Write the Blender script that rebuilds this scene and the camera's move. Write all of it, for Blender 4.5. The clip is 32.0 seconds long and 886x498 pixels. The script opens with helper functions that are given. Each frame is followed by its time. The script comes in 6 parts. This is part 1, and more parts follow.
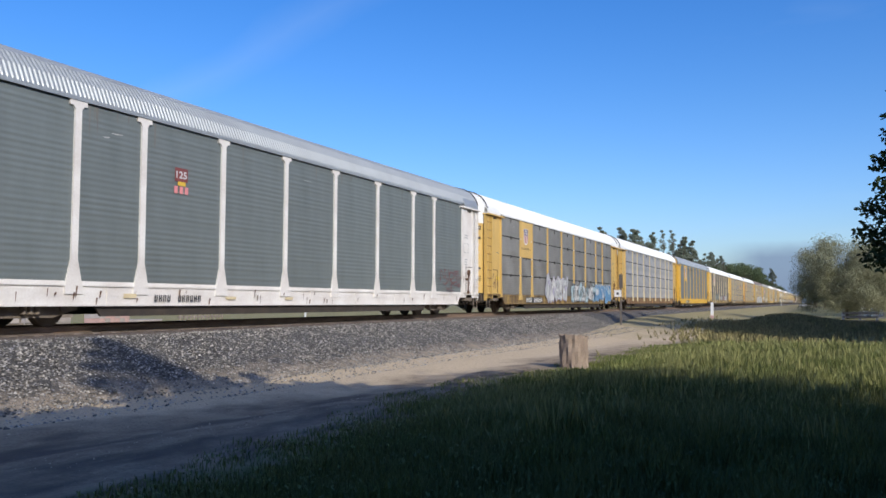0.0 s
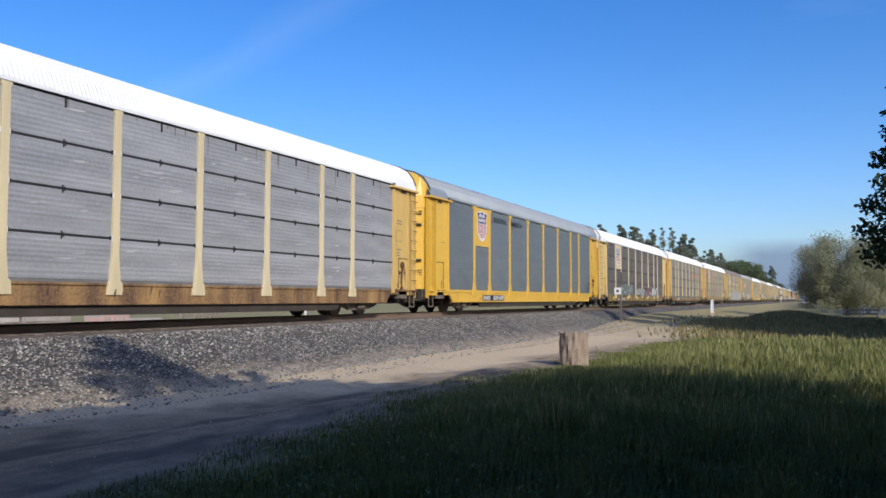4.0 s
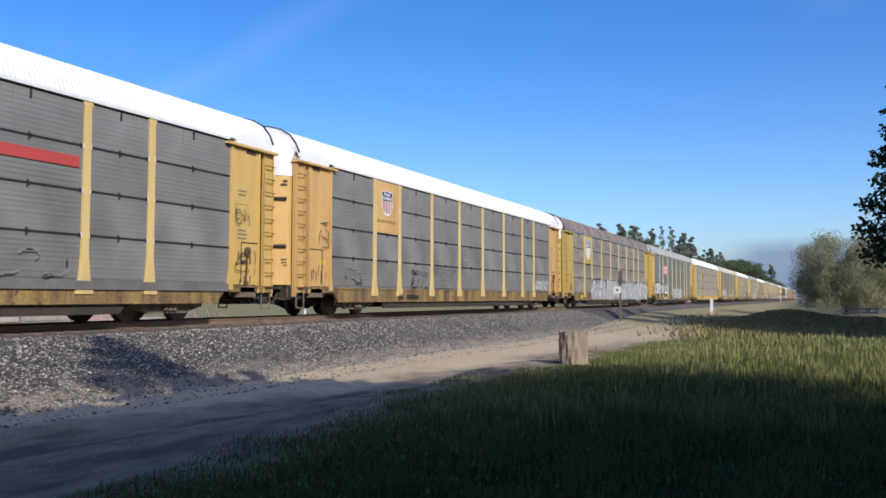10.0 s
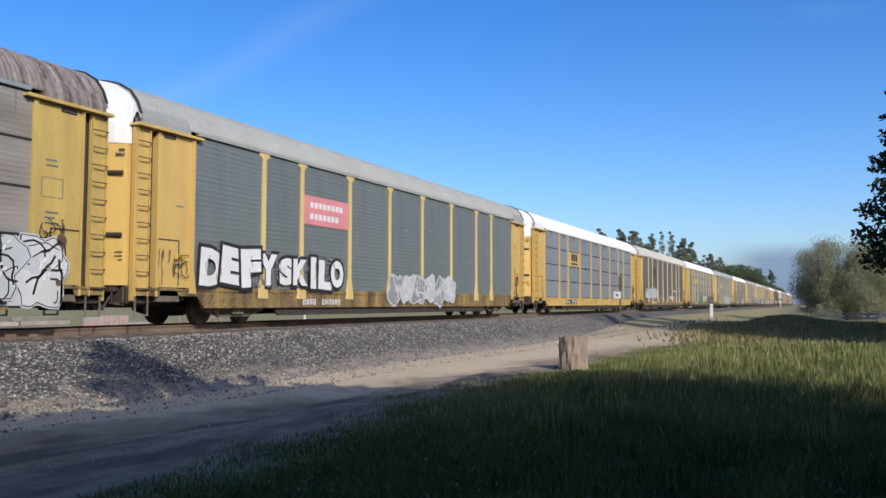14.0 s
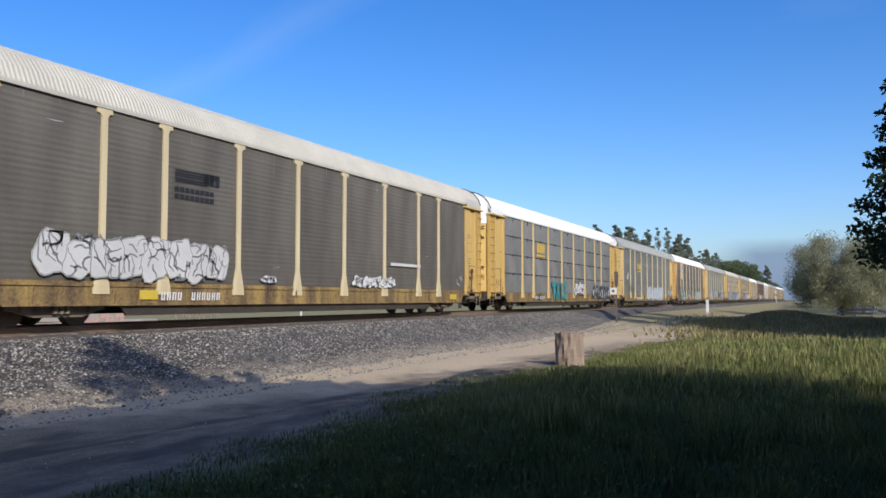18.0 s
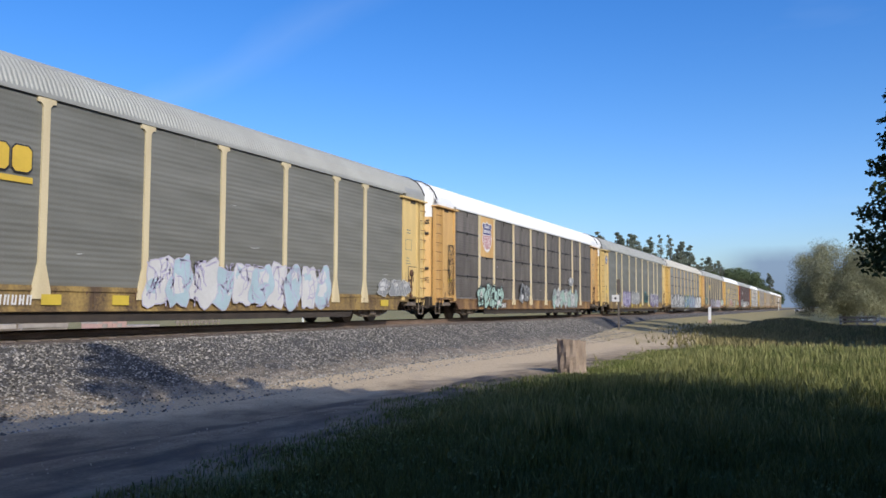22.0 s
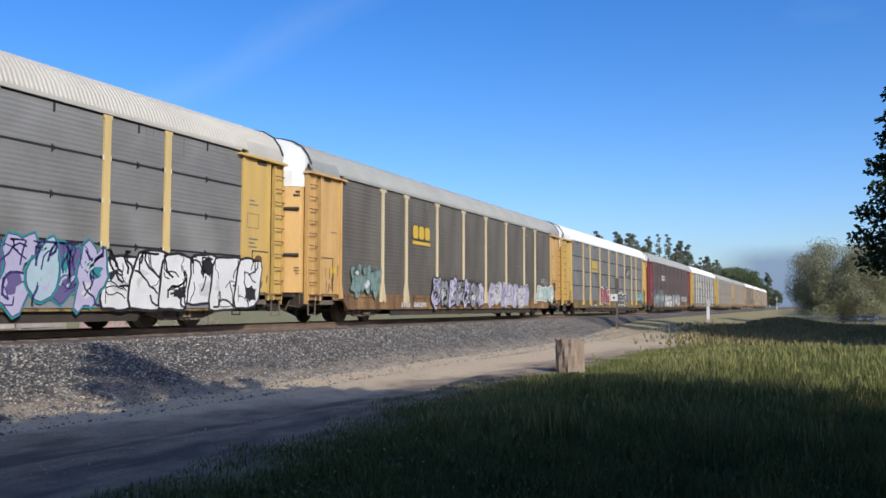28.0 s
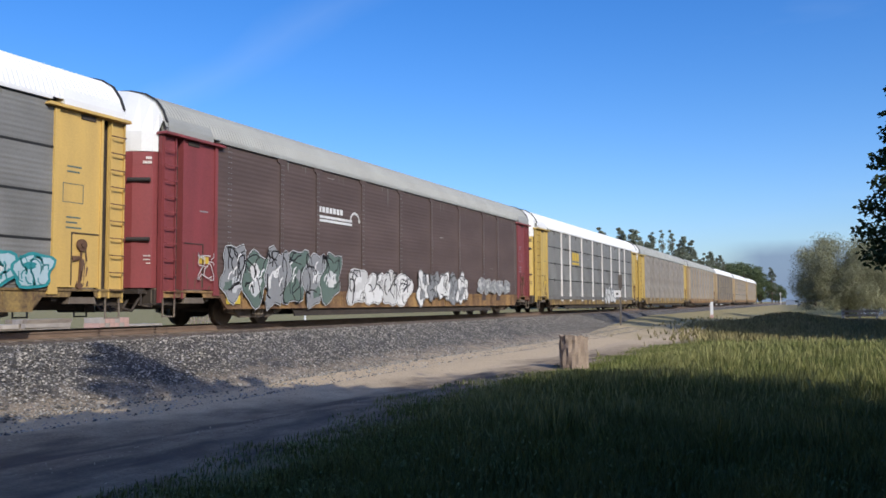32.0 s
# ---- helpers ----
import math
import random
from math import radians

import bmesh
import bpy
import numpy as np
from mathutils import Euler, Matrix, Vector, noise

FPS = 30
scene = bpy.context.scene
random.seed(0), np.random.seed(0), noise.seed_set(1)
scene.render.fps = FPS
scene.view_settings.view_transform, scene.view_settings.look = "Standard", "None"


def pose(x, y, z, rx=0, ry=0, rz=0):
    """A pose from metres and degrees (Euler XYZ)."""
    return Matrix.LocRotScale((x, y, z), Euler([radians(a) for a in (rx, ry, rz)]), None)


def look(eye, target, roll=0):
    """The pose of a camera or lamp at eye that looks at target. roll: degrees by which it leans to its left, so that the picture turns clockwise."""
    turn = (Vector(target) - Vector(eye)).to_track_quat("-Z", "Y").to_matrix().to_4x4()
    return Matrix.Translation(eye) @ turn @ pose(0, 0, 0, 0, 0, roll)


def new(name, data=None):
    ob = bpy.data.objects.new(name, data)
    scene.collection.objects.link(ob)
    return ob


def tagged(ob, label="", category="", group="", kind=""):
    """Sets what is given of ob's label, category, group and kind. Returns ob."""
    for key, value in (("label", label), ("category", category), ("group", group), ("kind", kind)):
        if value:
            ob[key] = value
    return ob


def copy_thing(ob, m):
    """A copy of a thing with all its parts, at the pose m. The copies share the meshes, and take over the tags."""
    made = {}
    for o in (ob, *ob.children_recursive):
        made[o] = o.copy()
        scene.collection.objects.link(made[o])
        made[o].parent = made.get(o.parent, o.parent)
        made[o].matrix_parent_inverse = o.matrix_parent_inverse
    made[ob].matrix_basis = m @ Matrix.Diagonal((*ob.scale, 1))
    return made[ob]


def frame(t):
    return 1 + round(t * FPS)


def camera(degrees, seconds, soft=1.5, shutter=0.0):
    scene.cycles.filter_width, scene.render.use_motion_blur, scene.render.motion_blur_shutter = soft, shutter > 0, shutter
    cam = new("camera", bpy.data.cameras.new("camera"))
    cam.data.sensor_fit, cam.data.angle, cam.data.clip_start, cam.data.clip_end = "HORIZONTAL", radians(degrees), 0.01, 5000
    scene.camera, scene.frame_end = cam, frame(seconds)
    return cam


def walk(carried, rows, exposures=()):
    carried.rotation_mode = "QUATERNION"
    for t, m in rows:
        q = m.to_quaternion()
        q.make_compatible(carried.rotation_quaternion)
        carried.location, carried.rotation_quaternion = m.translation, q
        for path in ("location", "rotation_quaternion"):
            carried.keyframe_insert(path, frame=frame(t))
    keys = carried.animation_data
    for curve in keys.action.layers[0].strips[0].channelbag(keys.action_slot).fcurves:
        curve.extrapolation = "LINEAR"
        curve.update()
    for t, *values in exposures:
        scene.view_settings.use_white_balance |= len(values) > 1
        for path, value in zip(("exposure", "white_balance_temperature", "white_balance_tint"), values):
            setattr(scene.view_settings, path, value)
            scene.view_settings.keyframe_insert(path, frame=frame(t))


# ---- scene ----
# ---- camera: held in the hand, it only sways ----
cam = camera(55.43, 32.0, soft=1.6)
EYE = (0.0, 0.0, 1.6)
# seconds, turn to the left of the track's line, tilt up, roll (degrees)
SWAY = [
    (0, 24.155, 3.568, -0.155),
    (0.5, 24.11, 3.747, -0.152),
    (1, 24.089, 3.951, -0.179),
    (1.5, 23.999, 3.96, -0.104),
    (2, 23.997, 3.78, -0.116),
    (2.5, 24.051, 3.481, -0.088),
    (3, 24.011, 3.371, -0.043),
    (3.5, 24.102, 3.421, -0.009),
    (5.5, 24.214, 3.415, -0.053),
    (6, 24.316, 3.592, -0.056),
    (6.5, 24.321, 3.772, 0.006),
    (7, 24.333, 3.817, -0.103),
    (7.5, 24.323, 3.819, -0.063),
    (8, 24.215, 3.643, -0.063),
    (8.5, 24.215, 3.473, -0.05),
    (9, 24.312, 3.429, -0.11),
    (9.5, 24.222, 3.252, 0.01),
    (10, 24.115, 3.366, 0.015),
    (10.5, 24.159, 3.62, 0.008),
    (11, 24.068, 3.703, 0.065),
    (11.5, 24.095, 3.808, 0.104),
    (12, 24.113, 3.793, 0.017),
    (12.5, 24.166, 3.736, 0.016),
    (13, 24.058, 3.716, 0.003),
    (13.5, 24.095, 3.748, -0.096),
    (14, 24.109, 3.703, -0.041),
    (14.5, 24.005, 3.791, 0.019),
    (16.5, 23.903, 3.686, 0.202),
    (17, 23.833, 3.521, 0.284),
    (17.5, 23.807, 3.442, 0.17),
    (18, 23.851, 3.451, 0.089),
    (18.5, 23.916, 3.497, 0.042),
    (19, 23.939, 3.79, -0.098),
    (19.5, 23.943, 4.061, -0.155),
    (20, 23.944, 4.177, -0.151),
    (20.5, 23.941, 4.183, -0.204),
    (21, 24.031, 4.137, -0.293),
    (21.5, 24.051, 4.005, -0.157),
    (22, 23.999, 3.908, -0.101),
    (22.5, 23.988, 3.755, -0.068),
    (23, 24, 3.585, -0.044),
    (23.5, 23.908, 3.68, 0.079),
    (24, 23.825, 3.817, -0.002),
    (24.5, 23.847, 3.927, -0.064),
    (25, 23.846, 4.093, 0.015),
    (25.5, 23.918, 4.202, 0.154),
    (27.5, 23.897, 3.799, -0.013),
    (28, 23.895, 3.868, -0.051),
    (28.5, 23.858, 3.885, 0.143),
    (29, 23.911, 3.865, 0.104),
    (29.5, 23.969, 4.008, 0.162),
    (30, 23.957, 4.124, 0.158),
    (30.5, 24.028, 4.064, 0.246),
    (31, 24.091, 3.957, 0.214),
    (31.5, 24.131, 3.795, 0.222),
    (32, 24.102, 3.692, 0.341),
]


def sway_pose(turn, tilt, roll):
    a, b = radians(turn), radians(tilt)
    to = (EYE[0] + math.cos(a) * math.cos(b), EYE[1] + math.sin(a) * math.cos(b), EYE[2] + math.sin(b))
    return look(EYE, to, -roll)


walk(cam, [(t, sway_pose(a, b, r)) for t, a, b, r in SWAY])

# ---- world and sun ----
SUN_TURN, SUN_HEIGHT = radians(216.0), radians(31.0)
world = bpy.data.worlds.new("sky")
world.use_nodes = True
scene.world = world
wn, wl = world.node_tree.nodes, world.node_tree.links
sky = wn.new("ShaderNodeTexSky")
sky.sky_type, sky.sun_disc = "NISHITA", False
sky.sun_elevation, sky.sun_rotation = SUN_HEIGHT, SUN_TURN
sky.air_density, sky.dust_density, sky.ozone_density = 1.0, 1.6, 3.0
wn["Background"].inputs["Strength"].default_value = 0.178
deep = wn.new("ShaderNodeHueSaturation")
deep.inputs["Saturation"].default_value, deep.inputs["Value"].default_value = 1.29, 0.97
deep.inputs["Hue"].default_value = 0.511
cool = wn.new("ShaderNodeMix")
cool.data_type, cool.blend_type = "RGBA", "MULTIPLY"
cool.inputs[0].default_value, cool.inputs[7].default_value = 1.0, (0.92, 1.0, 1.09, 1)
wl.new(sky.outputs[0], cool.inputs[6])
wl.new(cool.outputs[2], deep.inputs["Color"])
# thin streaks high up, and a low grey-blue bank of cloud far down the line
wc = wn.new("ShaderNodeTexCoord")
ws = wn.new("ShaderNodeSeparateXYZ")
wl.new(wc.outputs["Generated"], ws.inputs[0])


def sky_node(kind, *values, **props):
    nd = wn.new(kind)
    for key, value in props.items():
        nd.operation = value
    for i, v in enumerate(values):
        if v is None:
            continue
        if isinstance(v, (int, float)):
            nd.inputs[i].default_value = v
        else:
            wl.new(v, nd.inputs[i])
    return nd.outputs[0]


def sky_noise(scale, stretch):
    mp, nz = wn.new("ShaderNodeMapping"), wn.new("ShaderNodeTexNoise")
    mp.inputs["Scale"].default_value, mp.inputs["Rotation"].default_value = stretch, (0.5, 0.3, 0.9)
    nz.inputs["Scale"].default_value, nz.inputs["Detail"].default_value = scale, 5.0
    wl.new(wc.outputs["Generated"], mp.inputs[0])
    wl.new(mp.outputs[0], nz.inputs["Vector"])
    return nz.outputs[0]


wisp = sky_node("ShaderNodeMapRange", sky_noise(2.2, (1.0, 1.0, 5.0)), 0.55, 0.85, 0.0, 0.12)


def sky_side(direction):
    nd = wn.new("ShaderNodeVectorMath")
    nd.operation = "DOT_PRODUCT"
    wl.new(wc.outputs["Generated"], nd.inputs[0])
    nd.inputs[1].default_value = direction
    return nd.outputs["Value"]


# one long faint trail of cirrus over the train
bent = sky_node("ShaderNodeMath", sky_noise(6.0, (1.0, 1.0, 1.0)), 0.05, sky_side((0.499, -0.253, -0.829)), operation="MULTIPLY_ADD")
bent = sky_node("ShaderNodeMath", sky_node("ShaderNodeMath", bent, -0.025, operation="ADD"), operation="ABSOLUTE")
trail = sky_node("ShaderNodeMapRange", bent, 0.026, 0.0, 0.0, 0.06)
trail = sky_node("ShaderNodeMath", trail, sky_node("ShaderNodeMapRange", sky_side((0.756, 0.594, 0.274)), 0.97, 0.995, 0.0, 1.0), operation="MULTIPLY")
streak = sky_node("ShaderNodeMath", wisp, trail, operation="ADD")
bank_top = sky_node("ShaderNodeMath", sky_noise(9.0, (1.0, 1.0, 1.6)), 0.035, ws.outputs[2], operation="MULTIPLY_ADD")
bank = sky_node("ShaderNodeMapRange", bank_top, 0.086, 0.066, 0.0, 0.85)
off_line = sky_node("ShaderNodeMath", sky_node("ShaderNodeMath", ws.outputs[1], -0.02, operation="ADD"), operation="ABSOLUTE")
bank = sky_node("ShaderNodeMath", bank, sky_node("ShaderNodeMapRange", off_line, 0.09, 0.04, 0.0, 1.0), operation="MULTIPLY")


def sky_mix(fac, under, colour):
    mx = wn.new("ShaderNodeMix")
    mx.data_type = "RGBA"
    wl.new(fac, mx.inputs[0])
    wl.new(under, mx.inputs[6])
    mx.inputs[7].default_value = (*colour, 1)
    return mx.outputs[2]


low_air = sky_node("ShaderNodeMapRange", ws.outputs[2], 0.22, 0.0, 0.0, 1.0)
blue_air = wn.new("ShaderNodeMix")
blue_air.data_type, blue_air.blend_type = "RGBA", "MULTIPLY"
wl.new(low_air, blue_air.inputs[0])
wl.new(deep.outputs[0], blue_air.inputs[6])
blue_air.inputs[7].default_value = (0.98, 0.99, 1.10, 1)
clouded = sky_mix(bank, sky_mix(streak, blue_air.outputs[2], (4.6, 5.2, 6.0)), (1.25, 1.75, 2.7))
wl.new(clouded, wn["Background"].inputs[0])

sun = new("sun", bpy.data.lights.new("sun", "SUN"))
sun.data.energy, sun.data.angle, sun.data.color = 3.75, radians(0.53), (1.0, 0.93, 0.82)
way = Vector((math.sin(SUN_TURN) * math.cos(SUN_HEIGHT), math.cos(SUN_TURN) * math.cos(SUN_HEIGHT), math.sin(SUN_HEIGHT)))
sun.matrix_world = look(way * 60, (0, 0, 0))
scene.view_settings.exposure = 0.0

# ---- plan (metres): x along the track, y across it, the camera over the origin ----
SIDE = 14.52            # near side of the cars
TRACK = SIDE + 1.5      # centre line of the track
RAIL = 1.04             # top of the rails above the ground
PITCH = 29.35           # from car to car
LONG = 27.2             # the side of a car between its end sections' inner thirds
END = 0.5               # by which the ends stand out past that


# ---- materials ----
def node_material(name):
    m = bpy.data.materials.new(name)
    m.use_nodes = True
    return m, m.node_tree.nodes, m.node_tree.links, m.node_tree.nodes["Principled BSDF"]


def surface(name, colour, other=None, scale=3.0, fine=40.0, amount=0.5, rough=0.6, metal=0.0, bump=0.15, vary=0.0, stretch=(1, 1, 1), island=0.0, shine=0.5):
    """Two scales of noise between a colour and its worn or dirty other; vary: change from piece to piece."""
    m, n, l, p = node_material(name)
    other = other or tuple(v * 0.72 for v in colour)
    co = n.new("ShaderNodeTexCoord")
    mp = n.new("ShaderNodeMapping")
    mp.inputs["Scale"].default_value = stretch
    l.new(co.outputs["Object"], mp.inputs[0])
    big, small = n.new("ShaderNodeTexNoise"), n.new("ShaderNodeTexNoise")
    for t, s in ((big, scale), (small, fine)):
        t.inputs["Scale"].default_value, t.inputs["Detail"].default_value = s, 4.0
        l.new(mp.outputs[0] if t is big else co.outputs["Object"], t.inputs["Vector"])
    add = n.new("ShaderNodeMath")
    add.operation = "MULTIPLY_ADD"
    l.new(small.outputs[0], add.inputs[0])
    add.inputs[1].default_value = 0.45
    l.new(big.outputs[0], add.inputs[2])
    ramp = n.new("ShaderNodeMapRange")
    ramp.inputs[1].default_value, ramp.inputs[2].default_value = 0.5, 1.0
    ramp.inputs[3].default_value, ramp.inputs[4].default_value = 0.0, amount
    l.new(add.outputs[0], ramp.inputs[0])
    mix = n.new("ShaderNodeMix")
    mix.data_type = "RGBA"
    l.new(ramp.outputs[0], mix.inputs[0])
    mix.inputs[6].default_value, mix.inputs[7].default_value = (*colour, 1), (*other, 1)
    out = mix.outputs[2]
    if vary or island:
        src = n.new("ShaderNodeObjectInfo").outputs["Random"] if vary else n.new("ShaderNodeNewGeometry").outputs["Random Per Island"]
        v = n.new("ShaderNodeMapRange")
        v.inputs[3].default_value, v.inputs[4].default_value = 1 - (vary or island), 1 + (vary or island)
        l.new(src, v.inputs[0])
        hs = n.new("ShaderNodeHueSaturation")
        l.new(v.outputs[0], hs.inputs["Value"])
        l.new(out, hs.inputs["Color"])
        out = hs.outputs[0]
    l.new(out, p.inputs["Base Color"])
    p.inputs["Metallic"].default_value = metal
    p.inputs["Specular IOR Level"].default_value = shine
    rr = n.new("ShaderNodeMapRange")
    rr.inputs[3].default_value, rr.inputs[4].default_value = max(0.05, rough - 0.12), min(1.0, rough + 0.12)
    l.new(small.outputs[0], rr.inputs[0])
    l.new(rr.outputs[0], p.inputs["Roughness"])
    if bump:
        b = n.new("ShaderNodeBump")
        b.inputs["Strength"].default_value, b.inputs["Distance"].default_value = bump, 0.02
        l.new(small.outputs[0], b.inputs["Height"])
        l.new(b.outputs[0], p.inputs["Normal"])
    return m


# paint and metal of the cars
YELLOW_NEW = surface("bright_yellow_paint", (0.70, 0.43, 0.06), (0.56, 0.34, 0.06), 1.2, 30, 0.6, 0.42, 0, 0.04)
YELLOW = surface("yellow_paint", (0.66, 0.44, 0.13), (0.46, 0.31, 0.11), 1.1, 30, 0.85, 0.5, 0, 0.06, stretch=(1.6, 1, 0.3))
CREAM_YELLOW = surface("cream_yellow_paint", (0.72, 0.53, 0.22), (0.52, 0.38, 0.16), 1.1, 30, 0.85, 0.55, 0, 0.06, stretch=(1.6, 1, 0.3))
CREAM = surface("pale_yellow_paint", (0.70, 0.60, 0.38), (0.48, 0.39, 0.24), 1.1, 30, 0.85, 0.55, 0, 0.06, stretch=(1.6, 1, 0.3))
ORANGE = surface("orange_yellow_paint", (0.68, 0.44, 0.17), (0.46, 0.27, 0.10), 1.0, 25, 0.95, 0.55, 0, 0.07, stretch=(1.6, 1, 0.3))
DULL_YELLOW = surface("dull_yellow_paint", (0.60, 0.43, 0.12), (0.38, 0.27, 0.09), 1.0, 25, 0.95, 0.55, 0, 0.07, stretch=(1.6, 1, 0.3))
# frame paint of the far cars, distance haze put into the colour
HAZED_TAN = surface("hazed_tan_paint", (0.42, 0.32, 0.19), (0.28, 0.21, 0.13), 1.0, 25, 0.8, 0.65, 0, 0.07)
MAROON = surface("maroon_paint", (0.26, 0.055, 0.06), (0.16, 0.04, 0.04), 1.0, 25, 0.95, 0.55, 0, 0.07, stretch=(1.6, 1, 0.3))
OFF_WHITE = surface("white_frame_paint", (0.78, 0.76, 0.73), (0.55, 0.50, 0.46), 1.2, 25, 0.8, 0.5, 0, 0.05)
ROOF_WHITE = surface("white_roof_paint", (0.76, 0.765, 0.76), (0.60, 0.60, 0.585), 0.8, 20, 0.5, 0.5, 0, 0.03)
ROOF_CREAM = surface("aged_white_roof_paint", (0.50, 0.475, 0.41), (0.35, 0.325, 0.275), 0.8, 20, 0.7, 0.6, 0, 0.04)
ROOF_SILVER = surface("galvanised_roof", (0.37, 0.395, 0.40), (0.27, 0.285, 0.29), 0.9, 30, 0.7, 0.42, 0.35, 0.04)
ROOF_GREY = surface("grey_weathered_roof", (0.34, 0.345, 0.32), (0.25, 0.25, 0.225), 0.9, 25, 0.7, 0.6, 0.1, 0.05)
ROOF_RUST = surface("rusted_roof", (0.055, 0.035, 0.028), (0.33, 0.29, 0.265), 1.5, 9, 1.0, 0.8, 0.0, 0.2, stretch=(4.0, 0.25, 0.25))
PANEL_GREY = surface("galvanised_side_panel", (0.255, 0.252, 0.238), (0.15, 0.146, 0.135), 1.1, 45, 1.0, 0.55, 0.1, 0.05, vary=0.10, stretch=(0.7, 1, 0.7))
PANEL_BLUE = surface("cool_grey_side_panel", (0.265, 0.288, 0.298), (0.19, 0.21, 0.22), 1.3, 45, 0.8, 0.5, 0.12, 0.05, vary=0.04)
PANEL_GREEN = surface("grey_green_side_panel", (0.175, 0.20, 0.198), (0.125, 0.145, 0.142), 1.3, 45, 0.8, 0.5, 0.12, 0.05, vary=0.04, stretch=(1.2, 1, 0.4))
PANEL_SLATE = surface("slate_side_panel", (0.175, 0.20, 0.215), (0.12, 0.14, 0.15), 1.3, 45, 0.8, 0.45, 0.15, 0.05, vary=0.04, stretch=(0.6, 1, 1.2))
PANEL_DARK = surface("sooty_side_panel", (0.185, 0.168, 0.15), (0.085, 0.076, 0.068), 1.0, 35, 1.1, 0.7, 0.1, 0.06, vary=0.14, stretch=(1.5, 1, 0.4))
PANEL_BROWN = surface("brown_grey_side_panel", (0.165, 0.150, 0.126), (0.085, 0.076, 0.064), 0.8, 35, 1.0, 0.7, 0.1, 0.06, vary=0.07, stretch=(1.2, 1, 0.4))
PANEL_DRAB = surface("drab_green_grey_side_panel", (0.215, 0.215, 0.19), (0.135, 0.135, 0.115), 0.9, 35, 1.0, 0.65, 0.1, 0.06, vary=0.05, stretch=(0.4, 1, 1.8))
PANEL_MAROON = surface("maroon_brown_side_panel", (0.125, 0.088, 0.08), (0.075, 0.052, 0.046), 0.8, 35, 1.0, 0.7, 0.1, 0.06, vary=0.05, stretch=(0.6, 1, 1.0))
PANEL_TAN = surface("dusty_tan_side_panel", (0.34, 0.31, 0.27), (0.18, 0.155, 0.135), 0.9, 35, 1.0, 0.7, 0.1, 0.06, vary=0.08, stretch=(0.5, 1, 1.4))
PANEL_WORN = surface("scuffed_side_panel", (0.255, 0.258, 0.262), (0.44, 0.44, 0.45), 0.8, 12, 0.9, 0.5, 0.2, 0.05, vary=0.06, stretch=(0.5, 1, 2.2))
SILL_YELLOW = surface("stained_yellow_sill", (0.40, 0.275, 0.09), (0.10, 0.065, 0.04), 1.3, 14, 1.35, 0.65, 0, 0.12, stretch=(1.4, 1, 0.22))
SILL_RUST = surface("rust_streaked_sill", (0.38, 0.23, 0.09), (0.10, 0.055, 0.035), 1.2, 14, 1.3, 0.75, 0, 0.15, stretch=(1.4, 1, 0.22))
LEDGE = surface("grey_base_ledge", (0.20, 0.195, 0.185), (0.11, 0.105, 0.10), 1.5, 30, 0.9, 0.7, 0.1, 0.05)
STEEL_DARK = surface("grimy_steel", (0.04, 0.034, 0.03), (0.085, 0.065, 0.05), 2.0, 30, 0.8, 0.75, 0.2, 0.2)
STEEL_BROWN = surface("dusty_truck_steel", (0.12, 0.095, 0.075), (0.25, 0.205, 0.16), 2.5, 30, 0.9, 0.8, 0.1, 0.2)
STEEL_RUST = surface("rusted_brake_steel", (0.16, 0.085, 0.05), (0.08, 0.045, 0.03), 5, 30, 0.9, 0.8, 0.1, 0.2)
WHEEL_STEEL = surface("wheel_steel", (0.09, 0.07, 0.055), (0.17, 0.13, 0.10), 3, 30, 0.8, 0.6, 0.2, 0.1)
BLACK = surface("black_rubber", (0.03, 0.028, 0.027), None, 2, 30, 0.5, 0.6, 0, 0.05)
SEAM = surface("dark_seam_and_shade", (0.02, 0.02, 0.02), None, 2, 30, 0.5, 0.7, 0, 0.05)
# ground
RUST_RAIL = surface("rusty_rail", (0.17, 0.115, 0.085), (0.26, 0.19, 0.14), 2, 40, 0.8, 0.7, 0.1, 0.1)
TIE_WOOD = surface("weathered_tie", (0.14, 0.11, 0.09), (0.24, 0.20, 0.17), 4, 40, 0.8, 0.85, 0, 0.3, vary=0.2)


# ---- building helpers ----
def mesh_of(name, verts, faces, smooth=False):
    me = bpy.data.meshes.new(name)
    me.from_pydata(verts, [], faces)
    me.materials.append(None)
    if smooth:
        me.shade_smooth()
    me.update()
    return me


def part(name, me, material, parent=None, label="", at=None):
    """Links a mesh as one object, with its own material, under a thing or a part."""
    ob = new(name, me)
    ob.material_slots[0].link = "OBJECT"
    ob.material_slots[0].material = material
    if parent is not None:
        ob.parent = parent
    if at is not None:
        ob.matrix_basis = at
    if label:
        ob["label"] = label
    return ob


BOX = ((0, 1, 3, 2), (4, 6, 7, 5), (0, 4, 5, 1), (2, 3, 7, 6), (0, 2, 6, 4), (1, 5, 7, 3))


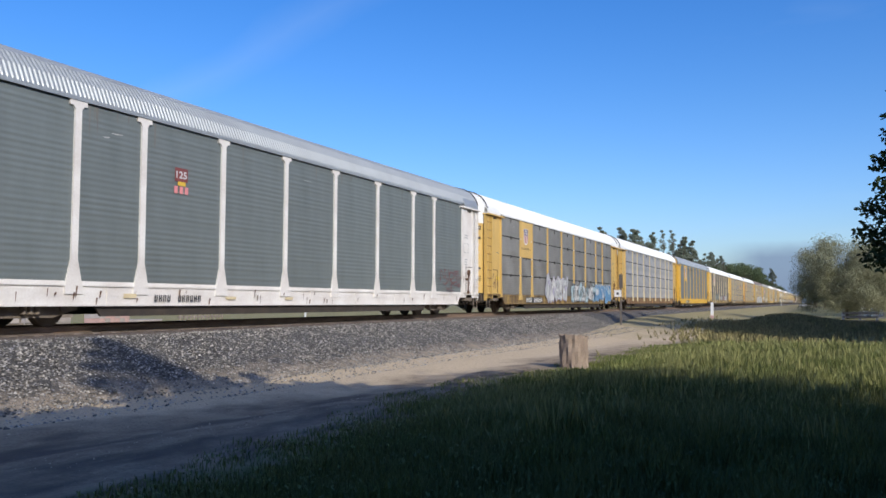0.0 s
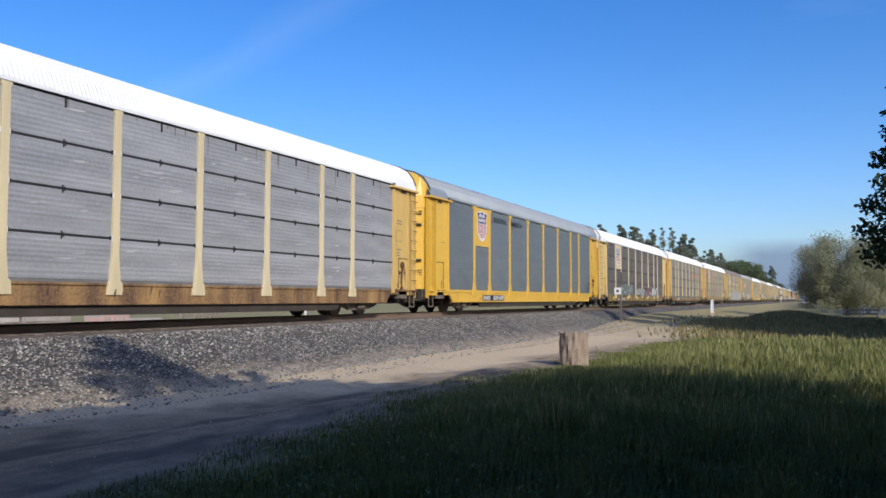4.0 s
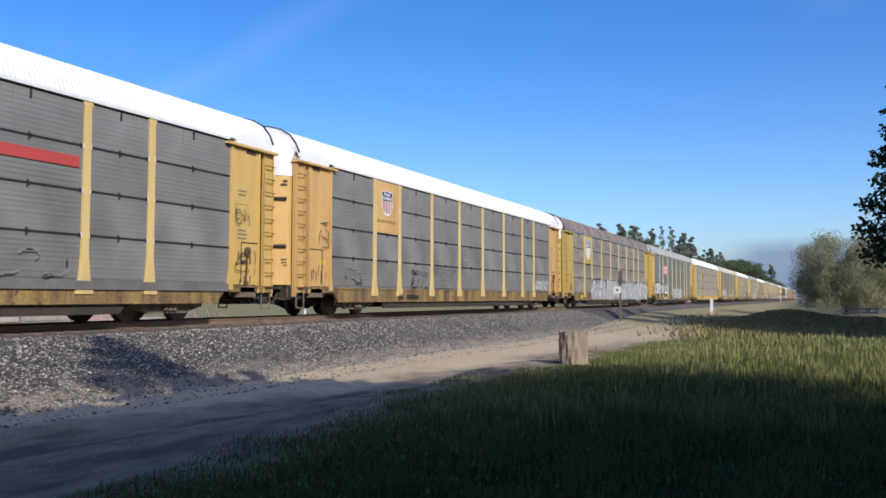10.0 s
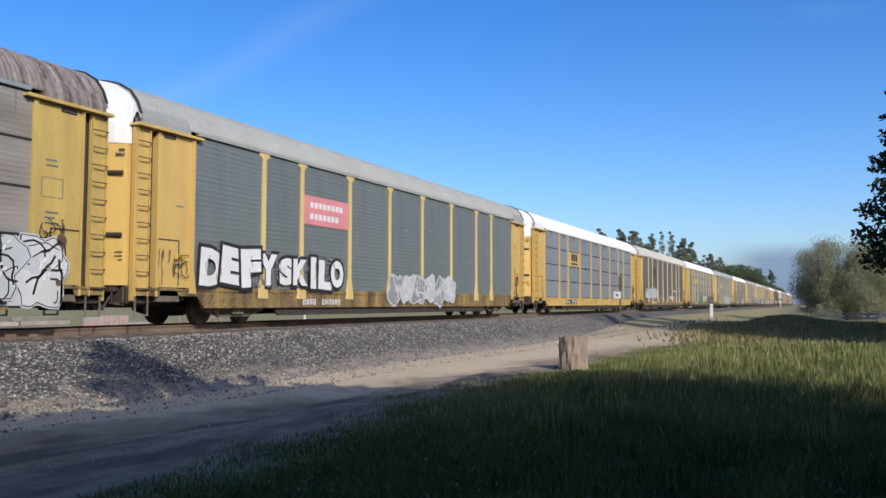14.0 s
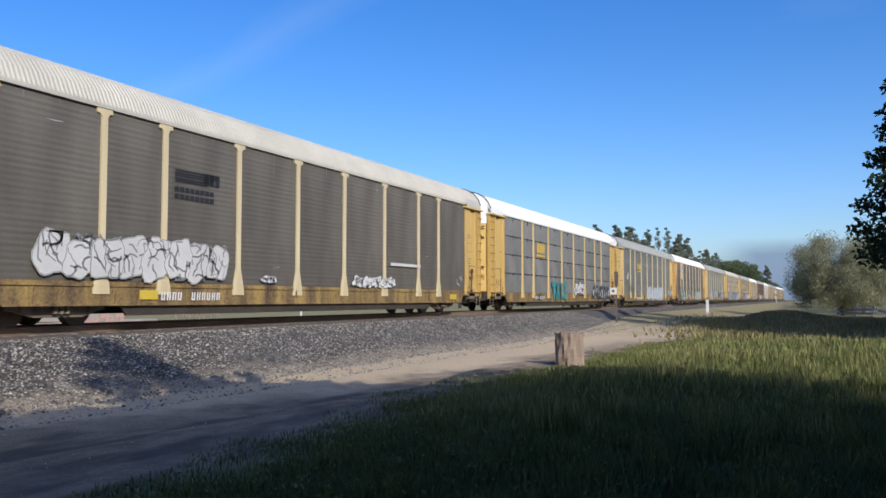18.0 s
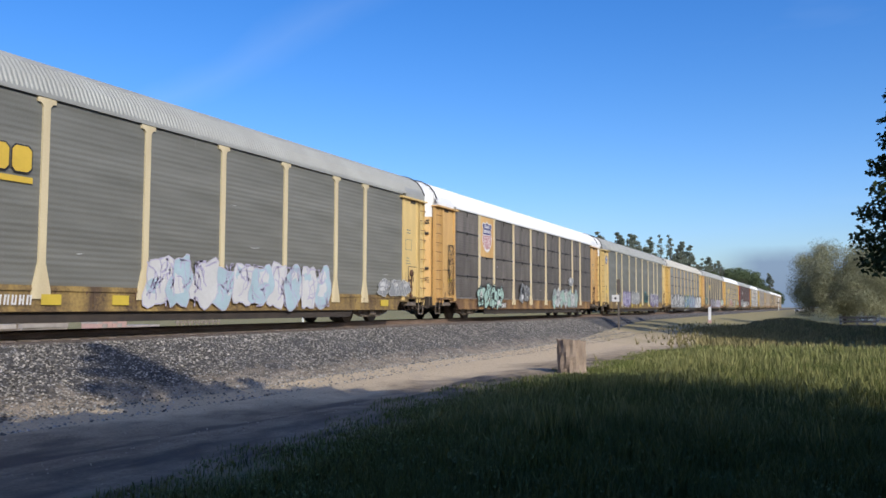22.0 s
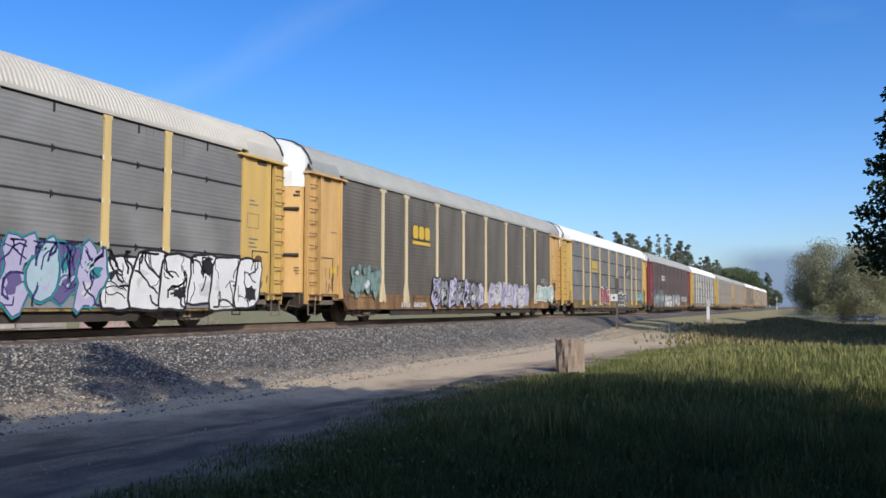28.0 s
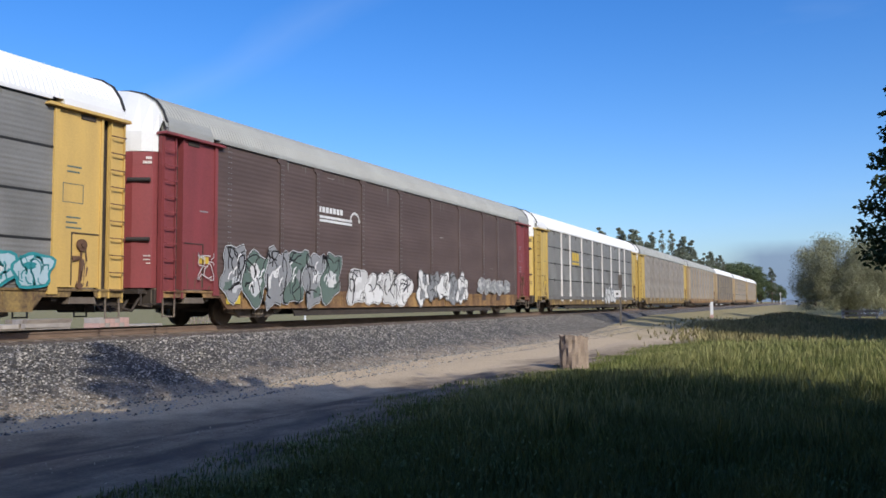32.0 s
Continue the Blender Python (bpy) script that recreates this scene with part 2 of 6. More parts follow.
class Shape:
    """Collects boxes, prisms and tubes into one mesh."""

    def __init__(self):
        self.v, self.f = [], []

    def add(self, verts, faces):
        k = len(self.v)
        self.v += [tuple(p) for p in verts]
        self.f += [tuple(i + k for i in q) for q in faces]
        return self

    def box(self, x0, x1, y0, y1, z0, z1):
        return self.add([(x, y, z) for x in (x0, x1) for y in (y0, y1) for z in (z0, z1)], BOX)

    def bar(self, a, b, w, h=None):
        """A square bar from a to b."""
        a, b = Vector(a), Vector(b)
        d = (b - a).normalized()
        s = d.cross(Vector((0, 0, 1)) if abs(d.z) < 0.9 else Vector((1, 0, 0))).normalized()
        u = s.cross(d)
        h = h or w
        return self.add([p + s * w / 2 * i + u * h / 2 * j for p in (a, b) for i in (-1, 1) for j in (-1, 1)], BOX)

    def prism(self, outline, y0, y1):
        """An outline in x and z, drawn out from y0 to y1."""
        n = len(outline)
        self.add([(x, y0, z) for x, z in outline] + [(x, y1, z) for x, z in outline],
                 [tuple(range(n)), tuple(range(2 * n - 1, n - 1, -1))] + [(i, i + n, (i + 1) % n + n, (i + 1) % n) for i in range(n)])
        return self

    def tube(self, a, b, r, n=10, r2=None):
        a, b = Vector(a), Vector(b)
        d = (b - a).normalized()
        s = d.cross(Vector((0, 0, 1)) if abs(d.z) < 0.9 else Vector((1, 0, 0))).normalized()
        u = s.cross(d)
        r2 = r if r2 is None else r2
        ring = [s * math.cos(2 * math.pi * i / n) + u * math.sin(2 * math.pi * i / n) for i in range(n)]
        return self.add([a + p * r for p in ring] + [b + p * r2 for p in ring],
                        [tuple(range(n))[::-1], tuple(range(n, 2 * n))] + [(i, (i + 1) % n, (i + 1) % n + n, i + n) for i in range(n)])

    def mesh(self, name, smooth=False):
        return mesh_of(name, self.v, self.f, smooth)


# ---- ground, path and track bed ----
def position_noise(n, l, scale, detail=4.0):
    g = n.new("ShaderNodeNewGeometry")
    t = n.new("ShaderNodeTexNoise")
    t.inputs["Scale"].default_value, t.inputs["Detail"].default_value = scale, detail
    l.new(g.outputs["Position"], t.inputs["Vector"])
    return g.outputs["Position"], t.outputs[0]


def mixed(n, l, fac, a, b):
    m = n.new("ShaderNodeMix")
    m.data_type = "RGBA"
    l.new(fac, m.inputs[0])
    for i, c in ((6, a), (7, b)):
        if isinstance(c, tuple):
            m.inputs[i].default_value = (*c, 1)
        else:
            l.new(c, m.inputs[i])
    return m.outputs[2]


def ranged(n, l, src, a, b, c=0.0, d=1.0):
    r = n.new("ShaderNodeMapRange")
    for i, v in enumerate((a, b, c, d)):
        r.inputs[i + 1].default_value = v
    l.new(src, r.inputs[0])
    return r.outputs[0]


def summed(n, l, a, b, k):
    m = n.new("ShaderNodeMath")
    m.operation = "MULTIPLY_ADD"
    l.new(b, m.inputs[0])
    m.inputs[1].default_value = k
    l.new(a, m.inputs[2])
    return m.outputs[0]


def ground_material():
    m, n, l, p = node_material("sandy_ground_and_turf")
    pos, big = position_noise(n, l, 0.35)
    _, mid = position_noise(n, l, 2.2)
    _, small = position_noise(n, l, 24.0, 6.0)
    sep = n.new("ShaderNodeSeparateXYZ")
    l.new(pos, sep.inputs[0])
    # packed dirt with paler sandy patches
    sand = mixed(n, l, ranged(n, l, mid, 0.35, 0.68), (0.34, 0.265, 0.18), (0.22, 0.17, 0.12))
    sand = mixed(n, l, ranged(n, l, small, 0.45, 0.75, 0, 0.6), sand, (0.13, 0.10, 0.078))
    sand = mixed(n, l, ranged(n, l, big, 0.50, 0.66, 0, 0.75), sand, (0.40, 0.315, 0.215))
    # worn wheel tracks and dark patches along the path, with shade depth put into their tone
    mp, tr = n.new("ShaderNodeMapping"), n.new("ShaderNodeTexNoise")
    mp.inputs["Scale"].default_value = (0.42, 1.3, 1.0)
    tr.inputs["Scale"].default_value, tr.inputs["Detail"].default_value = 1.3, 8.0
    l.new(pos, mp.inputs[0])
    l.new(mp.outputs[0], tr.inputs["Vector"])
    sand = mixed(n, l, ranged(n, l, tr.outputs[0], 0.46, 0.60, 0, 0.75), sand, (0.105, 0.083, 0.068))
    # pale loose sand along the foot of the stones, broken at its edge; widens with x to paint the sunlit stretch
    toe = summed(n, l, sep.outputs[1], mid, 1.8)
    toe = summed(n, l, summed(n, l, toe, big, 2.6), sep.outputs[0], 0.11)
    toe = ranged(n, l, toe, 11.0, 12.3, 0, 0.95)
    sand = mixed(n, l, toe, sand, mixed(n, l, ranged(n, l, small, 0.38, 0.72), (0.62, 0.495, 0.335), (0.45, 0.35, 0.235)))
    turf = mixed(n, l, ranged(n, l, mid, 0.3, 0.7), (0.09, 0.11, 0.03), (0.17, 0.165, 0.055))
    turf = mixed(n, l, ranged(n, l, small, 0.4, 0.8, 0, 0.6), turf, (0.05, 0.055, 0.02))
    dry = mixed(n, l, ranged(n, l, mid, 0.3, 0.7), (0.19, 0.185, 0.07), (0.33, 0.27, 0.15))
    edge = summed(n, l, sep.outputs[1], mid, 1.6)
    edge = summed(n, l, edge, small, 0.7)
    near = ranged(n, l, edge, 5.9, 6.7)
    out = mixed(n, l, near, turf, sand)
    # the strip turns to thin grass further along and on the other side of the track
    along = summed(n, l, sep.outputs[0], big, 30.0)
    far = ranged(n, l, along, 52.0, 75.0, 0, 0.85)
    out = mixed(n, l, far, out, dry)
    over = ranged(n, l, sep.outputs[1], 19.0, 21.0)
    out = mixed(n, l, over, out, dry)
    l.new(out, p.inputs["Base Color"])
    p.inputs["Roughness"].default_value = 0.95
    p.inputs["Specular IOR Level"].default_value = 0.1
    b = n.new("ShaderNodeBump")
    b.inputs["Strength"].default_value, b.inputs["Distance"].default_value = 0.6, 0.03
    l.new(summed(n, l, small, mid, 1.5), b.inputs["Height"])
    l.new(b.outputs[0], p.inputs["Normal"])
    return m


def ballast_material():
    m, n, l, p = node_material("crushed_stone")
    g = n.new("ShaderNodeNewGeometry")
    v = n.new("ShaderNodeTexVoronoi")
    v.inputs["Scale"].default_value = 24.0
    l.new(g.outputs["Position"], v.inputs["Vector"])
    c = n.new("ShaderNodeSeparateColor")
    l.new(v.outputs["Color"], c.inputs[0])
    grey = mixed(n, l, c.outputs[0], (0.062, 0.056, 0.047), (0.195, 0.176, 0.149))
    pale = mixed(n, l, ranged(n, l, c.outputs[1], 0.80, 0.9), grey, (0.55, 0.53, 0.51))
    # shade in the gaps between stones, put into the colour
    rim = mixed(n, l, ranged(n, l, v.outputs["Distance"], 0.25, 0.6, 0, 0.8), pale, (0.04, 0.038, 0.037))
    sep = n.new("ShaderNodeSeparateXYZ")
    l.new(g.outputs["Position"], sep.inputs[0])
    # dust between the lowest stones
    nz = n.new("ShaderNodeTexNoise")
    nz.inputs["Scale"].default_value, nz.inputs["Detail"].default_value = 3.0, 6.0
    l.new(g.outputs["Position"], nz.inputs["Vector"])
    dusty = ranged(n, l, summed(n, l, sep.outputs[1], nz.outputs[0], -2.2), 10.3, 9.2, 0, 0.9)
    rim = mixed(n, l, dusty, rim, (0.44, 0.355, 0.255))
    rusty = ranged(n, l, sep.outputs[1], 13.2, 14.0, 0, 0.7)
    rim = mixed(n, l, rusty, rim, (0.17, 0.125, 0.095))
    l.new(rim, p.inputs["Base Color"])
    p.inputs["Roughness"].default_value = 0.85
    b = n.new("ShaderNodeBump")
    b.invert = True
    b.inputs["Strength"].default_value, b.inputs["Distance"].default_value = 1.0, 0.05
    l.new(v.outputs["Distance"], b.inputs["Height"])
    l.new(b.outputs[0], p.inputs["Normal"])
    return m


GROUND = ground_material()
BALLAST = ballast_material()


def rise(x, y):
    """Height of the ground: gentle swells, and a low brushy mound beside the path."""
    z = 0.05 * noise.noise((x * 0.11, y * 0.11, 0.0)) + 0.02 * noise.noise((x * 0.5, y * 0.5, 3.0))
    z += 0.04 * math.sin(min(1.0, max(0.0, (y - 6.2) / 4.0)) * 4 * math.pi) * (1 + noise.noise((x * 0.3, y, 1.0)))
    z += 0.72 * math.exp(-((x - 56) / 7.0) ** 2 - ((y - 2.0) / 2.6) ** 2) + 0.35 * math.exp(-((x - 57) / 6.0) ** 2 - ((y + 4.0) / 3.5) ** 2)
    if y > 10.0:
        z *= max(0.0, (10.9 - y) / 0.9)
    z = z if -40 < y < 11 and -20 < x < 130 else 0.0
    # the strip beside the track climbs towards the crossing
    if x > 40 and 6.5 < y < 25:
        z += 0.5 * min(1.0, (x - 40) / 30) * min(1.0, (y - 6.5) / 5) * min(1.0, (25 - y) / 5)
    return z


def build_ground():
    def cuts(a, b, near_a, near_b, step, wide):
        out, v = [], a
        while v < near_a:
            out.append(v)
            v += max(step, (near_a - v) * wide)
        v = near_a
        while v < near_b:
            out.append(v)
            v += step
        v = near_b
        while v < b:
            out.append(v)
            v += max(step, (v - near_b) * wide + step)
        return out + [b]
    xs, ys = cuts(-2500, 4500, -6, 70, 0.6, 0.35), cuts(-2500, 2500, -14, 12, 0.5, 0.35)
    verts = [(x, y, rise(x, y)) for x in xs for y in ys]
    k = len(ys)
    faces = [(i * k + j, (i + 1) * k + j, (i + 1) * k + j + 1, i * k + j + 1) for i in range(len(xs) - 1) for j in range(k - 1)]
    tagged(part("ground", mesh_of("ground", verts, faces, True), GROUND), "sandy ground with green turf and a worn dirt path", "ground", kind="structure")


def build_bed():
    rng = random.Random(5)
    prof = [(10.2, -0.06), (10.7, 0.07), (11.3, 0.26), (12.0, 0.48), (12.7, 0.70), (13.3, 0.84), (13.7, 0.87), (TRACK, 0.87), (17.4, 0.87),
            (17.9, 0.84), (19.0, 0.45), (20.4, -0.05)]
    xs = [-80 + 0.5 * i for i in range(320)] + [80 + 4 * i for i in range(60)] + [320 + 30 * i for i in range(60)]
    verts, k = [], len(prof)
    for x in xs:
        for i, (y, z) in enumerate(prof):
            d = 0.05 if 0 < i < 6 or i > 7 else 0.015
            y = y + 1.5 * max(0.0, min(1.0, (x - 36) / 26)) * max(0.0, 1 - max(0, i - 1) / 5) if i < 6 else y
            verts.append((x, y + 0.25 * noise.noise((x * 0.35, i, 0)) * (i < 3), z + d * noise.noise((x * 1.3, y * 1.3, 7))))
    faces = [(a * k + j, (a + 1) * k + j, (a + 1) * k + j + 1, a * k + j + 1) for a in range(len(xs) - 1) for j in range(k - 1)]
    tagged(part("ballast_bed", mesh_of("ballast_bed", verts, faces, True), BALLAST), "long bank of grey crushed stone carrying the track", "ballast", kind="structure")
    # loose stones on the near shoulder
    s, stone = Shape(), []
    for q in range(30000):
        x, u = 3 + 47 * rng.random() ** 1.6, rng.random()
        y = 10.35 + 3.2 * u ** 0.9
        if q % 7 == 0:
            y = 10.5 - 1.5 * rng.random() ** 2.2
        z = max(rise(x, y), np.interp(y, [a for a, _ in prof], [b for _, b in prof])) if y < 10.5 else np.interp(y, [a for a, _ in prof], [b for _, b in prof])
        r = rng.uniform(0.012, 0.032) * (1.25 if q % 9 == 0 else 1.0)
        a = rng.random() * 6.3
        ring = [(x + r * rng.uniform(0.8, 1.3) * math.cos(a + 1.57 * i), y + r * rng.uniform(0.8, 1.3) * math.sin(a + 1.57 * i), z + rng.uniform(-0.2, 0.6) * r) for i in range(4)]
        s.add(ring + [(x + rng.uniform(-0.4, 0.4) * r, y + rng.uniform(-0.4, 0.4) * r, z + r * rng.uniform(0.9, 1.3))], [(0, 1, 4), (1, 2, 4), (2, 3, 4), (3, 0, 4)])
    mat = surface("ballast_stone", (0.155, 0.144, 0.127), (0.36, 0.335, 0.298), 9, 60, 0.8, 0.8, 0, 0.1, island=0.85)
    tagged(part("loose_ballast", s.mesh("loose_ballast"), mat), "loose grey and white crushed stones on the track shoulder", "gravel", kind="stuff")


def build_track():
    for dy, nm in ((-0.75, "rail_near"), (0.75, "rail_far")):
        y, t = TRACK + dy, RAIL
        pts = [(-0.07, t - 0.17), (0.07, t - 0.17), (0.07, t - 0.155), (0.012, t - 0.13), (0.012, t - 0.045), (0.036, t - 0.035), (0.036, t - 0.004), (0.03, t),
               (-0.03, t), (-0.036, t - 0.004), (-0.036, t - 0.035), (-0.012, t - 0.045), (-0.012, t - 0.13), (-0.07, t - 0.155)]
        n = len(pts)
        verts = [(x, y + a, b) for x in (-90, 2100) for a, b in pts]
        faces = [(i, (i + 1) % n, (i + 1) % n + n, i + n) for i in range(n)] + [tuple(range(n))[::-1], tuple(range(n, 2 * n))]
        tagged(part(nm, mesh_of(nm, verts, faces), RUST_RAIL), "rusty brown steel rail on wooden ties", "rail", kind="structure")
    tie = Shape().box(-0.115, 0.115, -1.3, 1.3, -0.15, 0.045).mesh("tie")
    bed = new("track_ties")
    tagged(bed, "weathered wooden railway ties sunk in the stone", "ties", kind="structure")
    rng = random.Random(8)
    for i in range(170):
        part("tie", tie, TIE_WOOD, bed, at=pose(-14 + 0.53 * i, TRACK + rng.uniform(-0.04, 0.04), 0.85, 0, 0, rng.uniform(-1, 1)))


build_ground()
build_bed()
build_track()


# ---- the train: covered car carriers, the near side at y = -1.5, the leading end at x = 0, rail top at z = 0 ----
POSTS = (4.45, 6.40, 9.30, 12.20, 15.00, 17.90, 20.80, 22.75)
EDGES = (1.50,) + POSTS + (25.70,)
SILL0, SILL1, CROWN = 0.46, 0.90, 5.93
ROWS = (0.97, 1.93, 2.90, 3.87, 4.84)
ROOF_LINE = ((-1.53, 4.92), (-1.50, 5.0), (-1.37, 5.30), (-1.15, 5.58), (-0.80, 5.78), (-0.38, 5.89), (0.0, CROWN))
kept = {}


def once(key, make):
    if key not in kept:
        kept[key] = make()
    return kept[key]


def roof_mesh(x0=0.05 - END, x1=LONG + END - 0.05, step=0.030, depth=0.022):
    prof = list(ROOF_LINE) + [(-y, z) for y, z in ROOF_LINE[-2::-1]]
    k, verts, n = len(prof), [], int((x1 - x0) / step)
    for i in range(n + 1):
        up = depth if i % 4 in (1, 2) else 0.0
        for j, (y, z) in enumerate(prof):
            a = 0.0 if j in (0, k - 1) else up
            d = Vector((0, y * 0.55, 0.6)).normalized() * a
            verts.append((x0 + (x1 - x0) * i / n, y + d.y, z + d.z))
    faces = [(i * k + j + 1, i * k + j, (i + 1) * k + j, (i + 1) * k + j + 1) for i in range(n) for j in range(k - 1)]
    return mesh_of("roof", verts, faces)


def panel_mesh(w, z0, z1, ribs, deep=1.0):
    """A corrugated steel screen, ribs lying along the car."""
    v, f, n = [], [], ribs * 6
    wave, rng, swell = (0.0, 0.0, 0.003, 0.006, 0.006, 0.003), random.Random(int(100 * w + 10 * z0)), 1.0
    for i in range(n + 1):
        if i % 6 == 0:
            swell = rng.uniform(0.35, 1.25)
        z, d = z0 + (z1 - z0) * i / n, min(0.0085, wave[i % 6] * deep * swell)
        v += [(0.0, -1.482 - d, z), (w, -1.482 - d, z)]
        if i:
            f.append((2 * i - 2, 2 * i - 1, 2 * i + 1, 2 * i))
    k = len(v)
    v += [(0, -1.44, z0), (w, -1.44, z0), (0, -1.44, z1), (w, -1.44, z1)]
    f += [(k, k + 2, k + 3, k + 1), (0, k, k + 1, 1), (2 * n, 2 * n + 1, k + 3, k + 2)]
    return mesh_of("screen", v, f, True)


def post_mesh(flared):
    half = [(0.24, 0.70), (0.225, 0.90), (0.20, 0.98), (0.085, 1.45), (0.085, 4.66), (0.14, 4.74), (0.23, 4.75), (0.23, 4.88)]
    if not flared:
        half = [(0.24, 0.66), (0.22, 0.92), (0.155, 0.98), (0.10, 1.55), (0.095, 4.74), (0.13, 4.78), (0.13, 4.88)]
    return Shape().prism([(x, z) for x, z in half] + [(-x, z) for x, z in half[::-1]], -1.533, -1.43).mesh("post")


def sill_mesh():
    s = Shape()
    s.prism([(0.05 - END, 0.74), (1.7, 0.74), (1.95, SILL0), (25.25, SILL0), (25.5, 0.74), (LONG + END - 0.05, 0.74), (LONG + END - 0.05, SILL1), (0.05 - END, SILL1)], -1.50, -1.42)
    s.box(0.05 - END, LONG + END - 0.05, -1.53, -1.42, SILL1 - 0.03, SILL1 + 0.02)
    s.box(1.95, 25.25, -1.53, -1.40, SILL0 - 0.02, SILL0 + 0.03)
    for x in (2.6, 5.4, 7.9, 10.7, 13.6, 16.4, 19.3, 21.8, 24.6):
        s.box(x - 0.02, x + 0.02, -1.515, -1.49, SILL0 + 0.03, SILL1 - 0.03)
    return s.mesh("side_sill")


def corner_mesh():
    """Pieces of the side's end, 2 m wide: plate, recess behind the ladder, edge posts, hood and door handle."""
    curve = [(-1.555, 4.81), (-1.54, 4.96), (-1.49, 5.10), (-1.42, 5.22), (-1.30, 5.22), (-1.30, 4.81)]
    n, corner = len(curve), Shape()
    corner.add([(x, y, z) for x in (0.14, 1.80) for y, z in curve], [tuple(range(n)), tuple(range(2 * n - 1, n - 1, -1))] + [(i, (i + 1) % n, (i + 1) % n + n, i + n) for i in range(n)])
    return (("end_plate", Shape().box(0.70, 1.92, -1.49, -1.20, 0.95, 4.72).mesh("end_plate")),
            ("ladder_recess", Shape().box(0.03, 0.47, -1.46, -1.40, 0.80, 4.72).mesh("ladder_recess")),
            ("corner_post", Shape().prism([(0.0, 0.62), (0.05, 0.62), (0.05, 4.72), (0.0, 4.72)], -1.48, -1.36).mesh("corner_post")),
            ("inner_post", Shape().prism([(0.69, 0.72), (0.75, 0.72), (0.75, 4.72), (0.69, 4.72)], -1.525, -1.30).mesh("inner_post")),
            ("edge_post", Shape().prism([(1.86, 0.80), (2.12, 0.80), (2.01, 1.4), (2.01, 4.72), (1.90, 4.72), (1.90, 1.4)], -1.54, -1.42).mesh("edge_post")),
            ("hood", Shape().prism([(-0.05, 4.735), (2.25, 4.735), (2.20, 4.80), (-0.02, 4.80)], -1.62, -1.30).mesh("hood")),
            ("roof_corner", corner.mesh("roof_corner")),
            ("step", Shape().bar((0.10, -1.46, 0.75), (0.10, -1.46, 0.28), 0.03).bar((0.50, -1.46, 0.75), (0.50, -1.46, 0.28), 0.03).bar((0.085, -1.46, 0.28), (0.515, -1.46, 0.28), 0.035).mesh("step")),
            ("plate_joint", Shape().box(0.72, 1.50, -1.507, -1.485, 2.10, 2.125).box(1.48, 1.50, -1.507, -1.485, 1.00, 2.10).mesh("plate_joint")),
            # dark backing added behind the ladder slot, stands in for the unlit gap
            ("door_track", Shape().box(0.08, 0.74, -1.34, -1.24, 0.70, 4.74).mesh("door_track")),
            ("jack_pad", Shape().prism([(0.80, 0.60), (1.55, 0.60), (1.45, 0.94), (0.90, 0.94)], -1.50, -1.20).mesh("jack_pad")),
            ("door_slot", Shape().box(0.90, 1.30, -1.512, -1.49, 4.60, 4.70).mesh("door_slot")))


def ladder_stile_mesh():
    s = Shape()
    s.bar((0.05, -1.50, 0.72), (0.05, -1.50, 4.72), 0.03)
    s.bar((0.45, -1.50, 0.72), (0.45, -1.50, 4.72), 0.03)
    return s.mesh("ladder")


def rung_mesh():
    """A bent grab rung that stands off its stiles."""
    s = Shape()
    s.bar((0.05, -1.50, 0), (0.08, -1.58, -0.015), 0.022).bar((0.08, -1.58, -0.015), (0.42, -1.58, -0.015), 0.022).bar((0.42, -1.58, -0.015), (0.45, -1.50, 0), 0.022)
    return s.mesh("rung")


def end_beam_mesh():
    """The dark beam below the end doors, with draft gear, hoses and shelf."""
    s = Shape()
    s.box(-0.06, 0.70, -1.34, 1.34, 0.56, 0.94)
    s.box(-0.34, -0.04, -1.10, 1.10, 0.84, 0.95)
    s.box(-0.20, 0.10, -0.42, 0.42, 0.40, 0.90)
    for y in (-0.95, -0.62, 0.7):
        s.tube((-0.10, y, 0.80), (-0.34, y + 0.05, 0.42), 0.035, 8).tube((-0.34, y + 0.05, 0.42), (-0.62, y + 0.1, 0.50), 0.03, 8)
    s.bar((-0.10, -1.30, 0.60), (-0.46, -1.30, 0.56), 0.03).bar((-0.46, -1.30, 0.56), (-0.46, -1.30, 0.86), 0.03)
    return s.mesh("end_beam")


def door_mesh():
    """Curved end doors, seen from the end, with folds between the leaves."""
    plan = [(0.06, -1.30), (-0.10, -1.27), (-0.34, -0.86), (-0.43, -0.42), (-0.45, -0.03), (-0.43, 0.0), (-0.45, 0.03), (-0.43, 0.42), (-0.34, 0.86), (-0.10, 1.27), (0.06, 1.30)]
    v = [(x, y, z) for z in (0.98, 4.30) for x, y in plan]
    n = len(plan)
    f = [(i, i + 1, i + 1 + n, i + n) for i in range(n - 1)] + [tuple(range(n))[::-1], tuple(range(n, 2 * n))]
    return mesh_of("end_door", v, f)


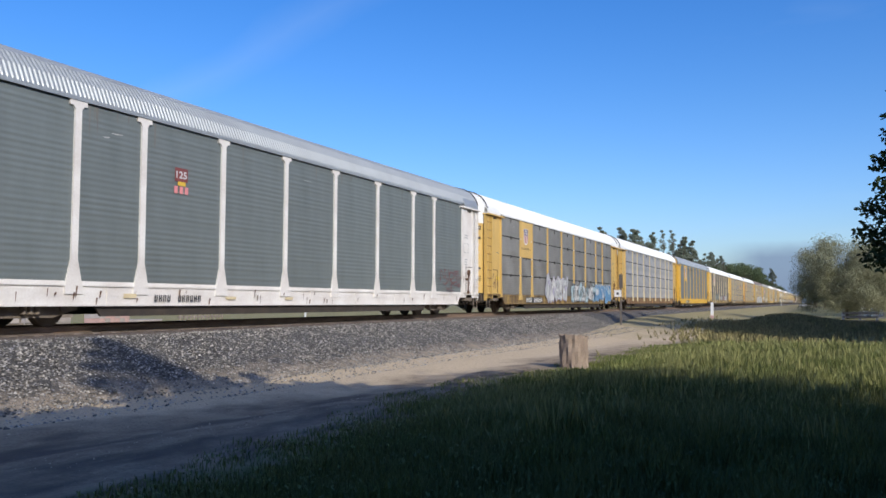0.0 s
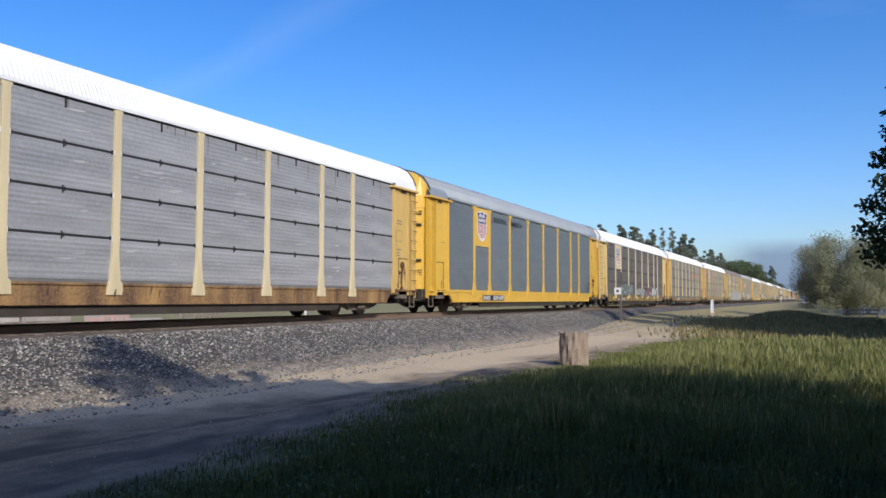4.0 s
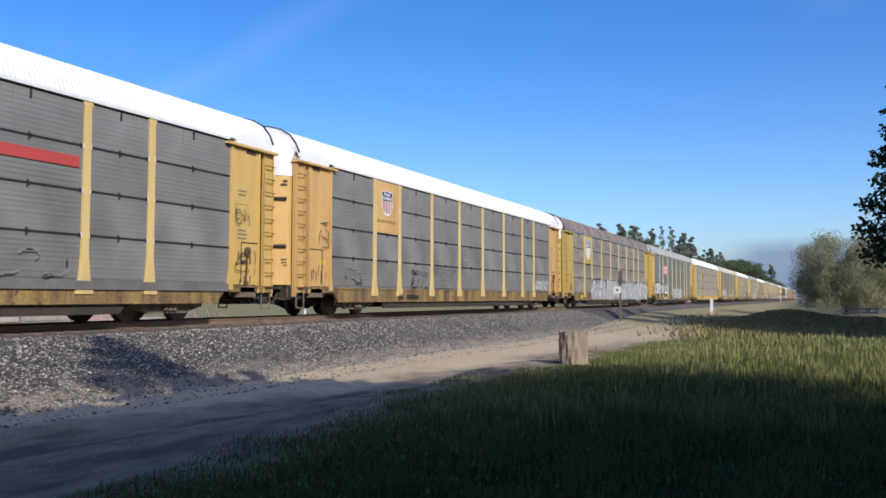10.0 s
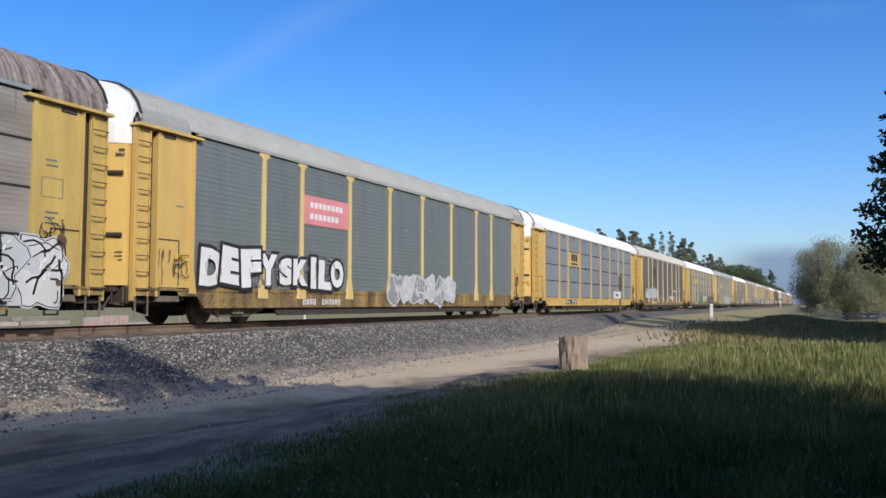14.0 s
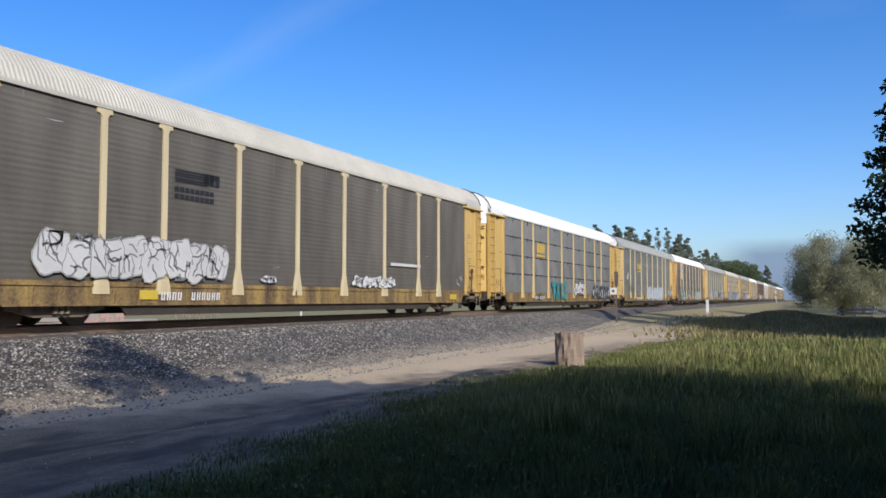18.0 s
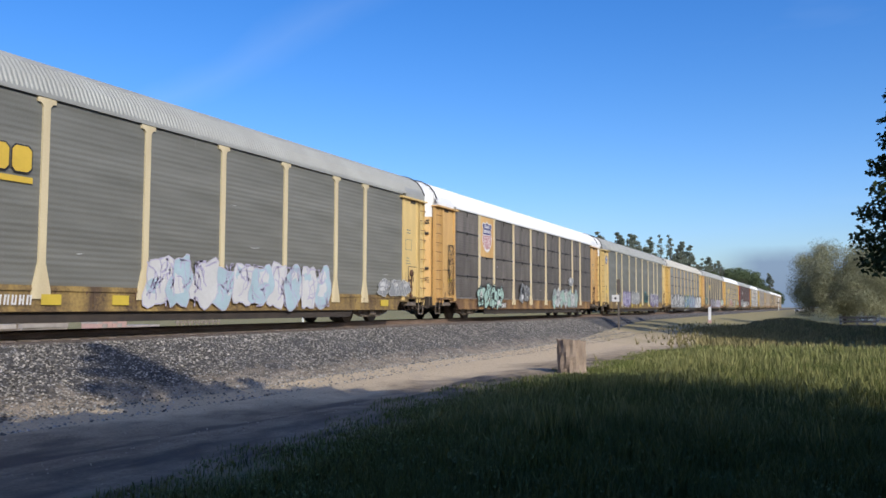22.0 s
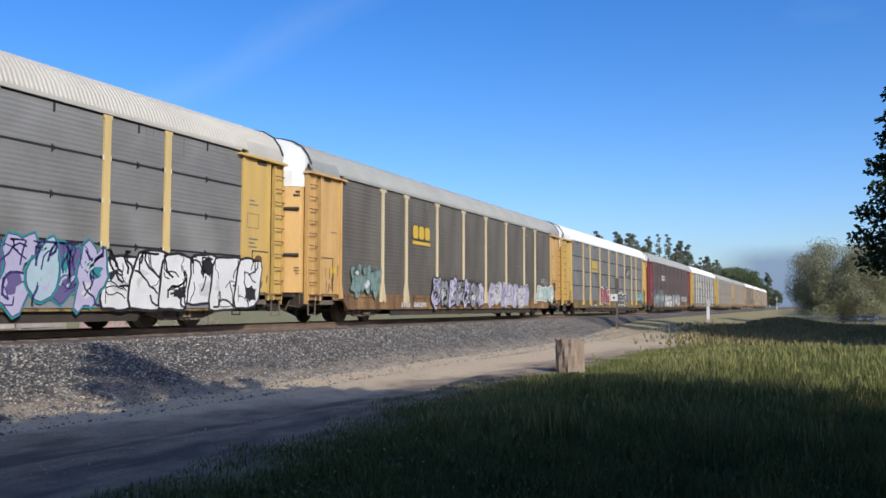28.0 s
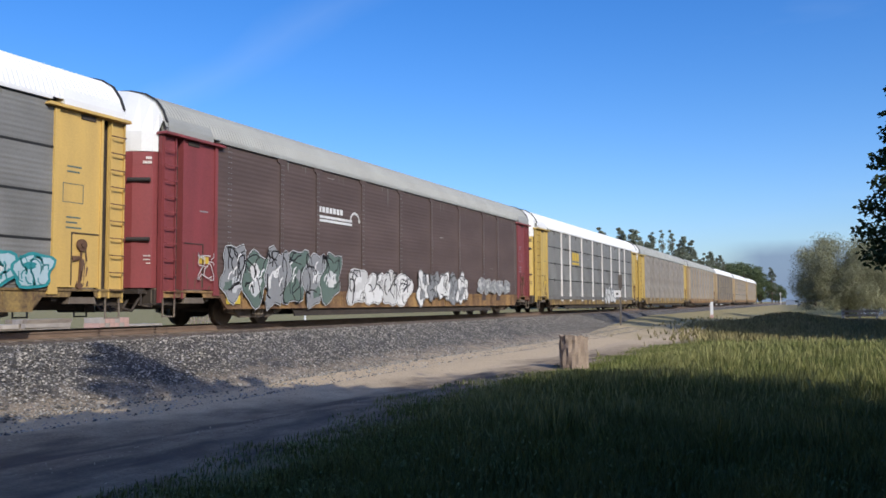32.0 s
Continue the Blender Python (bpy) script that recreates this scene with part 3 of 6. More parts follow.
def cap_mesh():
    """The top of the end: the door's head and the rounded end of the roof."""
    plan = [(0.02, 1.33), (-0.10, 1.27), (-0.26, 1.05), (-0.36, 0.80), (-0.42, 0.5), (-0.45, 0.0)]
    half = [(x, -y) for x, y in plan]
    line = half + [(x, y) for x, y in plan[-2::-1]]
    top = [(0.02, -1.45, 5.06), (0.0, -1.36, 5.30), (-0.04, -1.14, 5.57), (-0.08, -0.8, 5.77), (-0.12, -0.5, 5.86), (-0.14, 0.0, CROWN)]
    top = top + [(x, -y, z) for x, y, z in top[-2::-1]]
    n = len(line)
    v = [(x, y, 4.305) for x, y in line] + [(x - 0.01, y, 4.80) for x, y in line] + list(top)
    back = [(0.12, y, z) for _, y, z in top]
    v += back
    f = [(r * n + i, r * n + i + 1, (r + 1) * n + i + 1, (r + 1) * n + i) for r in range(3) for i in range(n - 1)] + [tuple(range(n))[::-1]]
    return mesh_of("roof_end", v, f)


def seal_mesh():
    """A narrow dark band over the roof where its end begins."""
    line = list(ROOF_LINE) + [(-y, z) for y, z in ROOF_LINE[-2::-1]]
    v = [(0.10 + a, y * 1.012 + (b if y > 0 else -b), z + 0.03 + b) for y, z in line[1:-1] for a, b in ((-0.03, -0.02), (0.03, -0.02), (0.03, 0.02), (-0.03, 0.02))]
    f = [(4 * i + k, 4 * i + (k + 1) % 4, 4 * i + 4 + (k + 1) % 4, 4 * i + 4 + k) for i in range(len(line) - 3) for k in range(4)]
    return mesh_of("roof_seal", v, f)


def door_mark_mesh():
    """Rows of small bars on the door's outer leaf."""
    a, b, s = Vector((-0.108, -1.276, 0)), Vector((-0.262, -1.058, 0)), Shape()
    for z, n in ((4.14, 4), (4.03, 6), (1.75, 5), (1.66, 5), (1.57, 3)):
        for i in range(n):
            p, q = a.lerp(b, 0.1 + 0.13 * i), a.lerp(b, 0.19 + 0.13 * i)
            s.bar((p.x, p.y, z), (q.x, q.y, z), 0.02, 0.065 if z > 3 else 0.03)
    return s.mesh("door_mark")


def truck_mesh():
    """Side frame in the shape of three-piece trucks, with springs, bolster and bearing ends."""
    s = Shape()
    for y in (-1.27, 1.13):
        s.prism([(-1.25, 0.36), (-1.02, 0.32), (-0.62, 0.20), (0.62, 0.20), (1.02, 0.32), (1.25, 0.36), (1.25, 0.52), (1.0, 0.60), (0.45, 0.70), (-0.45, 0.70), (-1.0, 0.60), (-1.25, 0.52)], y, y + 0.14)
        for x in (-0.88, 0.88):
            s.tube((x, y - 0.06, 0.42), (x, y + 0.2, 0.42), 0.13, 12)
        for x in (-0.16, 0.0, 0.16):
            s.tube((x, y - 0.05, 0.28), (x, y - 0.05, 0.56), 0.07, 8)
    s.box(-0.22, 0.22, -1.14, 1.14, 0.50, 0.78)
    return s.mesh("side_frame")


def wheel_mesh():
    s = Shape()
    for y in (-0.75, 0.75):
        o = 1 if y < 0 else -1
        s.tube((0, y - 0.065 * o, 0), (0, y + 0.055 * o, 0), 0.42, 28)
        s.tube((0, y + 0.055 * o, 0), (0, y + 0.085 * o, 0), 0.45, 28)
        s.tube((0, y - 0.1 * o, 0), (0, y - 0.065 * o, 0), 0.16, 12)
        for a in range(3):
            c, d = math.cos(a * 2.094), math.sin(a * 2.094)
            s.tube((0.26 * c, y - 0.075 * o, 0.26 * d), (0.26 * c, y - 0.06 * o, 0.26 * d), 0.06, 8)
    s.tube((0, -0.8, 0), (0, 0.8, 0), 0.08, 10)
    return s.mesh("wheel_set")


def under_mesh():
    s = Shape()
    s.box(0.3 - END, LONG + END - 0.3, -0.35, 0.35, 0.46, 0.92)
    s.box(0.1 - END, LONG + END - 0.1, -1.42, 1.42, 0.88, 0.95)
    for i in range(13):
        s.box(1.2 + 2.05 * i, 1.32 + 2.05 * i, -1.41, 1.41, 0.66, 0.88)
    return s.mesh("underframe")


def brake_mesh():
    s = Shape()
    s.tube((8.4, -0.9, 0.44), (9.7, -0.9, 0.44), 0.19, 14)
    s.tube((10.4, -0.95, 0.42), (10.9, -0.95, 0.42), 0.14, 12)
    s.bar((6.0, -1.0, 0.40), (21.0, -1.0, 0.38), 0.045)
    s.bar((11.0, -0.8, 0.36), (15.8, -0.8, 0.42), 0.06)
    for x in (6.0, 12.5, 15.8, 19.0, 21.0):
        s.bar((x, -1.0, 0.36), (x, -1.0, 0.70), 0.05)
    return s.mesh("brake_gear")


def coupler_mesh():
    s = Shape()
    s.box(-0.62, 0.4, -0.12, 0.12, 0.72, 0.92)
    s.box(-0.70, -0.40, -0.2, 0.2, 0.66, 0.98)
    s.box(0.0, 0.14, -1.30, 1.30, 0.66, 0.97)
    s.bar((-0.05, -1.25, 0.52), (-0.05, -0.2, 0.66), 0.03)
    s.bar((-0.05, -1.25, 0.52), (-0.05, -1.25, 0.95), 0.03)
    for y in (0.42, 0.62):
        s.bar((-0.1, y, 0.8), (-0.35, y, 0.45), 0.045)
        s.bar((-0.35, y, 0.45), (-0.66, y, 0.42), 0.045)
    return s.mesh("coupler")


def hand_brake_mesh():
    """Brake wheel, stem and bell crank on the plate at the trailing end."""
    s = Shape()
    s.tube((0, -1.505, 0), (0, -1.56, 0), 0.13, 14).tube((0, -1.56, 0), (0, -1.60, 0), 0.05, 8)
    s.prism([(-0.22, -0.36), (0.02, -0.30), (0.02, -0.24), (-0.22, -0.24)], -1.53, -1.50)
    s.bar((0.0, -1.53, -0.1), (-0.06, -1.53, -0.85), 0.035).bar((0.09, -1.54, -0.02), (0.13, -1.54, -0.34), 0.02)
    s.tube((-0.06, -1.50, -0.88), (-0.06, -1.57, -0.88), 0.07, 10)
    return s.mesh("hand_brake")


RUNG = {YELLOW: STEEL_RUST, CREAM_YELLOW: STEEL_RUST, ORANGE: STEEL_RUST, DULL_YELLOW: STEEL_RUST}


# seamed: four rows of screens with dark joints; else one tall corrugated screen a bay
CARS = []
WHEELS = []


def auto_car(label, frame_paint, screens, roof, seamed, end_paint=None, posts=None, sill=None, cap=None):
    end_paint, posts, sill, cap = end_paint or frame_paint, posts or frame_paint, sill or {YELLOW: SILL_YELLOW, CREAM: SILL_YELLOW, ORANGE: SILL_RUST, DULL_YELLOW: SILL_YELLOW, HAZED_TAN: SILL_RUST}.get(frame_paint, frame_paint), cap or ROOF_WHITE
    car = tagged(new("auto_rack_car"), label, "rail car", "cars of the train")
    part("underframe", once("under", under_mesh), STEEL_DARK, car)
    part("brake_gear", once("brake", brake_mesh), STEEL_BROWN, car, "grimy brake cylinder, tank and rods")
    part("roof", once("roof", roof_mesh), roof, car, "corrugated steel roof")
    sides = ((0.0, 0), (LONG, 180))
    for x, turn in sides:
        m = pose(x, 0, 0, 0, 0, turn)
        e = m @ pose(-END, 0, 0)
        part("side_sill", once("sill", sill_mesh), sill, car, at=m)
        part("eave_rail", once("eave", lambda: Shape().box(1.6, LONG - 1.6, -1.55, -1.42, 4.86, 4.945).mesh("eave_rail")), ROOF_SILVER if roof is ROOF_RUST else roof, car, at=m)
        part("base_rail", once("base", lambda: Shape().box(1.4, LONG - 1.4, -1.50, -1.40, 0.90, 0.98).mesh("base_rail")), LEDGE if seamed else sill, car, at=m)
        part("lower_flange", once("flange", lambda: Shape().prism([(5.1, 0.46), (5.3, 0.21), (21.9, 0.21), (22.1, 0.46)], -1.44, -1.38).mesh("lower_flange")), STEEL_DARK, car, "grimy black lower flange", at=m)
        for q in POSTS:
            part("post", once(("post", seamed), lambda: post_mesh(not seamed)), posts, car, at=m @ pose(q, 0, 0))
        part("end_door", once("door", door_mesh), end_paint, car, "curved folding end doors", at=e)
        part("roof_end", once("cap", cap_mesh), cap, car, at=e)
        part("roof_seal", once("seal", seal_mesh), BLACK, car, "dark seal round the roof's end", at=e)
        for z in (2.15, 3.60):
            part("door_latch", once("latch", lambda: Shape().tube((-0.17, -1.26, 0), (-0.40, -0.76, 0), 0.055, 10).mesh("door_latch")), BLACK, car, "dark steel door latch", at=e @ pose(0, 0, z))
        part("door_mark", once("door_mark", door_mark_mesh), SEAM if frame_paint is not MAROON else OFF_WHITE, car, "small lettering bars on the end door", at=e)["kind"] = "stuff"
        for turned in (e, m @ Matrix.Translation((LONG + END, 0, 0)) @ Matrix.Diagonal((-1, 1, 1, 1))):
            lad = part("ladder", once("ladder", ladder_stile_mesh), end_paint, car, at=turned)
            for i in range(10):
                part("rung", once("rung", rung_mesh), RUNG.get(end_paint, end_paint), lad, at=pose(0, 0, 0.92 + 0.385 * i))
        part("end_beam", once("end_beam", end_beam_mesh), STEEL_DARK, car, "grimy beam and hoses below the end doors", at=e)
        part("coupler", once("coupler", coupler_mesh), STEEL_BROWN, car, at=e)
    for y in (1, -1):
        for nm, me in once("corner", corner_mesh):
            for x, k in ((-END, 1), (LONG + END, -1)):
                part(nm, me, STEEL_DARK if nm in ("plate_joint", "door_slot", "door_track") else STEEL_BROWN if nm in ("jack_pad", "step") else roof if nm == "roof_corner" else end_paint, car, at=Matrix.Translation((x, 0, 0)) @ Matrix.Diagonal((k, y, 1, 1)))
    for a, b in zip(EDGES, EDGES[1:]):
        w = round(b - a, 2)
        if seamed:
            for z0, z1 in zip(ROWS, ROWS[1:]):
                part("screen", once(("s", w, z0), lambda: panel_mesh(w, z0 + 0.014, z1 - 0.014, 9)), screens, car, at=pose(a, 0, 0))
        else:
            part("screen", once(("t", w), lambda: panel_mesh(w, ROWS[0], ROWS[-1], 30, 1.5)), screens, car, at=pose(a, 0, 0))
        part("screen", once(("t", w), lambda: panel_mesh(w, ROWS[0], ROWS[-1], 30, 1.5)), screens, car, at=pose(b, 0, 0, 0, 0, 180))
    if seamed:
        part("seam_strip", once("seam", seam_mesh), SEAM, car, "dark joints between the rows of screens and drawn shade under the eave")
        part("screen_clip", once("clips", clip_mesh), OFF_WHITE, car, "small pale clips along the joints")["kind"] = "stuff"
    part("hand_brake", once("hand_brake", hand_brake_mesh), STEEL_RUST, car, "rusty hand brake wheel with its stem", at=pose(26.45, 0, 1.86))
    for x in (3.55, 23.65):
        truck = part("truck", once("truck", truck_mesh), STEEL_BROWN, car, "dusty steel truck side frames", at=pose(x, 0, 0))
        for d in (-0.88, 0.88):
            WHEELS.append(part("wheel_set", once("wheel", wheel_mesh), WHEEL_STEEL, truck, at=pose(d, 0, 0.42)))
    CARS.append(car)
    return car


def seam_mesh():
    s = Shape()
    for z in ROWS[1:4]:
        s.box(1.5, 25.7, -1.497, -1.445, z - 0.024, z + 0.024)
        for q in POSTS:
            for d in (-0.14, 0.14):
                s.box(q + d - 0.025, q + d + 0.025, -1.512, -1.45, z - 0.045, z + 0.045)
        for a, b in zip(EDGES, EDGES[1:]):
            s.box((a + b) / 2 - 0.035, (a + b) / 2 - 0.012, -1.506, -1.45, z - 0.10, z + 0.07)
            s.box((a + b) / 2 + 0.012, (a + b) / 2 + 0.035, -1.506, -1.45, z - 0.06, z + 0.04)
    # hooks, and a dark strip that draws the shade under the eave
    for a, b in zip(EDGES, EDGES[1:]):
        s.box((a + b) / 2 - 0.02, (a + b) / 2 + 0.02, -1.508, -1.45, 4.62, 4.86)
        s.box(a + 0.1, b - 0.1, -1.497, -1.45, 4.822, 4.858)
    return s.mesh("seam_strip")


def clip_mesh():
    s = Shape()
    for z in ROWS[1:4]:
        for q in POSTS:
            for d in (-0.105, 0.105):
                s.box(q + d - 0.016, q + d + 0.016, -1.53, -1.45, z - 0.055, z + 0.055)
    return s.mesh("screen_clip")


A_ = auto_car("grey-green car carrier with white posts and silver corrugated roof", OFF_WHITE, PANEL_GREEN, ROOF_SILVER, False)
B_ = auto_car("yellow car carrier with grey screens, shield emblem and white roof", YELLOW, PANEL_GREY, ROOF_WHITE, True, posts=YELLOW)
C_ = auto_car("yellow car carrier with scuffed grey screens and white roof", YELLOW, PANEL_WORN, ROOF_WHITE, True, posts=CREAM, sill=SILL_RUST)
D_ = auto_car("fresh bright yellow car carrier with grey screens and silver roof", YELLOW_NEW, PANEL_SLATE, ROOF_SILVER, False, cap=YELLOW_NEW)
E_ = auto_car("pale yellow car carrier with sooty screens and white roof", CREAM_YELLOW, PANEL_DARK, ROOF_WHITE, True, posts=CREAM, sill=SILL_YELLOW)
F_ = auto_car("yellow car carrier with plain grey screens and white roof", YELLOW, PANEL_GREY, ROOF_WHITE, True, posts=CREAM_YELLOW)
G_ = auto_car("yellow car carrier with shield emblem and scrawled grey screens", ORANGE, PANEL_GREY, ROOF_WHITE, True, posts=CREAM_YELLOW, sill=SILL_YELLOW)
H_ = auto_car("old car carrier with rusted roof and painted-over lower side", DULL_YELLOW, PANEL_TAN, ROOF_RUST, True, posts=CREAM_YELLOW)
I_ = auto_car("yellow car carrier with grey-green screens and pink plate", YELLOW, PANEL_GREEN, ROOF_GREY, False, posts=CREAM_YELLOW)
J_ = auto_car("yellow car carrier with blue-grey screens and white roof", YELLOW, PANEL_BLUE, ROOF_WHITE, True, sill=YELLOW)
K_ = auto_car("yellow car carrier with brown screens and cream posts", YELLOW, PANEL_BROWN, ROOF_CREAM, False, posts=CREAM)
L_ = auto_car("yellow car carrier with grey screens and teal lettering", YELLOW, PANEL_GREY, ROOF_WHITE, True, posts=CREAM_YELLOW)
M_ = auto_car("pale yellow car carrier with drab brown screens and grey roof", CREAM_YELLOW, PANEL_DRAB, ROOF_GREY, False, posts=CREAM, sill=SILL_YELLOW)
N_ = auto_car("orange-yellow car carrier with sooty screens and white roof", ORANGE, PANEL_DARK, ROOF_WHITE, True, posts=CREAM)
O_ = auto_car("yellow car carrier with dull green-grey screens", DULL_YELLOW, PANEL_DRAB, ROOF_GREY, False, end_paint=CREAM_YELLOW, posts=CREAM)
P_ = auto_car("car carrier with grey screens and large painted letters below", YELLOW, PANEL_GREY, ROOF_CREAM, True, posts=CREAM_YELLOW)
Q_ = auto_car("orange-yellow car carrier with brown screens and grey roof", ORANGE, PANEL_BROWN, ROOF_GREY, False, posts=CREAM)
R_ = auto_car("yellow car carrier with grey screens and red painted letters", YELLOW, PANEL_GREY, ROOF_WHITE, True, posts=CREAM_YELLOW)
S_ = auto_car("maroon car carrier with dark brown screens and grey roof", MAROON, PANEL_MAROON, ROOF_GREY, False, posts=PANEL_MAROON, sill=SILL_RUST)
T_ = auto_car("yellow car carrier with grey screens and white roof, unmarked", DULL_YELLOW, PANEL_GREY, ROOF_WHITE, True, posts=OFF_WHITE)
U_ = auto_car("yellow car carrier with grey screens and tan roof", DULL_YELLOW, PANEL_TAN, ROOF_GREY, False, posts=PANEL_TAN)
V_ = auto_car("hazed tan car carrier with brown-grey screens", HAZED_TAN, PANEL_TAN, ROOF_GREY, False)
W_ = auto_car("hazed tan car carrier with dark screens and white roof", HAZED_TAN, PANEL_DARK, ROOF_WHITE, True)
X_ = auto_car("distant car carrier with tan screens and white roof", HAZED_TAN, PANEL_TAN, ROOF_WHITE, True)
Y_ = auto_car("last car carrier of the train with pale roof", HAZED_TAN, PANEL_TAN, ROOF_WHITE, False)


# ---- plates, emblems, marks and sprayed paint on the cars ----
def paint(name, colour, rough=0.5):
    return surface("paint_" + name, colour, tuple(v * 0.78 for v in colour), 1.5, 18, 0.7, rough, 0, 0.02)


P_WHITE, P_SILVER, P_BLACK = paint("white", (0.74, 0.74, 0.73)), paint("silver", (0.50, 0.52, 0.53)), paint("black", (0.025, 0.025, 0.028))
P_NAVY, P_RED, P_BRIGHT = paint("navy", (0.05, 0.045, 0.17)), paint("red", (0.36, 0.03, 0.05)), paint("warm_red", (0.50, 0.07, 0.06))
P_PINK, P_TEAL, P_BLUE = paint("pink", (0.70, 0.26, 0.27)), paint("teal", (0.03, 0.26, 0.28)), paint("blue", (0.05, 0.20, 0.46))
P_ICE, P_LILAC, P_PURPLE = paint("ice_blue", (0.40, 0.53, 0.58)), paint("lilac", (0.46, 0.43, 0.58)), paint("purple", (0.14, 0.11, 0.25))
P_MINT, P_GREY, P_GOLD = paint("mint", (0.36, 0.52, 0.46)), paint("grey", (0.27, 0.28, 0.29)), paint("gold", (0.66, 0.45, 0.06))
P_SAGE, P_YELLOW, P_DIM = paint("sage", (0.12, 0.17, 0.145)), paint("yellow", (0.62, 0.46, 0.06)), paint("dim_red", (0.22, 0.06, 0.055))
P_SKY = paint("sky_blue", (0.11, 0.27, 0.47))
P_WASH = paint("washed_teal", (0.20, 0.30, 0.285))
P_LIME, P_CLOUD = paint("lime", (0.33, 0.42, 0.07)), paint("pale_grey", (0.60, 0.60, 0.59))


def sheet(polys, y):
    """Flat painted shapes in x and z, at one depth."""
    v, f = [], []
    for p in polys:
        k = len(v)
        v += [(x, y, z) for x, z in p]
        f.append(tuple(range(k, k + len(p))))
    return mesh_of("paint", v, f)


def rect(x0, x1, z0, z1):
    return [(x0, z0), (x1, z0), (x1, z1), (x0, z1)]


def plate(car, x0, x1, z0, z1, material, label):
    return part("plate", Shape().box(x0, x1, -1.515, -1.47, z0, z1).mesh("plate"), material, car, label)


def shield(car, x0, x1, z0, z1, low_white=False, dark=None):
    """The shield emblem: dark head with pale bars, striped field below."""
    def at(u, w):
        return (x0 + (x1 - x0) * u, z0 + (z1 - z0) * w)
    rim = [(0.5, -0.02), (0.72, 0.04), (0.93, 0.22), (1.0, 0.45), (0.95, 0.62), (0.92, 0.76), (1.04, 0.90), (0.86, 0.99), (0.68, 0.95), (0.5, 1.03), (0.32, 0.95), (0.14, 0.99), (-0.04, 0.90), (0.08, 0.76), (0.05, 0.62), (0.0, 0.45), (0.07, 0.22), (0.28, 0.04)]
    em = part("emblem", sheet([[at(u, w) for u, w in rim]], -1.519), P_WHITE, car, "shield emblem with a white rim")
    head = [(0.09, 0.58), (0.91, 0.58), (0.88, 0.76), (0.98, 0.89), (0.86, 0.95), (0.68, 0.91), (0.5, 0.985), (0.32, 0.91), (0.14, 0.95), (0.02, 0.89), (0.12, 0.76)]
    part("emblem_head", sheet([[at(u, w) for u, w in head]], -1.523), dark or P_NAVY, em, "dark blue head of the shield")
    bars = []
    for w0, n, a, b in ((0.79, 5, 0.22, 0.78), (0.64, 7, 0.15, 0.85)):
        for i in range(n):
            u0 = a + (b - a) * i / n
            bars.append([at(u0, w0), at(u0 + 0.72 * (b - a) / n, w0), at(u0 + 0.72 * (b - a) / n, w0 + 0.10), at(u0, w0 + 0.10)])
    part("emblem_bar", sheet(bars, -1.527), P_WHITE, em, "two rows of white bars")
    if not low_white:
        st = []
        for i in range(6):
            u = 0.10 + 0.145 * i
            lo = 0.08 + 1.1 * (abs(u + 0.035 - 0.5) ** 2.4) * 1.5
            st.append([at(u, lo), at(u + 0.075, lo), at(u + 0.075, 0.56), at(u, 0.56)])
        part("emblem_stripe", sheet(st, -1.523), P_RED, em, "red stripes")


def marks(car, x0, x1, z0, z1, ink, box=None, groups=(4, 6)):
    """Reporting marks on the sill: one small bar for each character."""
    host = car
    z0, z1 = z0 - 0.06, z1 - 0.06
    if box is not None:
        host = part("mark_box", sheet([rect(x0, x1, z0 - 0.03, z1 + 0.03)], -1.536), box, car, "black box behind the car's marks")
    total = sum(groups) + 1.6
    w, x, bars = (x1 - x0 - 0.1) / total, x0 + 0.05, []
    for g in groups:
        for i in range(g):
            s = 0.10 * w
            bars += [[(x, z0), (x + 0.26 * w, z0), (x + 0.26 * w + s, z1), (x + s, z1)], [(x + 0.46 * w, z0), (x + 0.70 * w, z0), (x + 0.70 * w + s, z1), (x + 0.46 * w + s, z1)],
                     [(x + 0.27 * w, z0 + (i % 3) * 0.4 * (z1 - z0)), (x + 0.45 * w, z0 + (i % 3) * 0.4 * (z1 - z0)), (x + 0.46 * w, z0 + ((i % 3) * 0.4 + 0.2) * (z1 - z0)), (x + 0.28 * w, z0 + ((i % 3) * 0.4 + 0.2) * (z1 - z0))]]
            x += w
        x += 1.6 * w
    part("car_mark", sheet(bars, -1.541), ink, host, "row of small lettering bars")["kind"] = "stuff"


def words(text, x0, x1, z0, z1, bold=0.0, slant=0.0):
    """Letters of the built-in font, laid on the side and drawn to fill a box."""
    cu = bpy.data.curves.new("words", "FONT")
    cu.body, cu.offset, cu.resolution_u, cu.shear = text, bold, 3, slant
    ob = bpy.data.objects.new("words", cu)
    scene.collection.objects.link(ob)
    me = bpy.data.meshes.new_from_object(ob.evaluated_get(bpy.context.evaluated_depsgraph_get()))
    bpy.data.objects.remove(ob)
    bpy.data.curves.remove(cu)
    xs, ys = [v.co.x for v in me.vertices], [v.co.y for v in me.vertices]
    a, b, c, d = min(xs), max(xs), min(ys), max(ys)
    for v in me.vertices:
        v.co = (x0 + (x1 - x0) * (v.co.x - a) / (b - a), 0.0, z0 + (z1 - z0) * (v.co.y - c) / (d - c))
    me.materials.clear()
    me.materials.append(None)
    me.update()
    return me


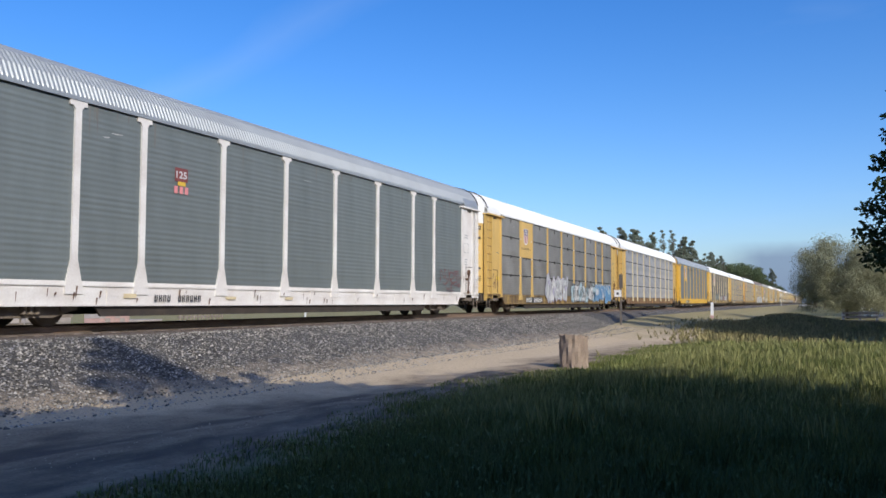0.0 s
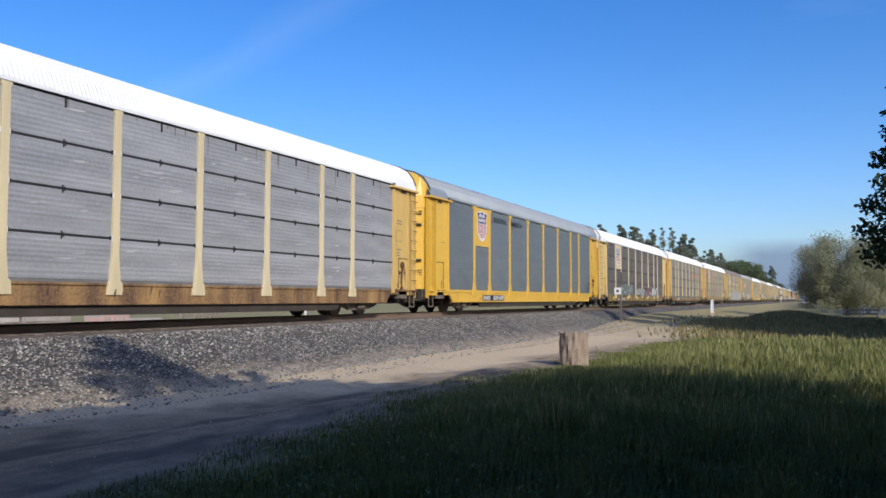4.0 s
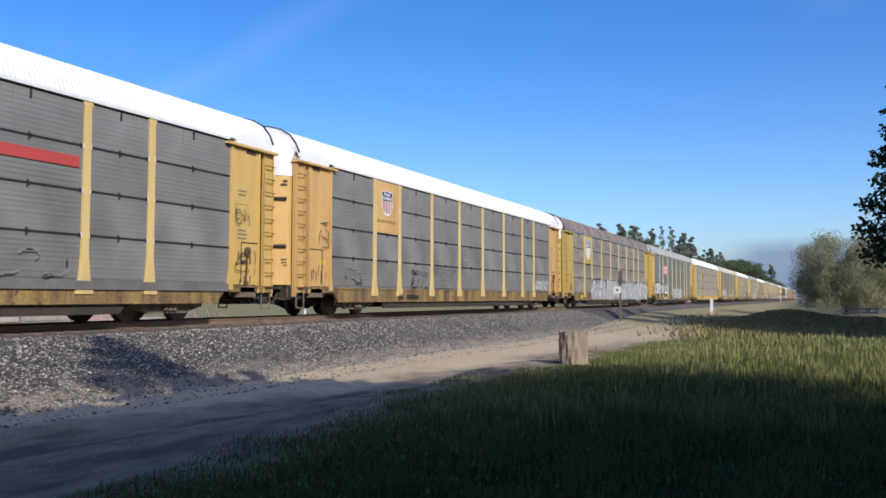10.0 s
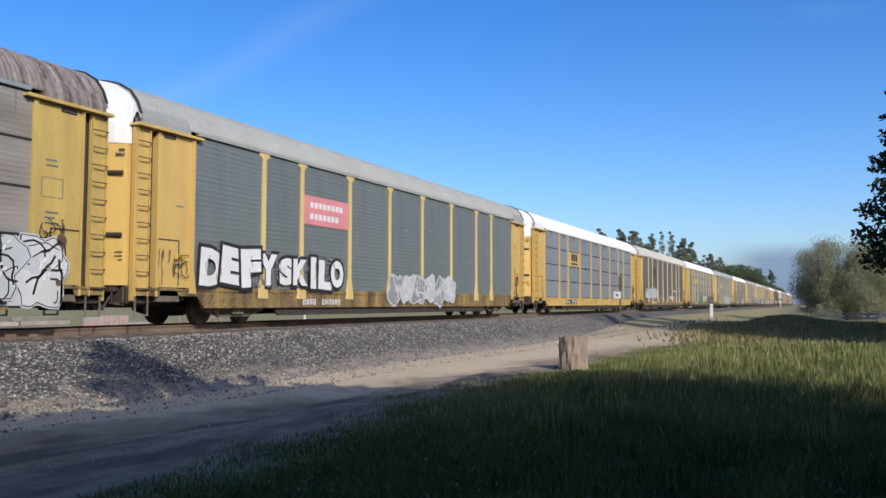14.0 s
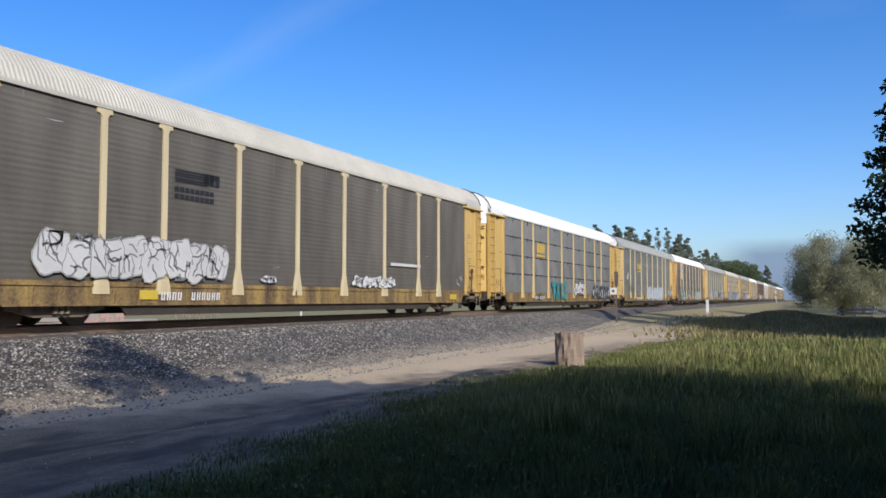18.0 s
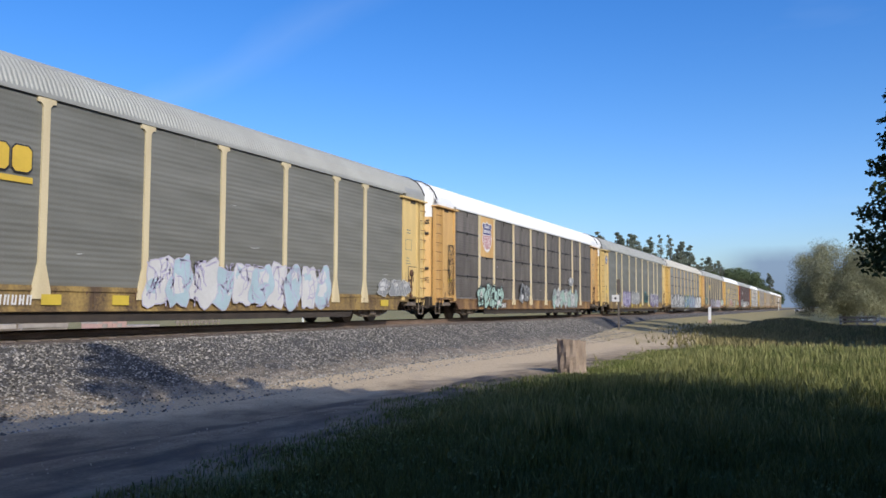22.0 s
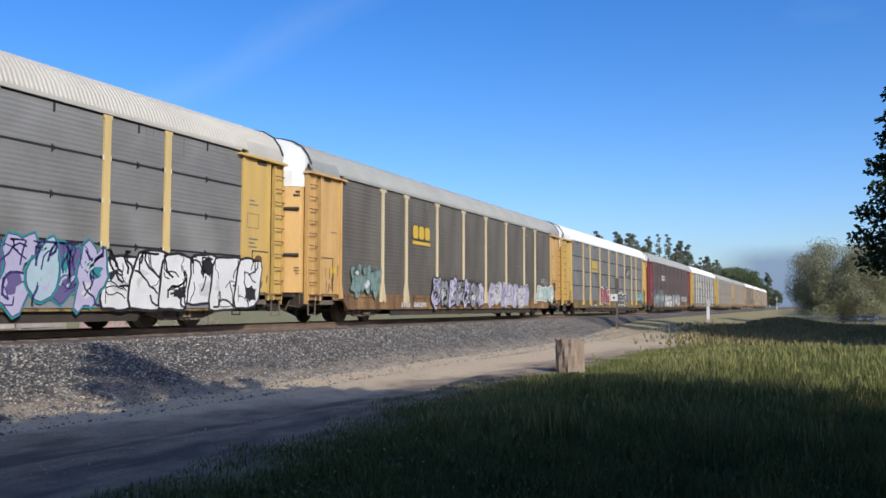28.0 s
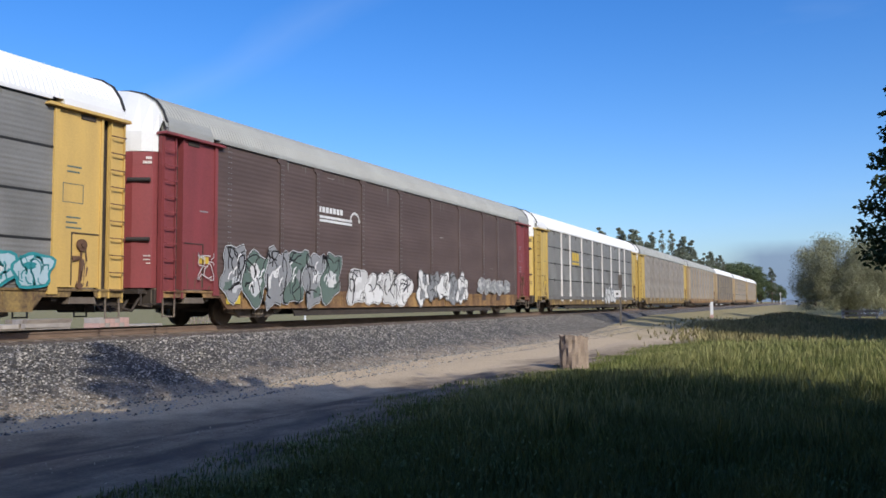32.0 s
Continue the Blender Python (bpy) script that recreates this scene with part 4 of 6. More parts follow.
def lettering(car, text, x0, x1, z0, z1, fill, line=None, bold=0.02, slant=0.0, depth=-1.565, label="", rim=0.05):
    host = car
    if line is not None:
        host = part("letter_outline", words(text, x0 - rim, x1 + rim, z0 - rim, z1 + rim, bold + 0.035, slant), line, car, "thick outline of sprayed letters", at=pose(0, depth, 0))
    return part("lettering", words(text, x0, x1, z0, z1, bold, slant), fill, host, label, at=pose(0, -0.005 if line is not None else depth, 0))


def tag_letters(car, seed, text, x0, x1, z0, z1, fill, line, bold=0.06, rim=0.08, label="sprayed letters with a thick edge"):
    """Readable sprayed letters: each one tilted, swollen and laid over its neighbour."""
    rng = random.Random(seed)
    step = (x1 - x0) / len(text)
    for i, ch in enumerate(text):
        a, b = x0 + step * i - 0.04 * step, x0 + step * (i + 1) + 0.06 * step
        if ch == "I":
            a, b = a + 0.32 * step, b - 0.34 * step
        lo, hi = z0 + rng.uniform(0, 0.12) * (z1 - z0), z1 - rng.uniform(0, 0.12) * (z1 - z0)
        y = -1.556 - 0.011 * (i % 3)
        lean, mid = rng.uniform(-7, 7), pose((a + b) / 2, 0, (lo + hi) / 2)
        at = pose(0, y, 0) @ mid @ pose(0, 0, 0, 0, lean, 0) @ mid.inverted()
        host = part("graffiti_letter", words(ch, a - rim, b + rim, lo - rim, hi + rim, bold + 0.03), line, car, label, at=at)
        part("letter_fill", words(ch, a, b, lo, hi, bold), fill, host, "sprayed fill", at=pose(0, -0.003, 0))
        drips = []
        for _ in range(3):
            x, z = rng.uniform(a, b), rng.uniform(lo, hi - 0.2)
            drips += stroke([(x, z), (x + rng.uniform(-0.05, 0.05), z + rng.uniform(0.1, 0.3))], 0.02)
        part("inner_line", sheet(drips, -0.006), line, host, "thin sprayed drips")["kind"] = "stuff"


def blob(rng, cx, cz, w, h, n=18, wild=0.16, square=2.8):
    a0, p = rng.random() * 6.28, []
    k1, k2 = rng.randint(2, 3), rng.randint(4, 6)
    for i in range(n):
        a = 6.283 * i / n
        c, s = math.cos(a), math.sin(a)
        r = (abs(c) ** square + abs(s) ** square) ** (-1 / square) * (1 + wild * math.sin(k1 * a + a0) * 0.35 + wild * 0.42 * math.sin(k2 * a + 2 * a0))
        p.append((cx + w / 2 * r * c + 0.12 * h * s * rng.uniform(0.6, 1.2), cz + h / 2 * r * s))
    return p


def grown(p, d):
    cx, cz = sum(x for x, _ in p) / len(p), sum(z for _, z in p) / len(p)
    out = []
    for x, z in p:
        q = math.hypot(x - cx, z - cz) or 1
        out.append((x + d * (x - cx) / q, z + d * (z - cz) / q))
    return out


def stroke(pts, w):
    """A brush stroke along points, as a chain of quads."""
    out = []
    for (x0, z0), (x1, z1) in zip(pts, pts[1:]):
        d = math.hypot(x1 - x0, z1 - z0) or 1
        nx, nz = -(z1 - z0) / d * w / 2, (x1 - x0) / d * w / 2
        ex, ez = (x1 - x0) / d * w * 0.3, (z1 - z0) / d * w * 0.3
        out.append([(x0 - nx - ex, z0 - nz - ez), (x1 - nx + ex, z1 - nz + ez), (x1 + nx + ex, z1 + nz + ez), (x0 + nx - ex, z0 + nz - ez)])
    return out


def graffiti(car, seed, x0, x1, z0, z1, n, fills, line, inner=None, wild=0.18, rim=0.07, label="sprayed paint in bubble shapes", top=None, square=2.8):
    """Overlapping sprayed shapes that cannot be read: outline, fill, inner strokes and highlights."""
    rng = random.Random(seed)
    step = (x1 - x0) / n
    for i in range(n):
        cx = x0 + step * (i + 0.5) + rng.uniform(-0.08, 0.08) * step
        h = (z1 - z0) * rng.uniform(0.80, 1.0)
        cz = z0 + h / 2 + (z1 - z0 - h) * rng.random()
        w = step * rng.uniform(1.0, 1.28)
        shape, strokes, y = blob(rng, cx, cz, w, h, 22, wild, square), [], -1.556 - 0.011 * (i % 3)
        # inner lines in the manner of letter limbs
        for _ in range(rng.randint(8, 12)):
            pts = [(cx + rng.uniform(-0.36, 0.36) * w, cz + rng.uniform(-0.40, 0.40) * h)]
            turn = rng.choice((1.57, 1.57, -1.57, 0.3, 2.6)) + rng.uniform(-0.4, 0.4)
            for _ in range(rng.randint(3, 7)):
                q = 0.12 * h
                pts.append((max(cx - 0.42 * w, min(cx + 0.42 * w, pts[-1][0] + q * math.cos(turn))), max(z0 + 0.05, min(z1 - 0.05, pts[-1][1] + q * math.sin(turn)))))
                turn += rng.uniform(-0.8, 0.8)
            strokes += stroke(pts, rng.uniform(0.02, 0.06))
        host = part("graffiti_letter", sheet([grown(shape, rim)], y), line, car, label)
        part("letter_edge", sheet([grown(shape, 0.022)], y - 0.002), inner or line, host, "thin dark edge")
        part("letter_fill", sheet([shape], y - 0.004), fills[i % len(fills)], host, "sprayed fill")
        for _ in range(2):
            spot = blob(rng, cx + rng.uniform(-0.2, 0.2) * w, cz + rng.uniform(-0.28, 0.28) * h, 0.42 * w, rng.uniform(0.2, 0.4) * h, 12, 0.5)
            part("fade_patch", sheet([spot], y - 0.005 - 0.0004 * _), (fills + (line, P_CLOUD))[(i + _ + 1) % (len(fills) + 2)], host, "patch of a second paint")
        part("inner_line", sheet(strokes, y - 0.0065), inner or line, host, "inner sprayed lines")["kind"] = "stuff"
        if top is not None:
            shine = []
            for _ in range(3):
                b = (cx + rng.uniform(-0.35, 0.2) * w, cz + rng.uniform(-0.3, 0.34) * h)
                shine += stroke([b, (b[0] + 0.05, b[1] + 0.1 * h), (b[0] + 0.15, b[1] + 0.15 * h)], 0.045)
            part("letter_shine", sheet(shine, y - 0.008), top, host, "pale highlights")["kind"] = "stuff"


def scrawl(car, seed, x0, x1, z0, z1, n, ink, w=0.035, label="thin sprayed scrawl"):
    rng = random.Random(seed)
    out = []
    for i in range(n):
        x, z, turn = x0 + (x1 - x0) * (i + rng.random()) / n, rng.uniform(z0, z1), rng.random() * 6.28
        pts = [(x, z)]
        for _ in range(rng.randint(5, 9)):
            q = (z1 - z0) * 0.2
            turn += rng.uniform(-1.2, 1.2)
            pts.append((min(x1, max(x0, pts[-1][0] + q * math.cos(turn))), min(z1, max(z0, pts[-1][1] + q * math.sin(turn)))))
        out += stroke(pts, w)
    part("scrawl", sheet(out, -1.558), ink, car, label)["kind"] = "stuff"


def rail_letters(car, x0, x1, z0, z1, fill, edge=None, under=None):
    """A line's three-letter mark, drawn as three slab blocks over a bar."""
    w, out, rims = (x1 - x0) / 3, [], []
    mid = z0 + 0.30 * (z1 - z0)
    for i in range(3):
        a, b, c = x0 + w * i + 0.07 * w, x0 + w * (i + 1) - 0.07 * w, 0.16 * w
        out.append([(a + c, mid), (b - c, mid), (b, mid + c), (b, z1 - c), (b - c, z1), (a + c, z1), (a, z1 - c), (a, mid + c)])
        rims.append(grown(out[-1], 0.035))
    under = under or rect(x0, x1, z0, z0 + 0.17 * (z1 - z0))
    host = car
    if edge is not None:
        host = part("line_mark_edge", sheet(rims, -1.5165), edge, car, "dark edge of the line's mark")
    part("line_mark", sheet(out, -1.521), fill, host, "three slab blocks as the line's mark")
    part("line_bar", sheet([under], -1.521), fill, host, "bar below the mark")


def stencils(car, ink, seed):
    """Small stencilled data on the end plates, as bars, and a framed panel."""
    rng = random.Random(seed)
    out = []
    for x, z, n in ((26.05, 3.4, 2), (26.05, 2.2, 3), (0.85, 2.95, 1)):
        for i in range(n):
            out.append(rect(x, x + rng.uniform(0.25, 0.42), z + 0.11 * i, z + 0.11 * i + 0.035))
    for x0, x1, z0, z1 in ((25.95, 26.5, 2.75, 3.15),):
        out += [rect(x0, x1, z0, z0 + 0.014), rect(x0, x1, z1, z1 + 0.014), rect(x0, x0 + 0.02, z0 + 0.02, z1), rect(x1 - 0.02, x1, z0 + 0.02, z1)]
    part("stencil", sheet(out, -1.496), ink, car, "small stencilled data bars")["kind"] = "stuff"
    part("warning_label", sheet([rect(0.82, 1.22, 1.62, 1.80)], -1.497), P_GOLD, car, "yellow warning label")


def yellow_patches(car, spots):
    for x, w in spots:
        part("sill_patch", sheet([rect(x, x + w, 0.58, 0.80)], -1.537), P_YELLOW, car, "bright yellow patch on the sill")


for i, car in enumerate(CARS):
    if i < 20:
        stencils(car, P_SAGE if i not in (0, 18) else P_GREY, i)
# grey-green car with white posts
part("emblem", sheet([rect(7.46, 7.92, 3.52, 3.86)], -1.512), P_DIM, A_, "small red square emblem")
lettering(A_, "125", 7.50, 7.88, 3.60, 3.78, P_CLOUD, None, 0.02, 0.0, -1.517, "white number on the emblem")
part("emblem_bar", sheet([rect(7.44 + 0.19 * i, 7.56 + 0.19 * i, 3.22, 3.40) for i in range(3)], -1.516), P_PINK, A_, "pale red bars")
part("emblem_plate", sheet([rect(7.56, 7.84, 3.42, 3.52)], -1.518), P_GOLD, A_, "gold strip")
marks(A_, 6.77, 8.55, 0.60, 0.76, P_BLACK)
part("sill_plate", sheet([rect(5.85, 6.25, 0.62, 0.72), rect(9.47, 9.9, 0.60, 0.68), rect(12.2, 12.6, 0.60, 0.68), rect(2.0, 2.5, 0.62, 0.72)], -1.537), CREAM, A_, "tan data plates on the white sill")
scrawl(A_, 3, 23.3, 25.6, 1.0, 1.9, 14, P_DIM, 0.03, "faded red sprayed lines")
# yellow car with shield and three painted pieces
plate(B_, 4.54, 6.31, 2.92, 4.83, YELLOW, "yellow plate carrying the emblem")
shield(B_, 4.92, 5.72, 3.62, 4.50)
lettering(B_, "BUILDING AMERICA", 4.62, 6.05, 3.34, 3.45, STEEL_DARK, None, 0.0, 0.0, -1.519, "dark slogan lettering")
marks(B_, 5.26, 8.16, 0.60, 0.84, P_WHITE, P_BLACK)
graffiti(B_, 11, 8.85, 13.1, 0.55, 2.05, 5, (P_SILVER, P_CLOUD), P_LILAC, P_GREY, 0.34, top=P_WHITE)
graffiti(B_, 12, 14.2, 20.3, 0.55, 1.72, 7, (P_ICE, P_CLOUD), P_GREY, P_BLACK, 0.34)
graffiti(B_, 13, 20.2, 24.9, 0.52, 1.85, 3, (P_SKY,), P_ICE, P_CLOUD, 0.3, 0.03, label="blue sprayed shapes with pale lines")
# bright yellow car
plate(D_, 4.53, 6.32, 3.05, 4.83, YELLOW_NEW, "bright yellow plate carrying the emblem")
shield(D_, 4.75, 6.02, 3.30, 4.70)
lettering(D_, "BUILDING", 6.98, 8.75, 4.33, 4.58, P_BLACK, None, 0.01, 0.0, -1.513, "dark slogan lettering")
lettering(D_, "AMERICA", 9.45, 11.2, 4.33, 4.58, P_BLACK, None, 0.01, 0.0, -1.513, "dark slogan lettering")
marks(D_, 5.44, 8.31, 0.60, 0.80, P_WHITE, P_BLACK)
scrawl(D_, 4, 24.6, 25.5, 1.05, 1.7, 6, P_BLACK)
# pale car with sooty screens
plate(E_, 4.54, 6.31, 2.95, 4.83, CREAM, "pale yellow plate carrying the emblem")
shield(E_, 4.66, 5.95, 3.24, 4.62)
marks(E_, 5.12, 7.85, 0.57, 0.75, P_CLOUD)
graffiti(E_, 21, 6.4, 10.7, 0.99, 1.72, 5, (P_SAGE,), P_GREY, P_GREY, 0.3)
graffiti(E_, 22, 12.2, 15.7, 0.95, 1.5, 6, (P_GREY,), P_CLOUD, P_CLOUD, 0.4, rim=0.03)
graffiti(E_, 23, 16.2, 18.9, 0.92, 1.62, 4, (P_DIM,), P_GREY, P_GREY, 0.3)
graffiti(E_, 24, 19.4, 22.6, 0.92, 1.62, 4, (P_WHITE,), P_GREY, P_BLACK, 0.3)
yellow_patches(E_, ((3.3, 0.5), (8.4, 0.5), (12.5, 0.5), (17.0, 0.5)))
# plain grey car
part("red_bar", sheet([rect(18.05, 20.6, 3.38, 3.62)], -1.512), P_BRIGHT, F_, "faded red bar on the screens")
scrawl(F_, 5, 6.48, 7.62, 1.35, 1.75, 8, P_GREY)
scrawl(F_, 6, 12.2, 14.7, 1.0, 1.7, 8, P_DIM)
scrawl(F_, 7, 18.1, 20.3, 1.0, 1.55, 10, P_GREY)
marks(F_, 4.92, 7.14, 0.58, 0.76, P_WHITE)
# second shield car
plate(G_, 4.54, 6.31, 2.95, 4.83, ORANGE, "orange-yellow plate carrying the emblem")
shield(G_, 4.93, 5.80, 3.60, 4.52)
lettering(G_, "BUILDING AMERICA", 4.62, 6.08, 3.32, 3.43, STEEL_DARK, None, 0.0, 0.0, -1.519, "dark slogan lettering")
marks(G_, 6.28, 8.11, 0.60, 0.78, P_BLACK, None, (2, 6))
scrawl(G_, 8, 7.35, 8.8, 1.0, 1.65, 10, P_BLACK)
scrawl(G_, 9, 9.4, 11.9, 1.0, 1.85, 14, P_GREY)
scrawl(G_, 10, 2.4, 3.5, 1.1, 1.65, 9, P_GREY)
graffiti(G_, 31, 23.0, 25.1, 1.02, 1.6, 4, (P_CLOUD,), P_GREY, P_GREY, 0.3)
# rusty-roofed car
plate(H_, 4.54, 6.31, 2.95, 4.83, DULL_YELLOW, "yellow plate carrying the emblem")
shield(H_, 4.74, 6.05, 3.24, 4.62, True, P_PURPLE)
graffiti(H_, 41, 6.2, 15.3, 0.52, 1.98, 9, (P_CLOUD, P_SILVER), P_SILVER, P_BLACK, 0.34, 0.03, top=P_WHITE, square=3.2)
graffiti(H_, 42, 15.3, 26.5, 0.52, 1.98, 10, (P_SILVER, P_CLOUD), P_SILVER, P_BLACK, 0.34, 0.06, top=P_WHITE, square=3.2)
part("painted_sill", sheet([rect(6.3, 26.3, 0.51, 0.92)], -1.545), P_SILVER, H_, "silver paint over the sill")
yellow_patches(H_, ((3.2, 0.6),))
# car with the pink plate
part("pink_plate", sheet([rect(6.50, 9.18, 3.02, 3.93)], -1.512), P_PINK, I_, "faded pink plate across one bay")
part("plate_bar", sheet([rect(6.85 + 0.25 * i, 7.04 + 0.25 * i, 3.56, 3.74) for i in range(8)] + [rect(6.85 + 0.25 * i, 7.04 + 0.25 * i, 3.20, 3.38) for i in range(7)], -1.516), P_WHITE, I_, "two rows of white bars")["kind"] = "stuff"
tag_letters(I_, 1, "DEFY", 1.75, 5.05, 0.98, 2.10, P_WHITE, P_BLACK, 0.07, 0.10)
tag_letters(I_, 2, "SKILO", 5.2, 8.75, 0.98, 2.02, P_WHITE, P_BLACK, 0.07, 0.10)
scrawl(I_, 12, 1.8, 8.7, 1.05, 2.0, 30, P_GREY, 0.03)
graffiti(I_, 51, 12.2, 18.0, 0.55, 1.65, 6, (P_GREY, P_SILVER), P_SILVER, P_WHITE, 0.34)
marks(I_, 6.4, 8.75, 0.58, 0.76, P_WHITE)
# blue-grey car with the yellow mark panel
plate(J_, 6.54, 9.18, 2.94, 3.83, YELLOW, "yellow panel with the line's dark mark")
rail_letters(J_, 7.1, 8.65, 3.05, 3.76, STEEL_DARK)
marks(J_, 5.9, 8.34, 0.64, 0.84, P_WHITE, P_BLACK)
# brown car
part("line_mark", sheet([rect(6.75, 8.45 - 0.12 * i, 3.80 - 0.07 * i, 3.835 - 0.07 * i) for i in range(5)] + [rect(7.85 + 0.22 * i, 8.02 + 0.22 * i, 3.55, 3.85) for i in range(3)] + [rect(6.75 + 0.19 * i, 6.90 + 0.19 * i, 3.28, 3.40) for i in range(8)] + [rect(6.75 + 0.19 * i, 6.90 + 0.19 * i, 3.10, 3.22) for i in range(8)], -1.512), P_BLACK, K_, "black striped mark with bars below")
graffiti(K_, 61, 2.7, 8.7, 1.02, 2.05, 8, (P_CLOUD,), P_CLOUD, P_GREY, 0.22, 0.03, "pale grey cloud-like sprayed shapes")
graffiti(K_, 62, 15.5, 18.6, 0.99, 1.38, 6, (P_WHITE,), P_WHITE, P_GREY, 0.4, 0.02)
graffiti(K_, 63, 10.35, 11.0, 1.06, 1.26, 2, (P_WHITE,), P_GREY, P_GREY, 0.3, 0.02)
part("strip", sheet([rect(18.3, 20.9, 1.84, 1.95)], -1.556), P_CLOUD, K_, "pale painted strip")
scrawl(K_, 13, 24.6, 25.3, 1.15, 1.6, 5, P_CLOUD)
marks(K_, 6.25, 8.6, 0.62, 0.82, P_WHITE)
yellow_patches(K_, ((5.6, 0.6), (23.9, 0.7)))
# grey car with teal letters
rail_letters(L_, 6.99, 8.54, 3.02, 3.78, P_GOLD, P_GREY)
tag_letters(L_, 3, "TAIZ", 9.9, 13.05, 0.55, 1.72, P_TEAL, P_SAGE, 0.06, 0.02)
graffiti(L_, 71, 15.05, 17.35, 0.92, 1.68, 3, (P_WHITE,), P_BLACK, P_BLACK, 0.32)
graffiti(L_, 72, 19.9, 25.3, 0.55, 1.62, 7, (P_BLACK,), P_CLOUD, P_GREY, 0.34, 0.04)
scrawl(L_, 14, 18.4, 20.5, 3.15, 3.75, 12, P_GREY)
marks(L_, 6.5, 8.45, 0.64, 0.82, P_WHITE, P_BLACK)
# drab brown car
rail_letters(M_, 7.43, 9.01, 3.02, 3.76, P_GOLD, P_BLACK)
graffiti(M_, 81, 12.2, 20.3, 0.52, 1.76, 10, (P_CLOUD, P_ICE), P_CLOUD, P_LILAC, 0.3, 0.03, "pale sprayed shapes, worn by rain")
graffiti(M_, 82, 23.8, 26.1, 0.95, 1.55, 3, (P_GREY,), P_CLOUD, P_CLOUD, 0.3, 0.02)
graffiti(M_, 83, 2.75, 3.4, 2.25, 2.85, 1, (P_WHITE,), P_GREY, P_GREY, 0.3, 0.02, "small white sprayed doodle")
scrawl(M_, 15, 3.0, 6.0, 1.05, 1.7, 12, P_BLACK, 0.05)
marks(M_, 7.06, 9.16, 0.64, 0.84, P_WHITE)
yellow_patches(M_, ((5.6, 0.5), (9.3, 0.5), (11.2, 0.5), (23.9, 0.6)))
# orange-yellow car with shield
plate(N_, 4.54, 6.31, 2.92, 4.83, ORANGE, "orange-yellow plate carrying the emblem")
shield(N_, 4.80, 6.05, 3.18, 4.60)
graffiti(N_, 91, 4.2, 7.4, 0.52, 1.58, 4, (P_MINT,), P_BLACK, P_BLACK, 0.42)
marks(N_, 6.06, 8.07, 0.58, 0.80, P_WHITE, P_BLACK, (2, 6))
graffiti(N_, 92, 10.2, 11.8, 0.78, 1.78, 2, (P_GREY,), P_BLACK, P_BLACK, 0.3, 0.02, "dark sprayed patch")
graffiti(N_, 93, 16.2, 21.8, 0.52, 1.62, 7, (P_MINT, P_CLOUD), P_GREY, P_GREY, 0.34)
graffiti(N_, 94, 19.8, 20.8, 1.9, 2.45, 1, (P_GREY,), P_CLOUD, P_CLOUD, 0.2, 0.02)
scrawl(N_, 16, 0.7, 1.35, 1.1, 3.2, 26, P_BLACK, 0.022)
# dull green-grey car
part("emblem", sheet([blob(random.Random(2), 1.03, 4.10, 0.68, 0.70, 20, 0.0, 2.0)], -1.497), P_NAVY, O_, "round dark blue emblem on the end plate")
part("emblem_disc", sheet([blob(random.Random(2), 1.03, 4.10, 0.46, 0.48, 20, 0.0, 2.0)], -1.500), P_CLOUD, O_, "pale disc of the emblem")
part("emblem_cross", sheet([rect(0.98, 1.08, 3.88, 4.32), rect(0.82, 0.98, 4.05, 4.15), rect(1.08, 1.24, 4.05, 4.15)], -1.503), P_BLUE, O_, "blue cross in the emblem")
graffiti(O_, 101, 6.5, 9.4, 0.62, 1.80, 5, (P_LILAC,), P_PURPLE, P_PURPLE, 0.2)
graffiti(O_, 102, 9.95, 13.3, 0.80, 1.88, 5, (P_GREY,), P_CLOUD, P_CLOUD, 0.22, 0.03)
lettering(O_, "Kun", 15.75, 17.45, 1.05, 1.85, P_BLACK, P_TEAL, 0.02, 0.3, label="dark letters in a teal cloud", rim=0.1)
graffiti(O_, 103, 18.6, 22.7, 0.55, 1.86, 6, (P_PURPLE,), P_CLOUD, P_CLOUD, 0.22, 0.04)
scrawl(O_, 17, 23.2, 24.6, 1.05, 1.5, 6, P_CLOUD)
marks(O_, 5.97, 8.35, 0.60, 0.78, P_WHITE)
yellow_patches(O_, ((4.6, 0.6), (10.0, 0.6), (13.5, 0.6), (17.8, 0.6)))
# car with the long painted side
graffiti(P_, 111, 1.8, 6.4, 0.52, 1.95, 4, (P_CLOUD, P_GREY), P_BLACK, P_BLACK, 0.3, top=P_WHITE)
graffiti(P_, 112, 6.4, 11.8, 0.52, 1.98, 6, (P_WHITE, P_GREY), P_BLACK, P_BLACK, 0.3, top=P_WHITE)
graffiti(P_, 113, 11.9, 15.7, 0.52, 1.88, 4, (P_BLUE, P_ICE), P_LIME, P_BLACK, 0.24, 0.10, top=P_WHITE)
graffiti(P_, 114, 15.7, 20.7, 0.52, 1.92, 8, (P_PURPLE, P_LILAC, P_ICE), P_TEAL, P_NAVY, 0.36, top=P_ICE, square=4.5)
graffiti(P_, 115, 20.7, 26.4, 0.48, 1.85, 6, (P_WHITE,), P_BLACK, P_BLACK, 0.07, square=7.0)
part("painted_sill", sheet([rect(1.9, 26.3, 0.51, 0.92)], -1.545), P_GREY, P_, "grey paint over the sill")
# brown car with mark and purple paint
rail_letters(Q_, 6.93, 8.58, 3.0, 3.75, P_GOLD, P_BLACK)
graffiti(Q_, 121, 2.2, 4.1, 0.95, 1.95, 3, (P_WASH,), P_WASH, P_SAGE, 0.5, 0.0, "faded teal sprayed patch")
